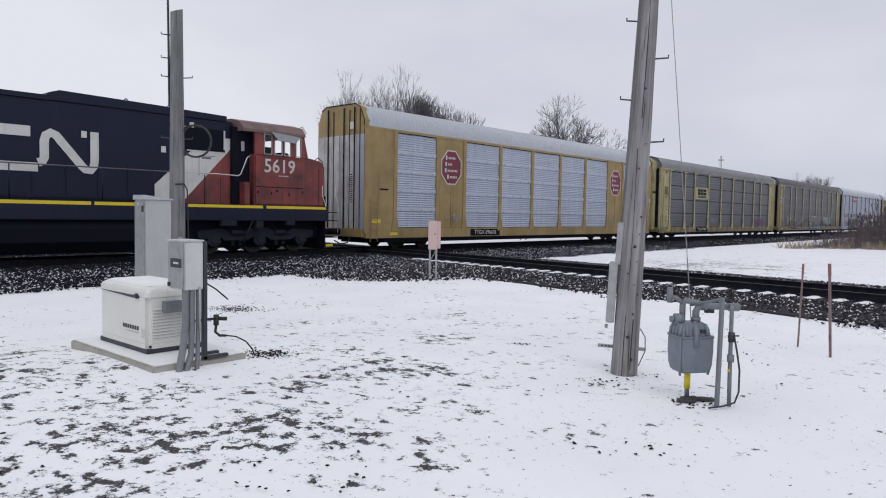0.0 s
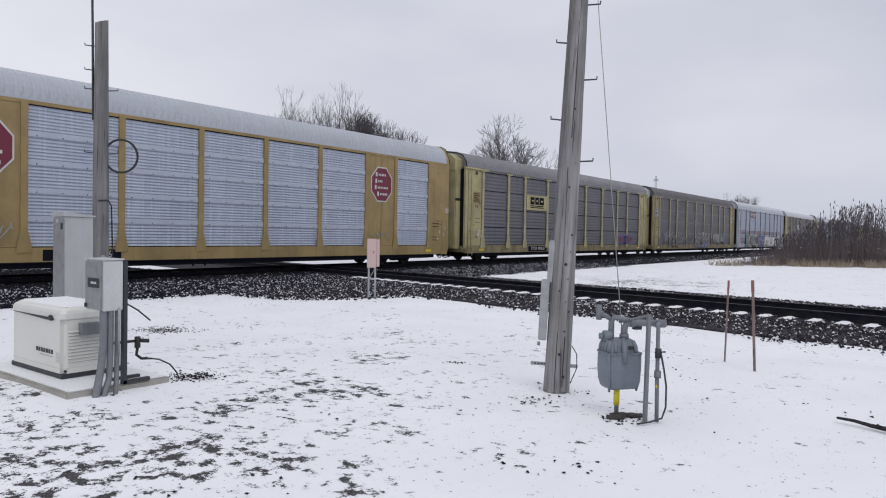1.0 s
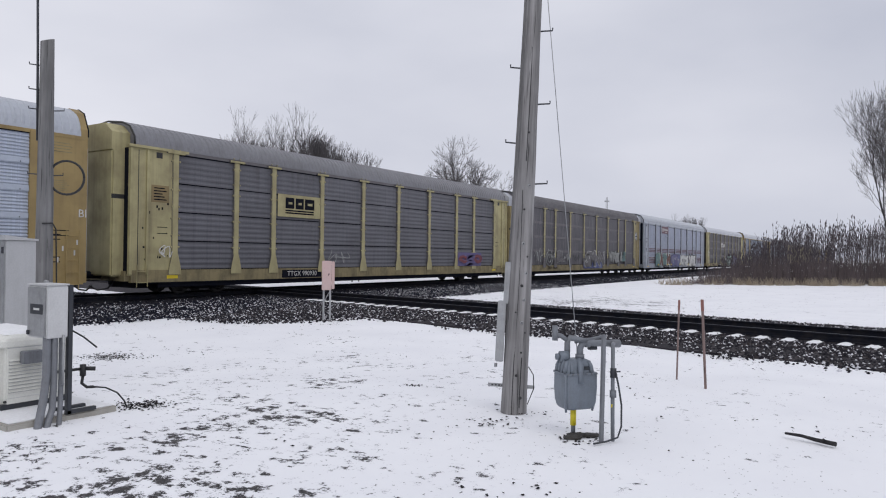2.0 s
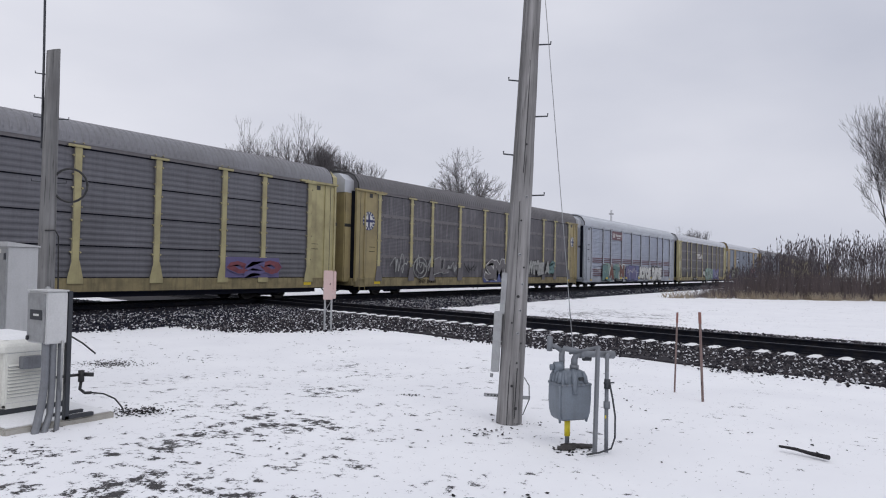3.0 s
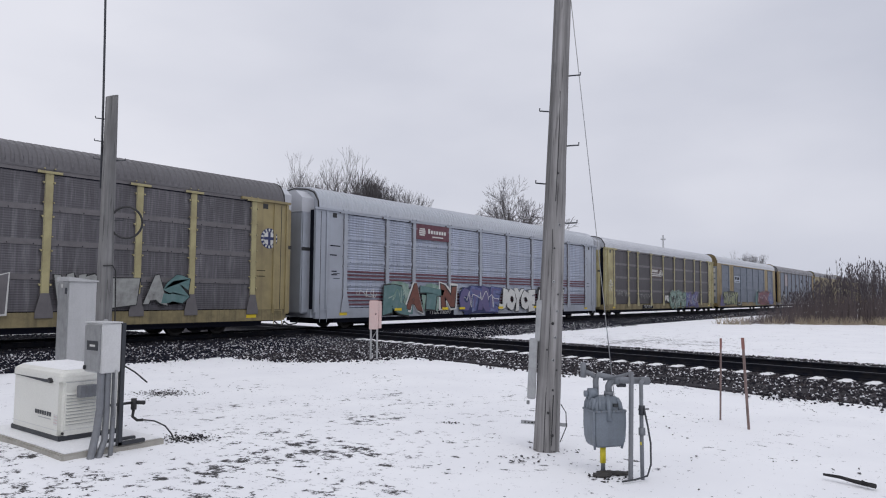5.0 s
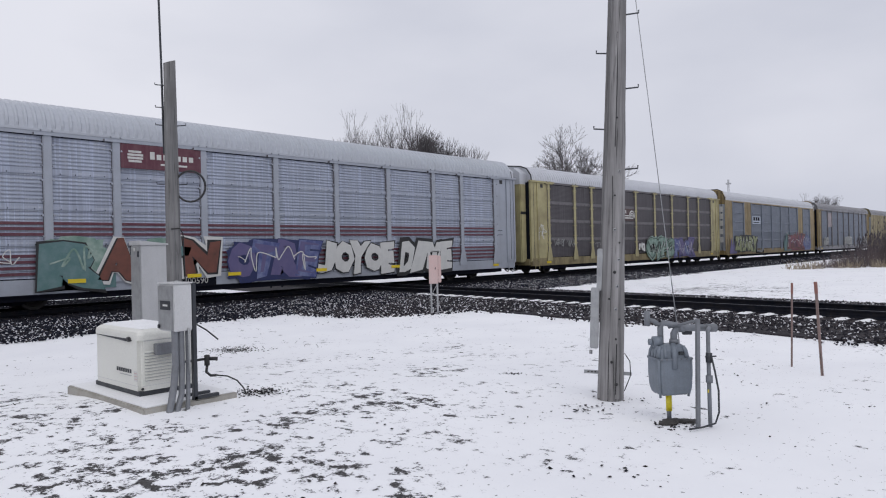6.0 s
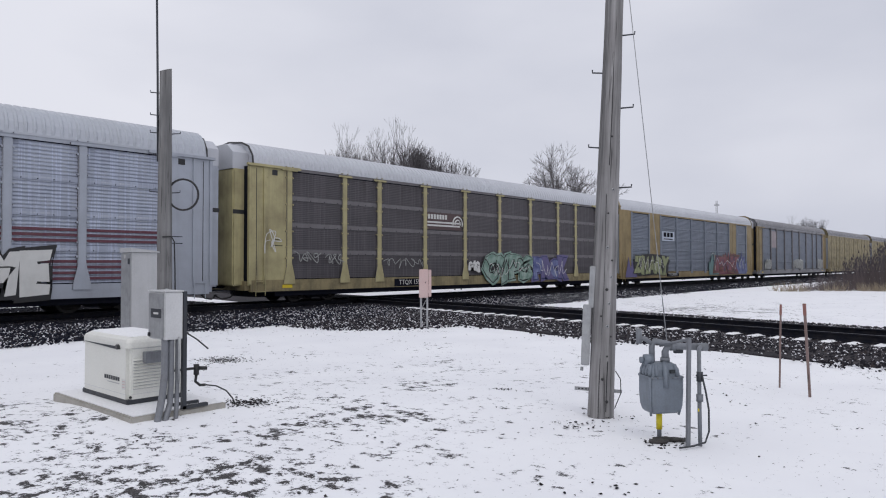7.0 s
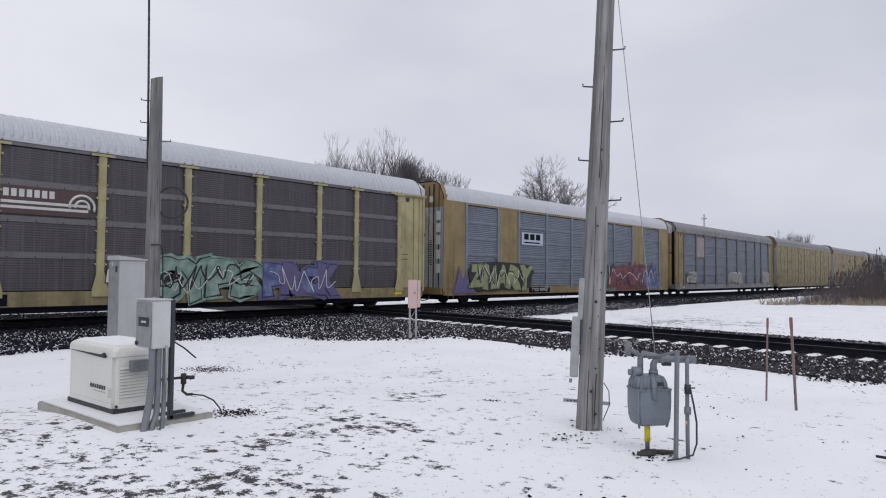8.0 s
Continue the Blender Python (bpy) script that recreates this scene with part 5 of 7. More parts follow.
    # ends
    for end, x_out in ((0, 0.0), (1, LENGTH)):
        s = 1 if end == 0 else -1
        xe = posts[0] if end == 0 else posts[-1]
        a, b = sorted((x_out, xe))
        flat_panel("end_panel", a + 0.02, b - 0.04, 0.74, 5.12, fm, c, "plain painted end panel", 0.0, 0.06)
        if style == "framed":
            # rounded corner, gold end wall with vertical door ribs and a pale lower part
            bm = bmesh.new()
            x0 = x_out + s * 0.02
            prof = [(0.02, 0.7), (WIDTH - 0.02, 0.7), (WIDTH - 0.02, 5.42), (WIDTH - 0.28, 5.98), (WIDTH - 0.6, 6.14), (0.6, 6.14), (0.28, 5.98), (0.02, 5.42)]
            sweep(bm, prof, "x", min(x0, x0 + s * 0.3), max(x0, x0 + s * 0.3))
            part("end_wall", bm, fm, c, "gold end wall")
            for y in (0.55, 1.05, 1.5, 1.62, 2.1, 2.6):
                boxpart("door_rib", (min(x0 - s * 0.03, x0), max(x0 - s * 0.03, x0), y, y + 0.07, 0.8, 4.86), M["end_white" if y != 1.5 else "silver"], c)
            for y in (0.62, 1.30, 2.35):
                tubepart("door_rod", [(x0 - s * 0.04, y, 0.8), (x0 - s * 0.04, y, 6.0)], 0.032, M["under"], c, "dark door rod", 6)
            for y0, y1, mt in ((0.03, 0.54, "silver"), (0.63, 1.04, "end_white"), (1.13, 1.49, "end_white"), (1.70, 2.09, "end_white"), (2.18, 2.59, "end_white"), (2.68, 3.07, "end_white")):
                boxpart("door_leaf", (min(x0 - s * 0.015, x0 + s * 0.01), max(x0 - s * 0.015, x0 + s * 0.01), y0, y1, 0.85, 4.85), M[mt], c, "pale end door leaf")
            edge = [(x0 - s * 0.012, y, z) for y, z in ((0.02, 5.2), (0.02, 5.42), (0.28, 5.985), (0.6, 6.145), (WIDTH - 0.6, 6.145), (WIDTH - 0.28, 5.985))]
            tubepart("roof_edging", edge, 0.022, M["under"], c, "dark end edging", 6)
            for y in (0.3, 0.95, 2.0):
                tubepart("door_gap", [(x0 - s * 0.02, y, 0.85), (x0 - s * 0.02, y, 5.9)], 0.02, M["under"], c, "dark door gap", 6)
            for k in range(14):
                boxpart("stencil_mark", (min(x0 - s * 0.018, x0), max(x0 - s * 0.018, x0), 0.74, 0.88 + 0.03 * (k % 3), 2.0 + k * 0.09, 2.04 + k * 0.09), M["under"], c)
            boxpart("notice", (min(x0 - s * 0.02, x0), max(x0 - s * 0.02, x0), 0.7, 0.95, 5.1, 5.4), M["white"], c, "small white notice")
        else:
            # flush door section, a set-back end box, pale roof end with black edging
            for k in range(2):
                xx = x_out + s * (0.08 + k * 0.62)
                boxpart("door_rib", (xx - 0.05, xx + 0.05, -0.05, 0.0, 0.78, 5.1), fm, c)
            boxpart("door_track", (x_out - 0.05 if end == 0 else x_out - 2.3, x_out + 2.3 if end == 0 else x_out + 0.05, -0.09, 0.02, 5.12, 5.21), fm, c, "door track rail")
            bm = bmesh.new()
            for xx in (x_out + s * 0.2, x_out + s * 0.82, x_out + s * 1.7):
                for q in range(11):
                    tube(bm, [(xx, -0.012, 0.95 + q * 0.38), (xx, 0.0, 0.95 + q * 0.38)], 0.022, 5)
            part("rivets", bm, fm, c, "rows of rivets")
            boxpart("door_gap", (x_out + s * 0.36 - 0.012, x_out + s * 0.36 + 0.012, -0.006, 0.0, 0.78, 5.05), M["black"], c, "dark door gap")
            for z in (2.2, 2.42):
                boxpart("notice_line", (x_out + s * 1.3 - 0.2, x_out + s * 1.3 + 0.2, -0.004, 0.0, z, z + 0.025), M["under"], c)
            boxpart("door_window", (x_out + s * 1.15 - 0.12, x_out + s * 1.15 + 0.12, -0.004, 0.0, 4.85, 5.05), M["black"], c, "small dark opening")
            x0, x1 = sorted((x_out - s * 0.42, x_out + s * 0.3))
            boxpart("end_box", (x0, x1, 0.3, WIDTH - 0.3, 0.72, 5.0), fm, c, "set-back painted end doors", 0.05)
            boxpart("end_gap", (x_out + s * 0.05 - 0.02, x_out + s * 0.05 + 0.02, 0.0, 0.3, 0.8, 5.1), M["under"], c)
            boxpart("end_slot", (x0 - 0.003, x1 + 0.003, 0.295, 0.305, 3.35, 3.5), M["black"], c)
            bm = bmesh.new()
            sweep(bm, [(0.35, 5.0), (WIDTH - 0.35, 5.0), (WIDTH - 0.35, 5.6), (WIDTH - 0.75, 5.92), (0.75, 5.92), (0.35, 5.6)], "x", x0, x1)
            part("roof_end", bm, M[end_roof], c, "pale fairing at the roof end")
            pts = [(x_out + s * 0.22, 0.02, 5.2), (x_out + s * 0.22, 0.05, 5.5), (x_out + s * 0.20, 0.3, 5.87), (x_out + s * 0.18, 0.7, 6.03), (x_out + s * 0.16, 1.55, 6.13), (x_out + s * 0.16, WIDTH - 0.7, 6.03)]
            tubepart("roof_edging", pts, 0.035, M["black"], c, "black roof edging", 6)
        ladder(c, x_out + s * 0.5, 0.35, 2.2 if style == "framed" else 1.1, -0.08, frame_col)
        boxpart("end_sill", (min(x_out - s * 0.05, x_out + s * 0.3), max(x_out - s * 0.05, x_out + s * 0.3), 0.1, WIDTH - 0.1, 0.55, 0.9), sm, c)
        tubepart("coupler", [(x_out + s * 0.2, WIDTH / 2, 0.75), (x_out - s * 0.7, WIDTH / 2, 0.75)], 0.13, M["under"], c, "rusty coupler")
        tubepart("air_hose", [(x_out + s * 0.1, 0.9, 0.6), (x_out - s * 0.2, 0.8, 0.3), (x_out - s * 0.5, 0.9, 0.25), (x_out - s * 0.75, 1.0, 0.4)], 0.03, M["black"], c, "sagging air hose", 6)
        boxpart("yellow_plate", (min(x_out + s * 1.5, x_out + s * 1.95), max(x_out + s * 1.5, x_out + s * 1.95), -0.028, -0.021, 0.62, 0.74), M["reflect"], c, "small yellow plate")
    for x in (3.5, LENGTH - 3.5):
        add_truck(c, x, (-0.86, 0.86), 0.86)
    return c


def stencil(parent, text, x, z, size, mat="white", back=True):
    lettering("stencil", text, size, M[mat], parent, pose(x, -0.034, z))
    if back:
        flat_panel("stencil_board", x - size * len(text) * 0.36, x + size * len(text) * 0.36, z - size * 0.55, z + size * 0.55, M["under"], parent, "", -0.03)


def graffiti(parent, text, x0, x1, z0, z1, fill, outline="g_dark", lean=0.0, cloud="", halo="", shine="", thin=False):
    """Sprayed letters that lean on one another: ground, halo, fat outline, fill and a thin shine, each letter tilted its own way."""
    x, z, w, h = (x0 + x1) / 2, (z0 + z1) / 2, x1 - x0, z1 - z0
    rng = random.Random(len(text) + int(x0 * 10))
    if cloud:
        ring = []
        for k in range(64):
            a = 6.2832 * k / 64
            c, s = math.cos(a), math.sin(a)
            g = 1.03 + 0.05 * math.sin(9 * a) + rng.uniform(-0.045, 0.045)
            ring.append((x + 0.5 * w * g * math.copysign(abs(c) ** 0.35, c), z + 0.5 * h * g * math.copysign(abs(s) ** 0.45, s)))
        bm = bmesh.new()
        sweep(bm, ring, "y", -0.092, -0.089)
        part("spray_cloud", bm, M[cloud], parent, "sprayed ground behind the letters")
    step = w / len(text)
    fills = fill.split("+")
    for i, ch in enumerate(text):
        cw, hh = step * rng.uniform(1.22, 1.42), h * rng.uniform(0.86, 1.04)
        cx, cz = x0 + step * (i + 0.5), z + rng.uniform(-0.04, 0.04) * h
        tilt = rng.uniform(-7, 7)
        y = -0.095 - 0.0012 * (i % 2)

        def layer(name, mat, dy, fat, k, lab):
            lettering(name, ch, 1.0, M[mat], parent, pose(cx, y - dy, cz, 0, tilt, 0), fat, 1.0, lean, 0.0004, lab, (cw * k, hh * k))
        if halo:
            layer("spray_halo", halo, 0.0, 0.17, 1.13, "spray-painted halo")
        layer("spray_outline", outline, 0.003, 0.06 if thin else 0.125, 1.0, "spray-painted outline")
        layer("spray_letter", fills[i % len(fills)], 0.006, 0.04 if thin else 0.085, 0.94 if thin else 0.93, "spray-painted letter")
        if shine:
            layer("spray_shine", shine, 0.009, -0.008, 0.74, "thin sprayed highlight")


def spray_scrawl(parent, x0, x1, z, h, mat, seed, n=7, r=0.022):
    """A looping sprayed tag that spells nothing."""
    rng = random.Random(seed)
    pts = []
    for k in range(n * 3):
        u = k / (n * 3 - 1)
        pts.append((x0 + (x1 - x0) * u + rng.uniform(-0.22, 0.22), -0.112, z + h * (rng.random() * 0.6 + (0.4 if k % 3 else 0.0))))
    dense = []
    for i in range(1, len(pts) - 2):
        p0, p1, p2, p3 = (Vector(p) for p in pts[i - 1:i + 3])
        for s in range(4):
            t = s / 4
            dense.append(0.5 * ((2 * p1) + (p2 - p0) * t + (2 * p0 - 5 * p1 + 4 * p2 - p3) * t * t + (3 * p1 - p0 - 3 * p2 + p3) * t ** 3))
    bm = bmesh.new()
    tube(bm, dense, r, 4)
    for v in bm.verts:
        v.co.y = -0.112 + (v.co.y + 0.112) * 0.15
    part("spray_tag", bm, M[mat], parent, "looping sprayed tag")


def octagon(parent, x, z, r):
    for rr, y, mat in ((r, -0.004, "white"), (r * 0.93, -0.008, "crimson")):
        bm = bmesh.new()
        sweep(bm, [(x + rr * math.cos(a) * 1.0, z + rr * math.sin(a) * 1.12) for a in (math.pi / 8 + k * math.pi / 4 for k in range(8))], "y", y - 0.004, y + 0.012)
        part("sign_face" if rr == r else "sign_field", bm, M[mat], parent, "octagonal crimson emblem with white edge" if rr == r else "")
    for k, (w0, count) in enumerate(((-0.55, 5), (-0.58, 3), (-0.62, 7), (-0.40, 5))):
        zz = z + r * (0.58 - 0.38 * k)
        boxpart("emblem_initial", (x + r * w0, x + r * (w0 + 0.14), -0.018, -0.013, zz - 0.13 * r, zz + 0.12 * r), M["white"], parent)
        for j in range(count):
            xx = x + r * (w0 + 0.25 + 0.135 * j)
            boxpart("emblem_bar", (xx, xx + 0.085 * r, -0.018, -0.013, zz - 0.08 * r, zz + 0.05 * r), M["white"], parent)


def emblem_ring(parent, x, z, r):
    def disc(rr, y, mat, name, n=28):
        bm = bmesh.new()
        sweep(bm, [(x + rr * math.cos(6.2832 * k / n), z + rr * math.sin(6.2832 * k / n)) for k in range(n)], "y", y - 0.004, y + 0.002)
        part(name, bm, M[mat], parent)
    disc(r, -0.006, "navy", "emblem_disc")
    disc(r * 0.68, -0.011, "white", "emblem_field")
    boxpart("emblem_cross", (x - r * 0.14, x + r * 0.14, -0.020, -0.016, z - r * 0.66, z + r * 0.66), M["navy"], parent)
    boxpart("emblem_cross", (x - r * 0.66, x + r * 0.66, -0.022, -0.0205, z - r * 0.14, z + r * 0.14), M["navy"], parent)
    for k in range(14):
        a = 6.2832 * (k + 0.5) / 14
        d = boxpart("emblem_letter_bar", (-0.035, 0.035, -0.016, -0.011, -0.05, 0.05), M["white"], parent)
        d.matrix_basis = pose(x + r * 0.84 * math.cos(a), 0, z + r * 0.84 * math.sin(a), 0, math.degrees(-a) + 90, 0)


CARS = []


def build_cars():
    # 1: gold car with pale screens
    c = autorack("gold autorack car with pale blue-grey screens and crimson emblems", "framed", "gold", "p_light", "roof_light", 5, 8, (1, 7))
    octagon(c, 5.52, 3.78, 0.78)
    octagon(c, 21.85, 3.78, 0.78)
    stencil(c, "TTGX 696606", 8.2, 0.70, 0.30)
    for x0, s in ((5.1, 3), (21.2, 8)):
        spray_scrawl(c, x0, x0 + 1.1, 1.15, 0.55, "g_grey", s, 6, 0.016)
    flat_panel("data_plate", 0.45, 0.95, 1.15, 1.3, M["reflect"], c, "", -0.006)
    flat_panel("small_stencil", 0.9, 1.4, 2.55, 2.62, M["under"], c, "", -0.004)
    for z in (1.2, 1.35, 1.9, 2.05):
        flat_panel("small_stencil", 25.75, 26.3, z, z + 0.03, M["under"], c, "", -0.004)
    lettering("stencil", "BI", 0.36, M["white"], c, pose(26.98, -0.008, 2.74))
    for k in range(4):
        flat_panel("small_stencil", 26.05, 26.62 - 0.06 * (k % 2), 4.62 + k * 0.09, 4.65 + k * 0.09, M["sillgrime"], c, "", -0.004)
    for k in range(6):
        flat_panel("small_stencil", 26.05, 26.55 - 0.07 * (k % 3), 3.42 + k * 0.06, 3.44 + k * 0.06, M["sillgrime"], c, "", -0.004)
    for z in (2.02, 2.18):
        flat_panel("plate_edge", 26.05, 26.55, z, z + 0.025, M["under"], c, "", -0.005)
    for x, z in ((26.35, 1.55), (26.72, 1.42), (26.2, 1.2), (26.8, 1.75)):
        flat_panel("chipped_paint", x, x + 0.05, z, z + 0.16, M["white"], c, "", -0.005)
    CARS.append(c)
    # 2: grey screens, pale yellow posts and doors
    c = autorack("autorack car with ridged grey screens and pale yellow posts", "posted", "cream", "p_grey", "roof_mid", 4, 5, (), None, "cream", None, "sillgrime")
    flat_panel("sign_board", 6.72, 9.32, 3.12, 4.07, M["cream"], c, "pale yellow emblem board", -0.03)
    for x0, x1 in ((7.15, 7.66), (7.74, 8.22), (8.30, 8.88)):
        boxpart("emblem_bar", (x0, x1, -0.036, -0.031, 3.48, 3.94), M["under"], c)
        boxpart("emblem_notch", (x0 + 0.17, x1 - 0.12, -0.0375, -0.0365, 3.66, 3.76), M["cream"], c)
    for z in (3.26, 3.36):
        boxpart("emblem_underline", (7.15, 8.85, -0.036, -0.031, z, z + 0.06), M["under"], c)
    stencil(c, "TTGX 990930", 8.2, 0.70, 0.30)
    flat_panel("plate", 0.85, 1.55, 3.3, 3.9, M["ochre"], c, "small ochre notice plate", -0.006)
    spray_scrawl(c, 9.7, 11.2, 1.1, 0.6, "g_grey", 5, 6, 0.018)
    spray_scrawl(c, 1.0, 1.5, 1.3, 0.5, "g_white", 15, 4, 0.016)
    for k in range(5):
        flat_panel("notice_line", 0.95, 1.45 - 0.08 * (k % 3), 3.38 + 0.1 * k, 3.42 + 0.1 * k, M["under"], c, "", -0.009)
    rng = random.Random(3)
    for k in range(16):
        x, z = rng.uniform(0.15, 1.7), rng.uniform(1.2, 3.3)
        flat_panel("rust_chip", x, x + rng.uniform(0.03, 0.07), z, z + rng.uniform(0.03, 0.1), M["under"], c, "", -0.004)
    bm = bmesh.new()
    box(bm, 20.95, 23.7, -0.068, -0.06, 0.95, 1.75)
    part("spray_cloud", bm, M["g_violet"], c, "faded violet spray paint")
    graffiti(c, "OSO", 21.1, 23.6, 1.0, 1.7, "g_red+g_violet", "g_violet")
    CARS.append(c)
    # 3: brown screens with sprayed tags
    c = autorack("autorack car with grimy brown screens, tan posts and white sprayed tags", "posted", "tan", "p_dusty", "roof_dark", 4, 14, (), None, "roof_white", None, "sillgrime", "cream", True)
    emblem_ring(c, 1.0, 3.7, 0.46)
    emblem_ring(c, 26.2, 3.7, 0.40)
    stencil(c, "BNSF 300090", 6.1, 0.71, 0.30, "under", False)
    for x0, x1, s, n in ((2.7, 4.3, 2, 5), (4.3, 6.5, 12, 6), (8.0, 9.0, 7, 5), (9.9, 11.3, 9, 5)):
        spray_scrawl(c, x0, x1, 1.0 if x0 < 7 else 1.2, 1.15 if x0 < 7 else 0.6, "g_grey" if x0 < 9 else "g_dark", s, n, 0.03)
    tubepart("spray_ring", [(5.35 + 0.62 * math.cos(a), -0.066, 1.45 + 0.55 * math.sin(a)) for a in (6.2832 * k / 28 for k in range(29))], 0.03, M["g_grey"], c, "sprayed pale ring", 4)
    tubepart("spray_ring", [(5.35 + 0.33 * math.cos(a), -0.066, 1.45 + 0.3 * math.sin(a)) for a in (6.2832 * k / 28 for k in range(29))], 0.035, M["g_grey"], c, "sprayed pale ring", 4)
    graffiti(c, "ILL", 6.75, 8.0, 1.1, 2.1, "strap", "g_grey", thin=True)
    for x0, x1 in ((12.2, 14.6), (14.6, 16.6)):
        bm = bmesh.new()
        box(bm, x0, x1, -0.066, -0.06, 0.62, 1.15)
        part("spray_cloud", bm, M["g_blue"], c, "blue spray-painted ground")
    graffiti(c, "SMNN", 12.5, 16.8, 0.75, 2.05, "strap", "g_white", thin=True)
    graffiti(c, "WMI", 18.3, 20.8, 1.05, 2.1, "g_grey", "g_dark")
    graffiti(c, "AS", 21.1, 22.6, 1.1, 2.15, "g_grey+g_teal", "g_dark")
    CARS.append(c)
    # 4: silver car with maroon bands
    c = autorack("silver autorack car with maroon bands and colourful graffiti", "posted", "silver", "p_silver", "roof_light", 4, 9, (), None, "roof_white", None, "silver")
    for a, b in zip(POSTS, POSTS[1:]):
        for z in (2.18, 2.34, 2.50, 1.05, 1.22, 1.39, 1.56):
            flat_panel("maroon_band", a + 0.09, b - 0.09, z, z + 0.085, M["maroon"], c, "", 0.012)
    flat_panel("sign_board", 6.62, 9.3, 4.30, 5.07, M["maroon"], c, "maroon emblem board", -0.05)
    for k in range(4):
        flat_panel("emblem_stripe", 6.82 + 0.03 * abs(k - 1.5), 7.35 - 0.05 * abs(k - 1.5), 4.50 + 0.1 * k, 4.57 + 0.1 * k, M["white"], c, "", -0.056)
    for k in range(7):
        flat_panel("emblem_bar", 7.55 + k * 0.22, 7.70 + k * 0.22, 4.63, 4.80 + 0.07 * (k == 0), M["white"], c, "", -0.056)
    flat_panel("emblem_underline", 7.9, 8.8, 4.45, 4.51, M["white"], c, "", -0.056)
    stencil(c, "TTGX 700590", 8.6, 0.66, 0.30)
    bm = bmesh.new()
    box(bm, 4.4, 6.4, -0.066, -0.06, 0.6, 1.7)
    part("spray_cloud", bm, M["g_teal"], c, "teal spray-painted ground")
    graffiti(c, "R", 4.4, 6.1, 0.6, 2.1, "g_teal", "g_dark", 0.0, "g_mint")
    spray_scrawl(c, 4.6, 6.0, 1.0, 0.9, "g_mint", 84, 4, 0.03)
    graffiti(c, "A", 5.95, 7.0, 0.75, 2.12, "g_rust", "g_dark", 0.0, "", "g_white")
    graffiti(c, "T", 7.1, 8.5, 0.75, 2.05, "g_teal", "g_dark", 0.0, "g_mint")
    graffiti(c, "N", 8.6, 9.75, 0.75, 2.1, "g_rust", "g_dark", 0.0, "", "g_white")
    graffiti(c, "OTRE", 10.3, 14.1, 0.55, 2.0, "g_violet+g_blue", "navy", 0.1, "navy", "", "g_violet")
    spray_scrawl(c, 10.4, 14.2, 0.8, 1.0, "g_white", 81, 8, 0.02)
    graffiti(c, "JOYOE", 14.2, 18.2, 0.55, 2.0, "g_white", "g_dark", 0.1)
    graffiti(c, "DIME", 18.5, 22.0, 0.55, 1.98, "g_white", "g_dark", 0.15, "", "g_dark")
    for x in (5.0, 8.7, 10.2, 14.0, 18.0):
        flat_panel("yellow_reflector", x, x + 0.5, 0.78, 0.90, M["reflect"], c, "", -0.118)
    spray_scrawl(c, 2.4, 3.9, 1.3, 0.5, "g_white", 31, 5, 0.014)
    for x0, x1, z in ((0.9, 1.5, 3.6), (0.9, 1.3, 3.2), (1.0, 1.3, 2.5), (1.0, 1.35, 2.35)):
        flat_panel("small_stencil", x0, x1, z, z + 0.05, M["under"], c, "", -0.004)
    CARS.append(c)
    # 5: brown screens with sign and mint letters
    c = autorack("autorack car with dark brown screens, yellow posts and white roof", "posted", "cream", "p_brown", "roof_white", 4, 14, (), None, "roof_white", None, "sillgrime", "cream")
    flat_panel("sign_board", 9.5, 12.0, 3.15, 3.95, M["brownsign"], c, "dark brown emblem board", -0.02)
    for z in (3.3, 3.45):
        flat_panel("emblem_stripe", 9.55, 11.9, z, z + 0.08, M["white"], c, "", -0.026)
    for k in range(7):
        flat_panel("emblem_bar", 9.6 + k * 0.2, 9.74 + k * 0.2, 3.64, 3.86, M["white"], c, "", -0.026)
    for r in (0.20, 0.36):
        tubepart("emblem_arc", [(11.72 + r * math.cos(a), -0.026, 3.45 + r * math.sin(a)) for a in (math.pi * k / 12 * 1.15 - 0.3 for k in range(13))], 0.04, M["white"], c, "", 6)
    stencil(c, "TTQX 159789", 8.6, 0.70, 0.30)
    spray_scrawl(c, 2.0, 3.3, 1.5, 0.5, "g_grey", 41, 6, 0.02)
    spray_scrawl(c, 3.5, 4.4, 1.5, 0.5, "g_grey", 42, 5, 0.02)
    spray_scrawl(c, 6.7, 9.2, 1.3, 0.5, "g_grey", 43, 8, 0.016)
    spray_scrawl(c, 0.7, 1.3, 1.9, 1.0, "g_white", 44, 5, 0.016)
    graffiti(c, "CYPS", 13.8, 18.0, 0.6, 2.05, "g_mint", "g_dark", 0.0, "", "g_mint")
    spray_scrawl(c, 13.8, 18.0, 0.75, 1.1, "g_dark", 51, 8, 0.028)
    spray_scrawl(c, 13.9, 17.9, 0.8, 1.0, "g_white", 52, 7, 0.016)
    graffiti(c, "PROK", 18.2, 21.8, 0.58, 1.95, "g_blue+g_violet", "navy", 0.0, "", "g_violet")
    spray_scrawl(c, 18.3, 21.7, 0.75, 1.0, "g_white", 53, 7, 0.016)
    graffiti(c, "MG", 12.5, 13.4, 1.2, 1.6, "g_white", "g_dark")
    CARS.append(c)
    # 6: gold with blue-grey screens
    c = autorack("gold autorack car with blue-grey screens and sprayed letters", "framed", "ochre", "p_blue", "roof_white", 5, 8, (1, 7), post_col="p_blue")
    flat_panel("emblem_field", 6.75, 8.95, 3.25, 3.95, M["strap_light"], c, "pale emblem field", -0.014)
    for k in range(3):
        flat_panel("emblem_bar", 7.0 + k * 0.6, 7.45 + k * 0.6, 3.55, 3.88, M["under"], c, "", -0.02)
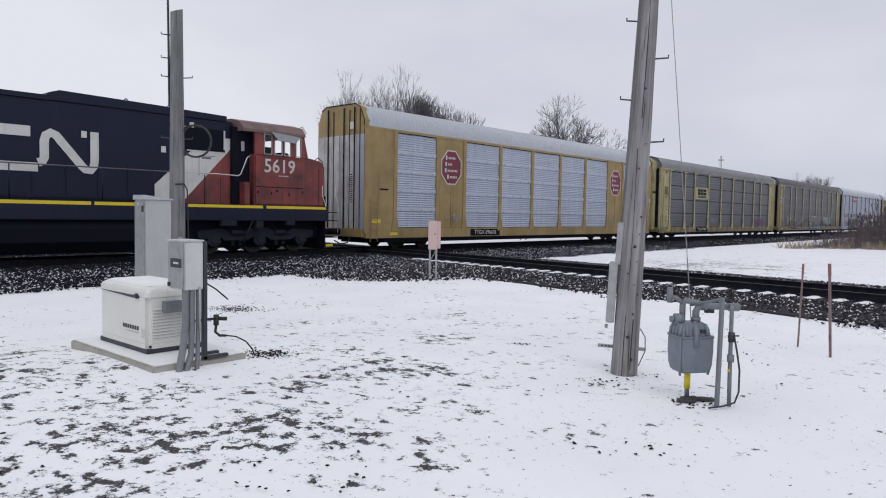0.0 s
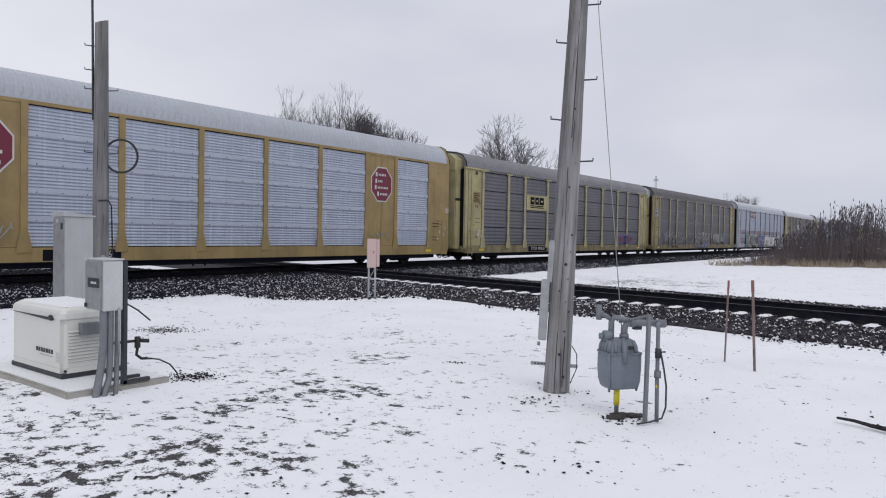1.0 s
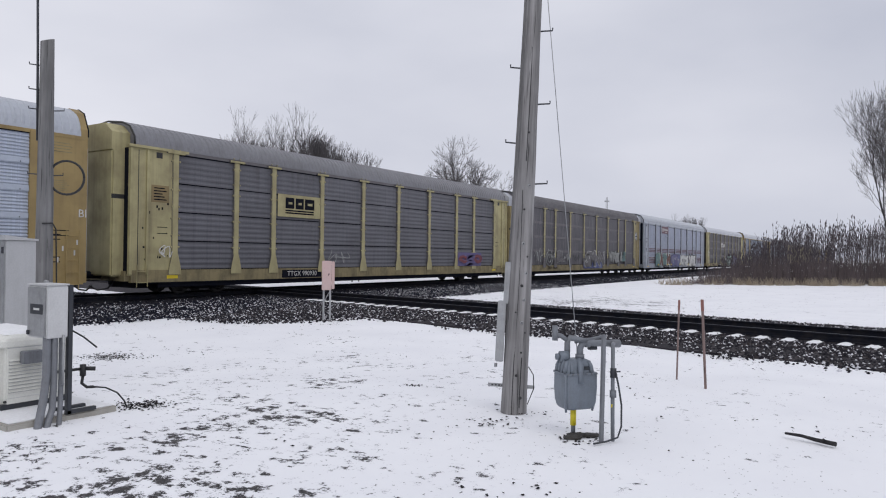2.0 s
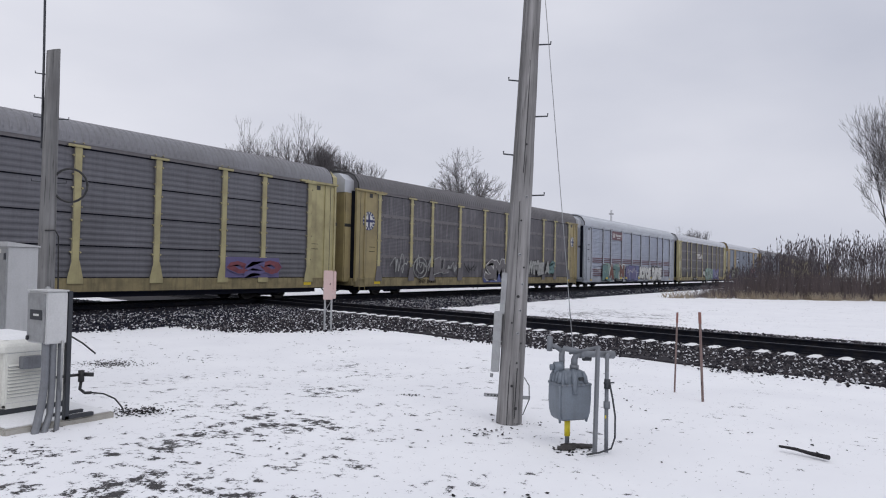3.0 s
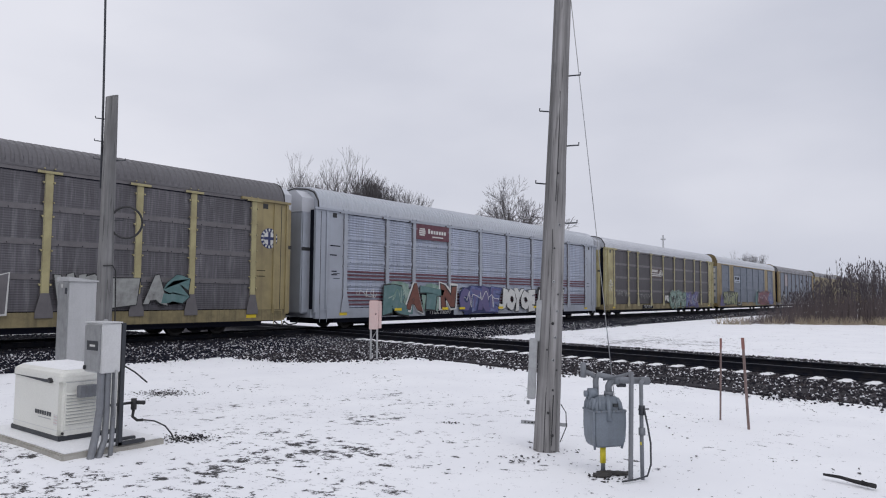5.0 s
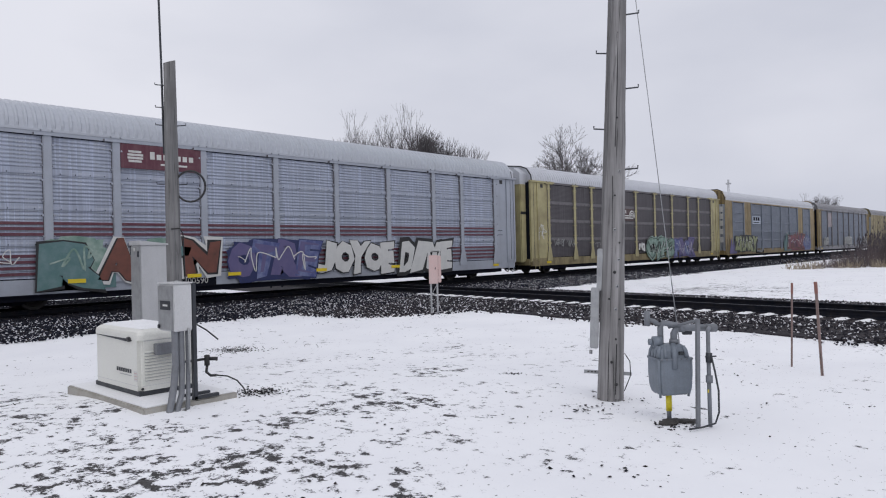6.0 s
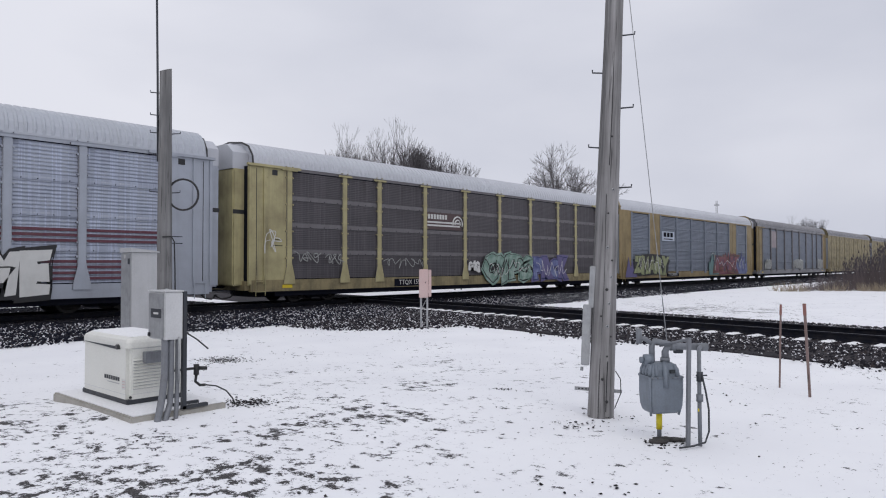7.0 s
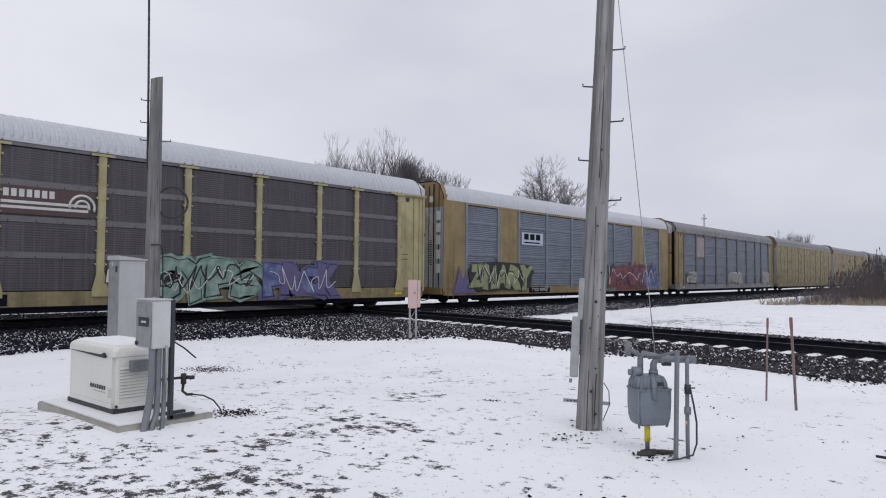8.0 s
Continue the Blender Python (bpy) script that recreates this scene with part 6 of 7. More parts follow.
    flat_panel("emblem_underline", 7.0, 8.6, 3.35, 3.42, M["under"], c, "", -0.02)
    stencil(c, "TTGX 909970", 8.6, 0.70, 0.28)
    bm = bmesh.new()
    sweep(bm, [(0.7, 0.6), (2.5, 0.6), (2.3, 1.1), (2.0, 1.0), (1.8, 1.7), (1.5, 1.2), (1.2, 2.0), (1.0, 1.3)], "y", -0.068, -0.06)
    part("spray_cloud", bm, M["g_violet"], c, "violet spray-painted ground")
    graffiti(c, "ZHARY", 2.0, 7.6, 0.7, 2.15, "g_lime", "g_dark", 0.1, "g_dark")
    spray_scrawl(c, 2.3, 7.2, 0.8, 1.5, "g_dark", 61, 9, 0.03)
    spray_scrawl(c, 2.3, 7.2, 0.8, 1.2, "g_white", 62, 7, 0.02)
    for x0, x1, mt, sd in ((15.9, 18.7, "g_teal", 1), (18.2, 23.1, "g_red", 2), (22.6, 25.4, "g_blue", 3)):
        rng = random.Random(sd)
        n = int((x1 - x0) / 0.32)
        top = [(x0 + (x1 - x0) * (n - q) / n, (1.2 if q % 2 else 1.9) + 0.7 * math.sin(math.pi * q / n) + rng.uniform(-0.2, 0.2)) for q in range(n + 1)]
        bm = bmesh.new()
        sweep(bm, [(x0, 0.6), (x1, 0.6)] + top, "y", -0.062 - 0.001 * sd, -0.056)
        part("spray_cloud", bm, M[mt], c, "jagged spray-painted ground")
    graffiti(c, "PNK", 17.4, 22.8, 0.75, 2.2, "g_red", "g_dark", 0.1, "", "g_rust")
    spray_scrawl(c, 16.2, 25.0, 0.8, 1.5, "g_white", 71, 9, 0.025)
    spray_scrawl(c, 16.2, 25.0, 0.8, 1.6, "navy", 72, 9, 0.04)
    for k, z in enumerate((1.6, 2.3, 3.0, 3.6, 4.2)):
        boxpart("end_scrawl", (-0.045, -0.03, 0.16, 0.44, z, z + 0.45), M["g_white"], c, "sprayed white letter block")
    CARS.append(c)
    # 7: grey with ochre ends
    c = autorack("autorack car with ridged grey screens and ochre ends", "posted", "ochre", "p_blue", "roof_mid", 5, 8, (), None, "roof_white", None, "roof_mid", "strap")
    flat_panel("sign_board", 4.7, 6.4, 3.2, 4.9, M["pink_grey"], c, "faded pinkish panel", -0.01)
    for k, x in enumerate((2.4, 12.6, 14.4, 23.2)):
        graffiti(c, ("SO", "MU", "ND", "KE")[k], x, x + 1.9, 0.95, 2.0, "g_grey", "g_white")
    CARS.append(c)
    # 8 and 9: dull gold
    for k in range(2):
        c = autorack("dull gold autorack car with dusty pale screens", "framed", "sillgrime", "p_brown" if k else "p_light", "roof_mid", 5, 8, (0, 1, 2, 3, 4, 5, 6, 7, 8))
        CARS.append(c)
    for k, (scr, rf) in enumerate((("p_grey", "roof_mid"), ("p_silver", "roof_light"), ("p_brown", "roof_dark"))):
        CARS.append(autorack("autorack car with grey screens far down the train", "posted", "ochre", scr, rf, 4, 9))


build_cars()


def locomotive():
    t = thing("locomotive", "black, white and red freight locomotive with a wide-nose cab", "locomotive", pose(LEAD, SIDE_Y, 0))
    E = -1.52                                   # nose end; the hood runs to -x
    K, R, U = M["loco_black"], M["loco_red"], M["under"]
    boxpart("underframe", (E - 21.5, E - 0.3, 0.05, WIDTH - 0.05, 1.22, 1.79), K, t, "black walkway and frame", 0.02)
    for a, b in ((-21, -18.1), (-18.0, -15.1), (-15.0, -12.25), (-12.15, -9.35), (-9.25, -6.4), (-6.3, -3.35), (-3.2, -0.45)):
        boxpart("reflective_strip", (E + a, E + b, 0.038, 0.048, 1.665, 1.765), M["reflect"], t, "yellow reflective strip")
    tank = bmesh.new()
    sweep(tank, [(0.25, 1.2), (0.12, 0.95), (0.15, 0.55), (0.45, 0.2), (2.65, 0.2), (2.95, 0.55), (2.98, 0.95), (2.85, 1.2)], "x", E - 15.2, E - 7.6)
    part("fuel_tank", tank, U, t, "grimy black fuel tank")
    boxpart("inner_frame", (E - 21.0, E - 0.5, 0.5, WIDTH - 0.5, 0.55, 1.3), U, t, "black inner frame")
    # long hood
    boxpart("hood", (E - 20.5, E - 4.2, 0.62, WIDTH - 0.62, 1.79, 4.74), K, t, "black engine hood", 0.06)
    bm = bmesh.new()
    sweep(bm, [(E - 20.3, 4.70), (E - 10.3, 4.70), (E - 10.3, 4.845), (E - 20.1, 4.80)], "y", 0.56, WIDTH - 0.56)
    part("radiator_housing", bm, K, t, "flared radiator housing")
    bm = bmesh.new()
    sweep(bm, [(E - 10.5, 4.72), (E - 4.5, 4.72), (E - 4.5, 4.90), (E - 7.0, 4.97), (E - 10.0, 5.03), (E - 10.3, 4.93)], "y", 0.58, WIDTH - 0.58)
    part("hood_roof", bm, K, t, "stepped black hood roof")
    for x in (-8.0, -6.55):
        tubepart("lifting_eye", [(E + x - 0.08, 0.7, 4.98), (E + x, 0.7, 5.07), (E + x + 0.08, 0.7, 4.98)], 0.02, K, t, "", 6)
    for x in range(6):
        boxpart("hood_door", (E - 12.6 + x * 0.92, E - 11.75 + x * 0.92, 0.60, 0.618, 1.9, 3.0 if x != 4 else 3.6), K, t, "", 0.004)
    for x, z in ((-9.4, 3.7), (-6.9, 3.45), (-6.6, 4.35), (-5.9, 4.35), (-6.2, 4.2)):
        boxpart("notice", (E + x, E + x + 0.16, 0.596, 0.602, z, z + 0.2), M["white"], t, "small white notice")
    boxpart("dark_recess", (E - 6.5, E - 4.62, 0.590, 0.60, 3.62, 4.38), U, t, "dark grille")
    boxpart("grille_frame", (E - 6.0, E - 4.56, 0.584, 0.594, 3.58, 3.615), M["white"], t)
    boxpart("grille_frame", (E - 4.62, E - 4.56, 0.584, 0.594, 3.705, 4.38), M["white"], t)
    # white band and red flank
    bm = bmesh.new()
    sweep(bm, [(E - 7.75, 1.79), (E - 6.2, 1.79), (E - 4.12, 3.98), (E - 4.12, 4.12), (E - 4.55, 4.12), (E - 4.55, 3.58), (E - 5.85, 3.58)], "y", 0.604, 0.612)
    part("white_band", bm, M["white"], t, "weathered white diagonal band")
    boxpart("panel_outline", (E - 5.55, E - 4.95, 0.600, 0.603, 3.44, 3.455), M["under"], t)
    boxpart("panel_outline", (E - 5.56, E - 5.545, 0.600, 0.603, 2.75, 3.45), M["under"], t)
    boxpart("notice", (E - 5.45, E - 5.1, 0.600, 0.603, 3.34, 3.42), M["strap"], t, "small grey notice")
    bm = bmesh.new()
    sweep(bm, [(E - 6.18, 1.79), (E - 4.1, 1.79), (E - 4.1, 3.98)], "y", 0.600, 0.612)
    part("red_flank", bm, R, t, "grimy red flank")
    for x in (-5.3, -4.75):
        boxpart("panel_outline", (E + x, E + x + 0.015, 0.596, 0.599, 1.7, 2.7), M["under"], t)
    # emblem: broad white strokes
    bm = bmesh.new()
    box(bm, E - 13.2, E - 10.79, 0.592, 0.602, 3.60, 3.90)
    box(bm, E - 13.2, E - 10.6, 0.592, 0.602, 2.60, 2.86)
    part("emblem_stroke", bm, M["white"], t, "broad white emblem stroke")
    bm = bmesh.new()

    def ribbon(pts, w):
        prev = None
        for i, p in enumerate(pts):
            a, b = Vector(pts[max(i - 1, 0)]), Vector(pts[min(i + 1, len(pts) - 1)])
            d = (b - a).normalized()
            nrm = Vector((-d.y, d.x)) * w / 2
            q = [bm.verts.new((E + p[0] + s * nrm.x, 0.594, p[1] + s * nrm.y)) for s in (1, -1)]
            if prev:
                bm.faces.new((prev[0], prev[1], q[1], q[0]))
            prev = q
    line = [(-10.1, 2.57), (-9.95, 2.62), (-9.88, 2.75)] + [(-9.88, 3.3), (-9.82, 3.5), (-9.65, 3.6), (-9.45, 3.52), (-9.3, 3.35)] + [(-8.55, 2.55), (-8.4, 2.42), (-8.2, 2.40), (-8.08, 2.55), (-8.05, 2.75)] + [(-8.05, 3.75)]
    ribbon([(-10.56 + (x + 10.05) * 0.772, 2.60 + (z - 2.26) * 0.866) for x, z in line], 0.25)
    part("emblem_ribbon", bm, M["white"], t, "broad white ribbon emblem")
    # cab: closed lower part and nose, open upper part between pillars
    X0, X1 = E - 3.65, E - 1.32
    bm = bmesh.new()
    sweep(bm, [(X0, 1.79), (E - 0.50, 1.79), (E - 0.45, 1.92), (E - 0.45, 3.3), (E - 0.53, 3.5), (E - 0.75, 3.55), (E - 1.22, 3.58), (E - 1.24, 3.63), (X0, 3.63)], "y", 0.12, WIDTH - 0.12)
    bmesh.ops.bevel(bm, geom=[e for e in bm.edges if abs(e.verts[0].co.y - e.verts[1].co.y) < 0.01 and e.calc_length() > 0.2], offset=0.05, segments=2, affect="EDGES")
    part("cab", bm, R, t, "grimy red cab and wide nose")
    for y0, y1 in ((0.13, 0.22), (WIDTH - 0.22, WIDTH - 0.13)):
        for x0, x1 in ((-3.64, -3.26), (-2.90, -2.82), (-2.45, -2.38), (-2.06, -1.86)):
            boxpart("cab_pillar", (E + x0, E + x1, y0, y1, 3.625, 4.43), R, t, "", 0.01)
        bm = bmesh.new()
        sweep(bm, [(E - 1.58, 3.625), (E - 1.27, 3.625), (E - 1.46, 4.43), (E - 1.60, 4.43)], "y", y0, y1)
        part("front_pillar", bm, R, t, "red front pillar")
        for x0, x1 in ((-3.255, -2.905), (-2.815, -2.455), (-2.375, -2.065), (-1.855, -1.595)):
            if y0 < 1:
                w = bmesh.new()
                for q in ((x0, x1, 3.64, 3.67), (x0, x1, 4.36, 4.39), (x0, x0 + 0.035, 3.67, 4.36), (x1 - 0.035, x1, 3.67, 4.36)):
                    box(w, E + q[0], E + q[1], y0 - 0.008, y0 + 0.02, q[2], q[3])
                part("window_frame", w, M["galv"], t, "grey window frame")
    boxpart("rear_wall", (X0 + 0.01, X0 + 0.08, 0.24, WIDTH - 0.24, 3.635, 4.51), M["under"], t, "dark rear cab wall")
    for y in (0.55, 2.15):
        boxpart("cab_seat", (E - 2.95, E - 2.45, y, y + 0.45, 3.64, 3.96), M["black"], t, "dark seat back", 0.06)
    boxpart("far_wall_header", (E - 3.25, E - 1.6, WIDTH - 0.21, WIDTH - 0.14, 4.12, 4.40), M["under"], t, "dark far cab wall")
    boxpart("far_wall_panel", (E - 2.7, E - 2.3, WIDTH - 0.21, WIDTH - 0.14, 3.64, 4.11), M["under"], t, "dark far cab wall")
    boxpart("far_wall_panel", (E - 3.25, E - 3.0, WIDTH - 0.21, WIDTH - 0.14, 3.64, 4.11), M["under"], t, "dark far cab wall")
    boxpart("control_desk", (E - 2.0, E - 1.6, 0.9, 1.9, 3.64, 3.83), M["black"], t, "dark control desk", 0.03)
    bm = bmesh.new()
    sweep(bm, [(0.10, 4.41), (0.10, 4.51), (0.3, 4.75), (0.9, 4.89), (WIDTH - 0.9, 4.89), (WIDTH - 0.3, 4.75), (WIDTH - 0.10, 4.51), (WIDTH - 0.10, 4.41)], "x", X0 - 0.5, E - 1.42)
    part("cab_roof", bm, M["grimeroof"], t, "dusty cab roof")
    tubepart("roof_rail", [(E - 1.5, 0.4, 4.77), (E - 1.42, 0.3, 4.83), (E - 1.36, 0.14, 4.56)], 0.018, M["galv"], t, "", 6)
    tubepart("nose_rail", [(E - 0.9, 0.2, 3.57), (E - 0.75, 0.2, 3.69), (E - 0.5, 0.2, 3.53)], 0.018, M["under"], t, "", 6)
    # solid block whose black stands in for shade between cab and hood
    boxpart("cab_rear_shade", (E - 4.35, X0 - 0.01, 0.45, WIDTH - 0.45, 1.79, 4.56), M["under"], t, "solid black block for the shaded gap behind the cab")
    boxpart("gap_lamp", (E - 4.02, E - 3.88, 0.42, 0.445, 3.71, 4.06), M["galv"], t, "small grey panel in the gap", 0.01)
    bm = bmesh.new()
    sweep(bm, [(E - 3.02, 4.47), (E - 1.72, 4.37), (E - 1.94, 4.13), (E - 2.72, 4.17)], "y", 0.0, 0.03)
    part("sun_visor", bm, M["galv"], t, "light grey sun visor")
    lettering("cab_number", "5619", 0.70, M["white"], t, pose(E - 2.57, 0.112, 3.21), 0.008, 1.0)
    for k in range(5):
        boxpart("small_stencil", (E - 2.62 + k * 0.09, E - 2.56 + k * 0.09, 0.112, 0.119, 2.86, 2.90), M["white"], t)
    boxpart("panel_seam", (X0 + 0.03, E - 1.5, 0.113, 0.119, 2.44, 2.465), M["under"], t)
    boxpart("window_sill", (E - 3.3, E - 1.5, 0.09, 0.119, 3.55, 3.59), R, t, "red window ledge")
    for x, z in ((-3.52, 2.26), (-2.95, 2.22), (-2.69, 2.32), (-2.16, 2.2), (-1.54, 2.3)):
        boxpart("panel_latch", (E + x - 0.025, E + x + 0.025, 0.105, 0.119, z - 0.04, z + 0.04), M["under"], t)
    boxpart("nose_seam", (E - 0.78, E - 0.765, 0.112, 0.119, 1.7, 3.25), M["under"], t)
    boxpart("nose_seam", (E - 1.52, E - 1.505, 0.112, 0.119, 1.7, 3.51), M["grimeroof"], t)
    for k in range(9):
        x = -3.4 + 0.31 * k
        boxpart("grime_run", (E + x, E + x + 0.035, 0.1165, 0.1195, 2.0 + 0.13 * (k % 3), 2.43 - 0.05 * (k % 2)), M["red_grime"], t)
    # handrails and steps
    for pts in ([(-6.4, 0.08, 2.82), (-5.3, 0.08, 2.82), (-4.35, 0.08, 2.80), (-4.25, 0.08, 2.86), (-3.98, 0.08, 3.48), (-3.88, 0.08, 3.52)], [(-20.5, 0.08, 2.76), (-6.4, 0.08, 2.80)]):
        tubepart("handrail", [(E + x, y, z) for x, y, z in pts], 0.02, M["white"] if pts[0][0] > -9 else M["strap"], t, "steel handrail", 6)
    for x in (-19, -16.5, -14, -11.5, -9, -7.4, -5.64):
        tubepart("stanchion", [(E + x, 0.08, 1.78), (E + x, 0.08, 2.77)], 0.018, K, t, "", 6)
    boxpart("step_box", (E - 4.1, E - 3.88, 0.08, 0.4, 1.79, 2.60), R, t, "red step box", 0.01)
    for x in (-0.42, 0.25):
        tubepart("end_handrail", [(E + x, 0.15, 0.75), (E + x, 0.12, 1.9), (E + x - 0.15, 0.12, 2.2), (E + x - 0.15, 0.12, 2.6)], 0.022, M["white"], t, "white end handrail", 6)
    for k in range(5):
        boxpart("step_tread", (E - 0.40, E + 0.2, 0.1, 0.6, 0.22 + k * 0.33, 0.25 + k * 0.33), U, t, "end step")
    boxpart("step_edge", (E - 0.40, E - 0.05, 0.088, 0.098, 0.20, 0.30), M["reflect"], t, "yellow step edge")
    boxpart("step_back", (E - 0.42, E + 0.0, 0.62, 0.66, 0.22, 2.2), U, t, "black step back plate")
    boxpart("step_side", (E - 0.46, E - 0.42, 0.1, 0.6, 0.22, 1.62), U, t, "black step side plate")
    boxpart("pilot", (E - 0.35, E + 0.0, 0.67, WIDTH - 0.3, 0.10, 1.62), U, t, "black pilot plate", 0.02)
    tubepart("coupler", [(E - 0.2, WIDTH / 2, 0.75), (E + 1.0, WIDTH / 2, 0.75)], 0.13, U, t, "rusty coupler")
    for x in (-3.26, -18.4):
        tr = part("truck", shared(("loco_truck",), loco_truck_mesh), None, t, "black three-axle truck frame")
        tr.location = (E + x, WIDTH / 2, 0)
        for a in (-1.85, 0.0, 1.85):
            w = part("wheelset", shared(("wheel", 0.53), lambda: wheelset_mesh(0.53)), None, tr, "steel wheels on an axle")
            w.location = (a, 0, 0.55)
            WHEELS.append((w, a, 0.53))
            for y in (-1.14, 1.14):
                part("axle_box", shared(("axle_box",), axle_box_mesh), None, tr, "dark axle box").location = (a, y, 0.55)
        for a in (-0.92, 0.92):
            for y in (-1.16, 1.16):
                part("brake_cylinder", shared(("brake",), brake_mesh), None, tr, "grimy brake cylinder").location = (a, y, 0.78)
            for dx in (-0.16, 0.16):
                for y in (-1.08, 1.08):
                    part("spring", shared(("spring",), spring_mesh), None, tr, "coil spring").location = (a + dx, y, 0.30)
        boxpart("traction_motor", (E + x - 2.3, E + x + 2.3, 0.75, WIDTH - 0.75, 0.22, 0.7), U, t, "dark traction motors", 0.05)
    for x0, x1, z in ((-5.0, -4.4, 1.28), (-3.6, -3.3, 1.20), (-2.3, -1.9, 1.3)):
        boxpart("frame_bracket", (E + x0, E + x1, 0.06, 0.3, z - 0.25, z), M["truck_grey"], t, "", 0.02)
    tubepart("sand_pipe", [(E - 3.7, 0.1, 1.3), (E - 3.9, 0.1, 0.9), (E - 4.1, 0.15, 0.4)], 0.03, M["truck_grey"], t, "sanding pipe", 6)
    return t


LOCO = locomotive()


# ---- bare trees, brush and distance ----
def grow(limbs, twigs, rng, p, d, r, length, depth, fork, up):
    """A limb of three lengths that forks at its end and sends off side shoots; thin ends go to the crown mesh."""
    pts, dd = [p], d.copy()
    for k in range(3):
        dd = (dd + Vector((rng.uniform(-1, 1), rng.uniform(-1, 1), rng.uniform(-0.6, 0.6))) * 0.09 + Vector((0, 0, up * 0.3))).normalized()
        pts.append(pts[-1] + dd * length / 3)
    r = max(r, 0.0105)
    tube(limbs if depth > 3 else twigs, pts, r, 6 if depth > 3 else 3, max(0.0085, r * 0.7), cap=False)
    if depth == 0:
        return
    side = dd.orthogonal().normalized()
    turn = rng.uniform(0, 6.283)
    for k in range(2):
        q = Matrix.Rotation(turn + k * math.pi + rng.uniform(-0.5, 0.5), 3, dd) @ side
        nd = (dd + q * fork * rng.uniform(0.55, 1.25) + Vector((0, 0, up))).normalized()
        grow(limbs, twigs, rng, pts[-1], nd, r * rng.uniform(0.58, 0.74), length * rng.uniform(0.70, 0.9), depth - 1, fork, up)
    for k in range(2 if depth in (2, 3, 4) else 1):
        q = Matrix.Rotation(rng.uniform(0, 6.283), 3, dd) @ side
        nd = (dd + q * fork * rng.uniform(1.2, 2.0) + Vector((0, 0, up))).normalized()
        at = rng.choice((1, 2))
        grow(limbs, twigs, rng, pts[at].lerp(pts[at + 1], rng.random()), nd, r * 0.42, length * rng.uniform(0.5, 0.75), max(0, depth - 2), fork, up)


def bare_tree(label, seed, height, width, m, depth=7, fork=0.36, up=0.10, trunk=0.24, group=""):
    rng = random.Random(seed)
    t = thing("bare_tree", label, "tree", m, group)
    limbs, twigs = bmesh.new(), bmesh.new()
    grow(limbs, twigs, rng, Vector((0, 0, 0)), Vector((rng.uniform(-0.06, 0.06), rng.uniform(-0.06, 0.06), 1)).normalized(), height * 0.0125, height * trunk, depth, fork, up)
    zs = sorted(v.co.z for v in twigs.verts)
    k = height / zs[int(len(zs) * 0.975)]
    spans = []
    for axis in (0, 1):
        xs = sorted(v.co[axis] for v in twigs.verts)
        spans.append(xs[int(len(xs) * 0.98)] - xs[int(len(xs) * 0.02)])
    w = width / max(spans)
    for v in list(limbs.verts) + list(twigs.verts):
        v.co = Vector((v.co.x * w, v.co.y * w, v.co.z * k))
    part("trunk", limbs, M["bark"], t, "dark bare trunk and limbs")
    part("crown", twigs, M["twig"], t, "leafless fine twigs")
    return t


def trees():
    G = "bare trees behind the tracks"
    up_label = "tall leafless tree with upright twiggy crown"

    def spot(dx, dy, dist, rz=0, z=-0.5):
        return pose(dx * dist, dy * dist, z, 0, 0, rz)
    a = bare_tree(up_label, 11, 16.5, 8.0, spot(0.690, 0.724, 80), 8, 0.36, 0.09, 0.20, G)
    b = bare_tree("leafless tree with slender upright limbs", 23, 15.3, 6.0, spot(0.722, 0.692, 80), 8, 0.26, 0.12, 0.22, G)
    for src, dx, dy, dist, k, rz in ((a, 0.668, 0.744, 82, 0.97, 130), (a, 0.706, 0.708, 84, 0.96, 250), (b, 0.648, 0.762, 81, 0.92, 60), (b, 0.738, 0.675, 82, 0.97, 170), (b, 0.754, 0.657, 80, 0.87, 290), (b, 0.659, 0.752, 84, 0.98, 330), (b, 0.730, 0.683, 85, 1.0, 20), (b, 0.746, 0.666, 84, 0.92, 110), (a, 0.680, 0.733, 86, 1.0, 40)):
        c = copy_thing(src, spot(dx, dy, dist, rz))
        c.scale = (k, k, k)
    c = bare_tree("broad leafless tree with spreading limbs", 8, 13.6, 14.0, spot(0.858, 0.514, 78, 20), 9, 0.47, 0.03, 0.17, G)
    for src, dx, dy, k, rz in ((b, 0.974, 0.227, 0.62, 80), (c, 0.971, 0.239, 0.66, 140), (a, 0.968, 0.251, 0.56, 30)):
        d = copy_thing(src, spot(dx, dy, 140, rz))
        d.scale = (k, k, k)
    e = bare_tree("large leafless tree rising behind the brush", 31, 14.6, 4.8, spot(0.9995, 0.006, 66, 0, -0.4), 9, 0.38, 0.09, 0.22, G)
    f = copy_thing(e, spot(0.9998, -0.036, 66, 140, -0.4))
    f.scale = (1.1, 1.1, 1.25)
    g = copy_thing(e, spot(0.9998, -0.018, 72, 230, -0.4))
    g.scale = (1.0, 1.0, 1.12)


trees()


def radio_mast():
    t = thing("radio_mast", "thin pale lattice mast on the horizon", "mast", pose(0.941 * 300, 0.339 * 300, -1))
    bm = bmesh.new()
    for k in range(3):
        a = 2.094 * k
        tube(bm, [(0.5 * math.cos(a), 0.5 * math.sin(a), 0), (0.3 * math.cos(a), 0.3 * math.sin(a), 28)], 0.11, 4)
    part("lattice", bm, M["galv"], t)
    boxpart("antenna", (-0.8, 0.8, -0.8, 0.8, 26, 26.5), M["galv"], t)


radio_mast()


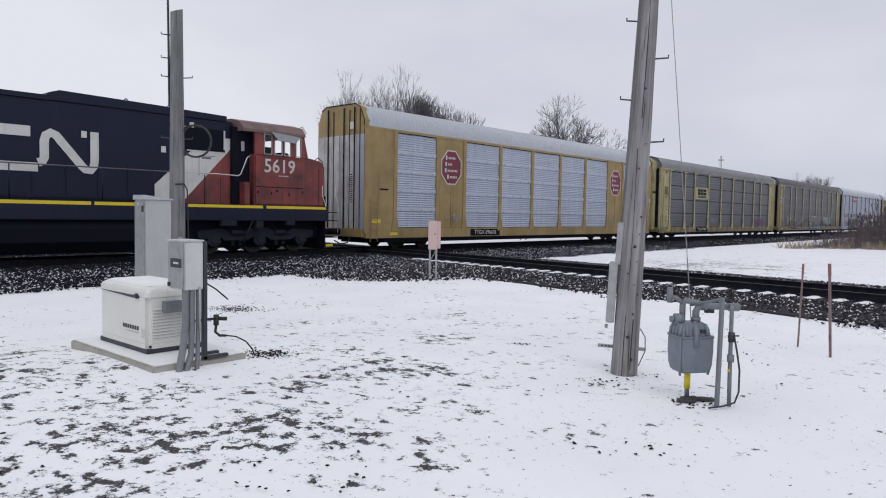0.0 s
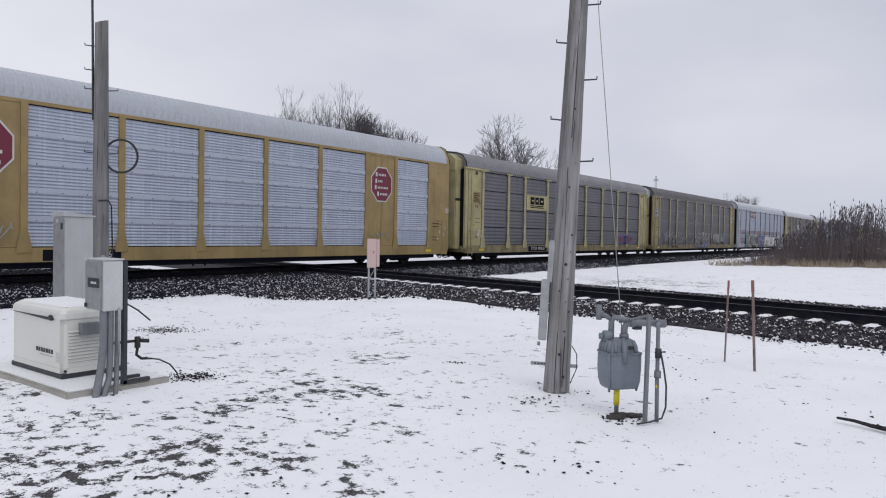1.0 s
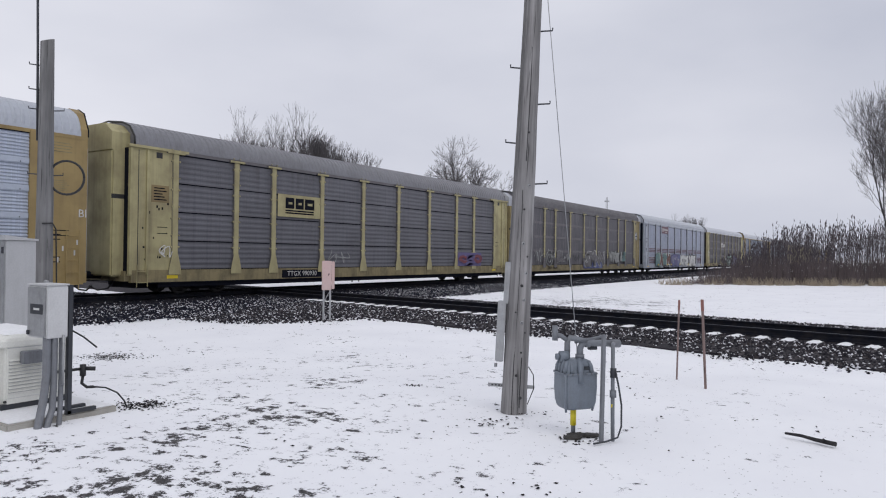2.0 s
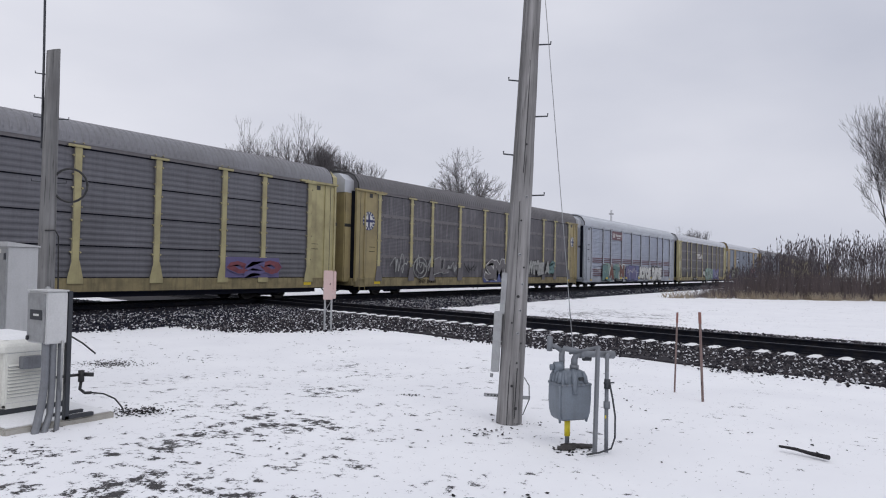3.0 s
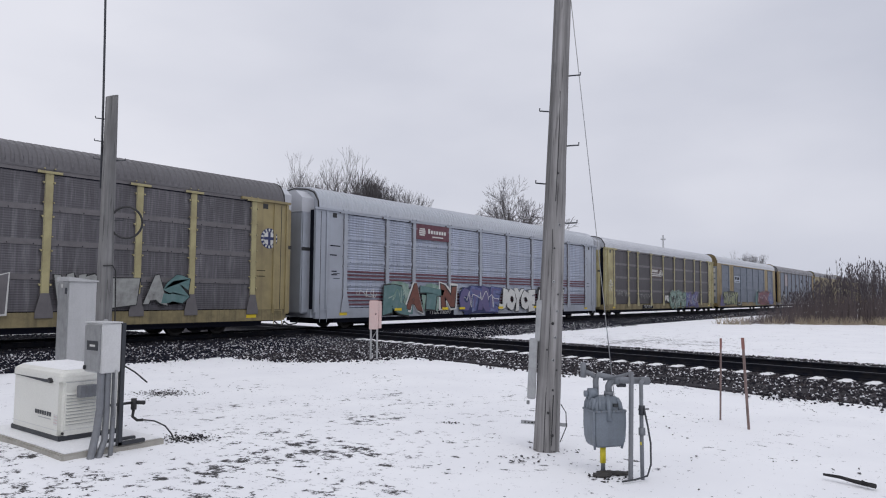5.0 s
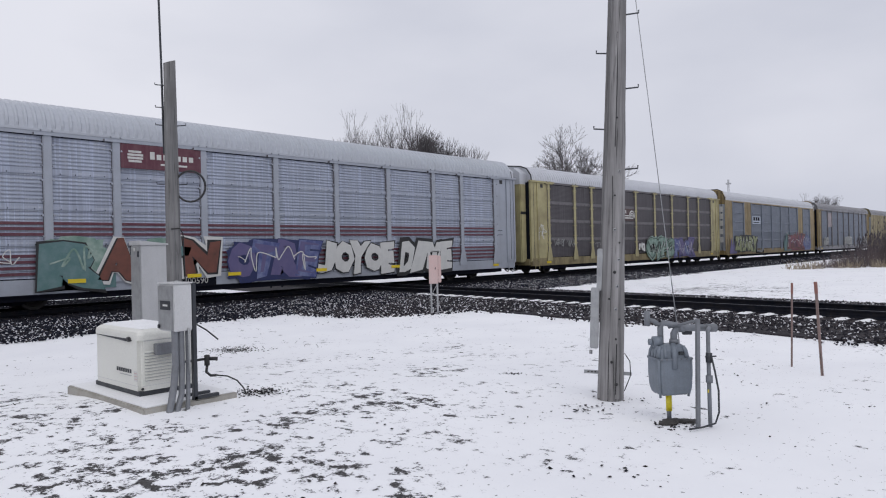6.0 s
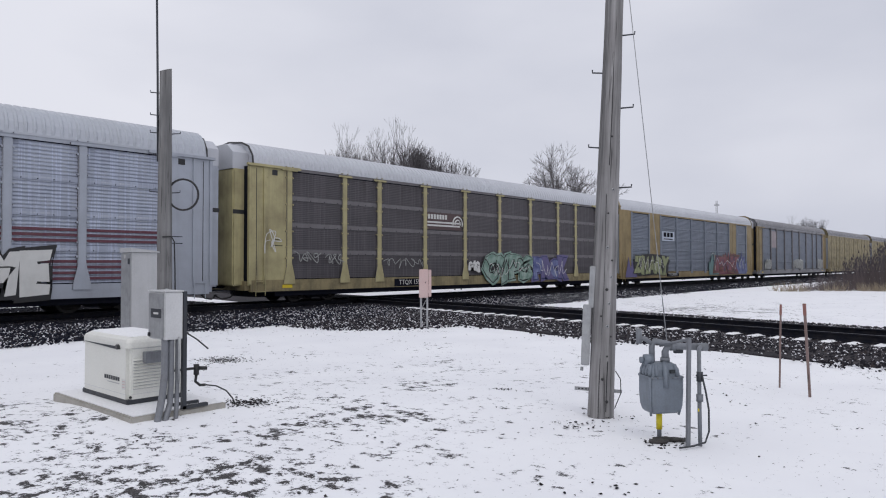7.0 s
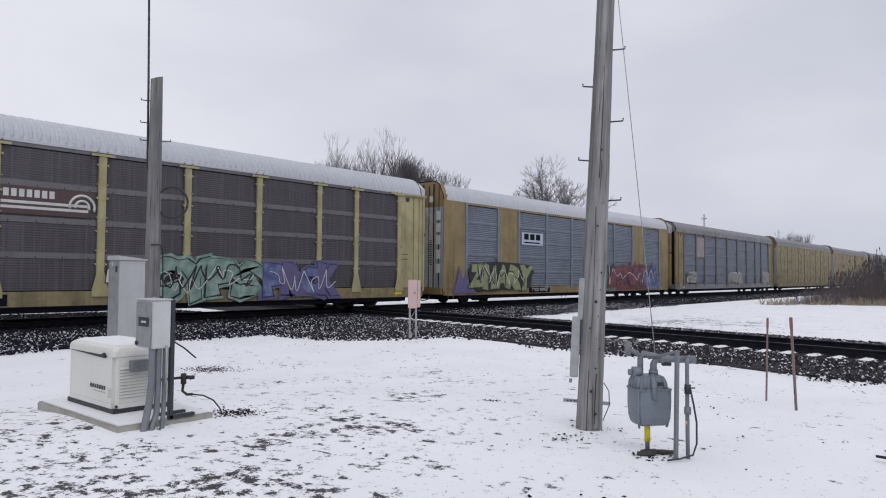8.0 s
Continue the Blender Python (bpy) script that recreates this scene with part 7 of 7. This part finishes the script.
def brush_belt():
    """Sumac and weeds beyond the snow patch, between the main line and the crossing track."""
    rng = random.Random(77)
    stems, heads, low, tufts = bmesh.new(), bmesh.new(), bmesh.new(), bmesh.new()

    def place(back):
        # the front edge runs slantwise away from the main line
        v = rng.random() ** 0.9
        y = 13.3 - 28 * v
        x = 46.6 + 0.85 * (12.8 - y) + 0.8 * noise.noise((y * 0.4, 0, 0))
        return x + back, y
    for k in range(1500):
        back = rng.uniform(0.6, 15)
        x, y = place(back)
        if y > 11.8 and rng.random() < 0.8:
            continue
        tall = min(1, max(0, (12.0 - y) / 4.5)) * min(1, 0.45 + back / 5)
        h = 0.6 + (3.3 + 0.12 * max(0, 8 - y)) * tall * rng.uniform(0.7, 1.15)
        lean = Vector((rng.uniform(-0.15, 0.15), rng.uniform(-0.15, 0.15), 1))
        p = Vector((x, y, -0.3))
        top = p + lean * h
        tube(stems, [p, p.lerp(top, 0.55) + Vector((rng.uniform(-0.2, 0.2), rng.uniform(-0.2, 0.2), 0)), top], 0.016, 3, 0.009, False)
        for b in range(rng.randint(3, 7)):
            q = p.lerp(top, rng.uniform(0.45, 0.95))
            e = q + Vector((rng.uniform(-0.5, 0.5), rng.uniform(-0.5, 0.5), rng.uniform(0.3, 0.8))) * (0.4 + 0.4 * tall)
            tube(stems, [q, e], 0.009, 3, 0.006, False)
            if rng.random() < 0.55 and tall > 0.4:
                tube(heads, [e, e + Vector((rng.uniform(-0.05, 0.05), rng.uniform(-0.05, 0.05), 0.19))], 0.045, 4, 0.015)
        if rng.random() < 0.3 and tall > 0.4:
            tube(heads, [top, top + Vector((0, 0, 0.22))], 0.05, 4, 0.012)
    for k in range(17000):
        x, y = place(rng.uniform(0.3, 13))
        if y > 12.4:
            continue
        p = Vector((x, y, -0.3))
        h = rng.uniform(0.5, 2.0) * (0.2 + 0.9 * min(1, max(0, (12.2 - y) / 4)))
        tube(low, [p, p + Vector((rng.uniform(-0.3, 0.3), rng.uniform(-0.3, 0.3), h))], 0.012, 3, 0.005, False)
    for k in range(420):
        x, y = place(rng.uniform(-0.6, 0.9))
        if noise.noise((x * 0.7, y * 0.7, 4)) < -0.1:
            continue
        for b in range(9):
            p = Vector((x + rng.uniform(-0.2, 0.2), y + rng.uniform(-0.25, 0.25), -0.25))
            tube(tufts, [p, p + Vector((rng.uniform(-0.25, 0.25), rng.uniform(-0.35, 0.35), rng.uniform(0.2, 0.65)))], 0.018, 3, 0.004, False)
    for nm, bm, mat, lab, cat in (("brush_stems", stems, "brush_red", "tall leafless sumac and weed stems behind the snow", "brush"),
                                  ("seed_heads", heads, "brush_red", "dark dry seed heads on the brush", "brush"),
                                  ("low_weeds", low, "brush", "dense brown dead weeds under the brush", "weeds"),
                                  ("grass_tufts", tufts, "grass", "tan dead grass tufts along the snow edge", "grass")):
        tagged(part(nm, bm, M[mat]), lab, cat, kind="stuff")


brush_belt()


# ---- sleepers of the crossing track, with snow on their near ends ----
def sleepers():
    bm = bmesh.new()
    box(bm, -1.3, 1.3, -0.115, 0.115, -0.33, -0.151, 0.008)
    tie = mesh_of("tie", bm, M["tie"])
    caps = []
    for s in range(4):
        rng = random.Random(s)
        bm = bmesh.new()
        bmesh.ops.create_grid(bm, x_segments=5, y_segments=4, size=0.5)
        for v in bm.verts:
            u, w = v.co.x, v.co.y
            z = 0.03 * max(0, 1 - (2 * u) ** 4) * max(0, 1 - (2 * w) ** 4) * rng.uniform(0.7, 1.3)
            v.co = Vector((-1.1 + u * 0.5, w * 0.25, -0.152 + z))
        caps.append(mesh_of("snow_cap", bm, M["snow_cap"], True))
    rng = random.Random(6)
    for k in range(110):
        y = -22 + 0.53 * k
        o = part("tie", tie, None, cross_track)
        o.matrix_basis = pose(rng.uniform(-0.05, 0.05), y, rng.uniform(-0.004, 0.004), 0, 0, rng.uniform(-1.2, 1.2))
        if y < 16:
            c = part("snow_cap", caps[k % 4], None, o)
            c["label"] = "snow on the sleeper end"
    bm = bmesh.new()
    box(bm, -0.115, 0.115, TRACK_Y - 1.3, TRACK_Y + 1.3, -0.33, -0.151, 0.008)
    tie2 = mesh_of("tie", bm, M["tie"])
    for k in range(150):
        o = part("tie", tie2, None, main_track)
        o.matrix_basis = pose(-14 + 0.53 * k, rng.uniform(-0.05, 0.05), rng.uniform(-0.004, 0.004))


sleepers()


# ---- what moves ----
def motions():
    for k, c in enumerate(CARS):
        x = LEAD + k * PITCH
        walk(c, [(0.0, pose(x, SIDE_Y, 0)), (4.0, pose(x - SPEED * 4, SIDE_Y, 0)), (8.0, pose(x - SPEED * 8, SIDE_Y, 0))])
    walk(LOCO, [(0.0, pose(LEAD, SIDE_Y, 0)), (4.0, pose(LEAD - SPEED * 4, SIDE_Y, 0)), (8.0, pose(LEAD - SPEED * 8, SIDE_Y, 0))])
    for w, a, r in WHEELS:
        z = w.location.z
        walk(w, [(k / 30, pose(a, 0, z, 0, -math.degrees(SPEED * k / 30 / r), 0)) for k in range(241)])


motions()
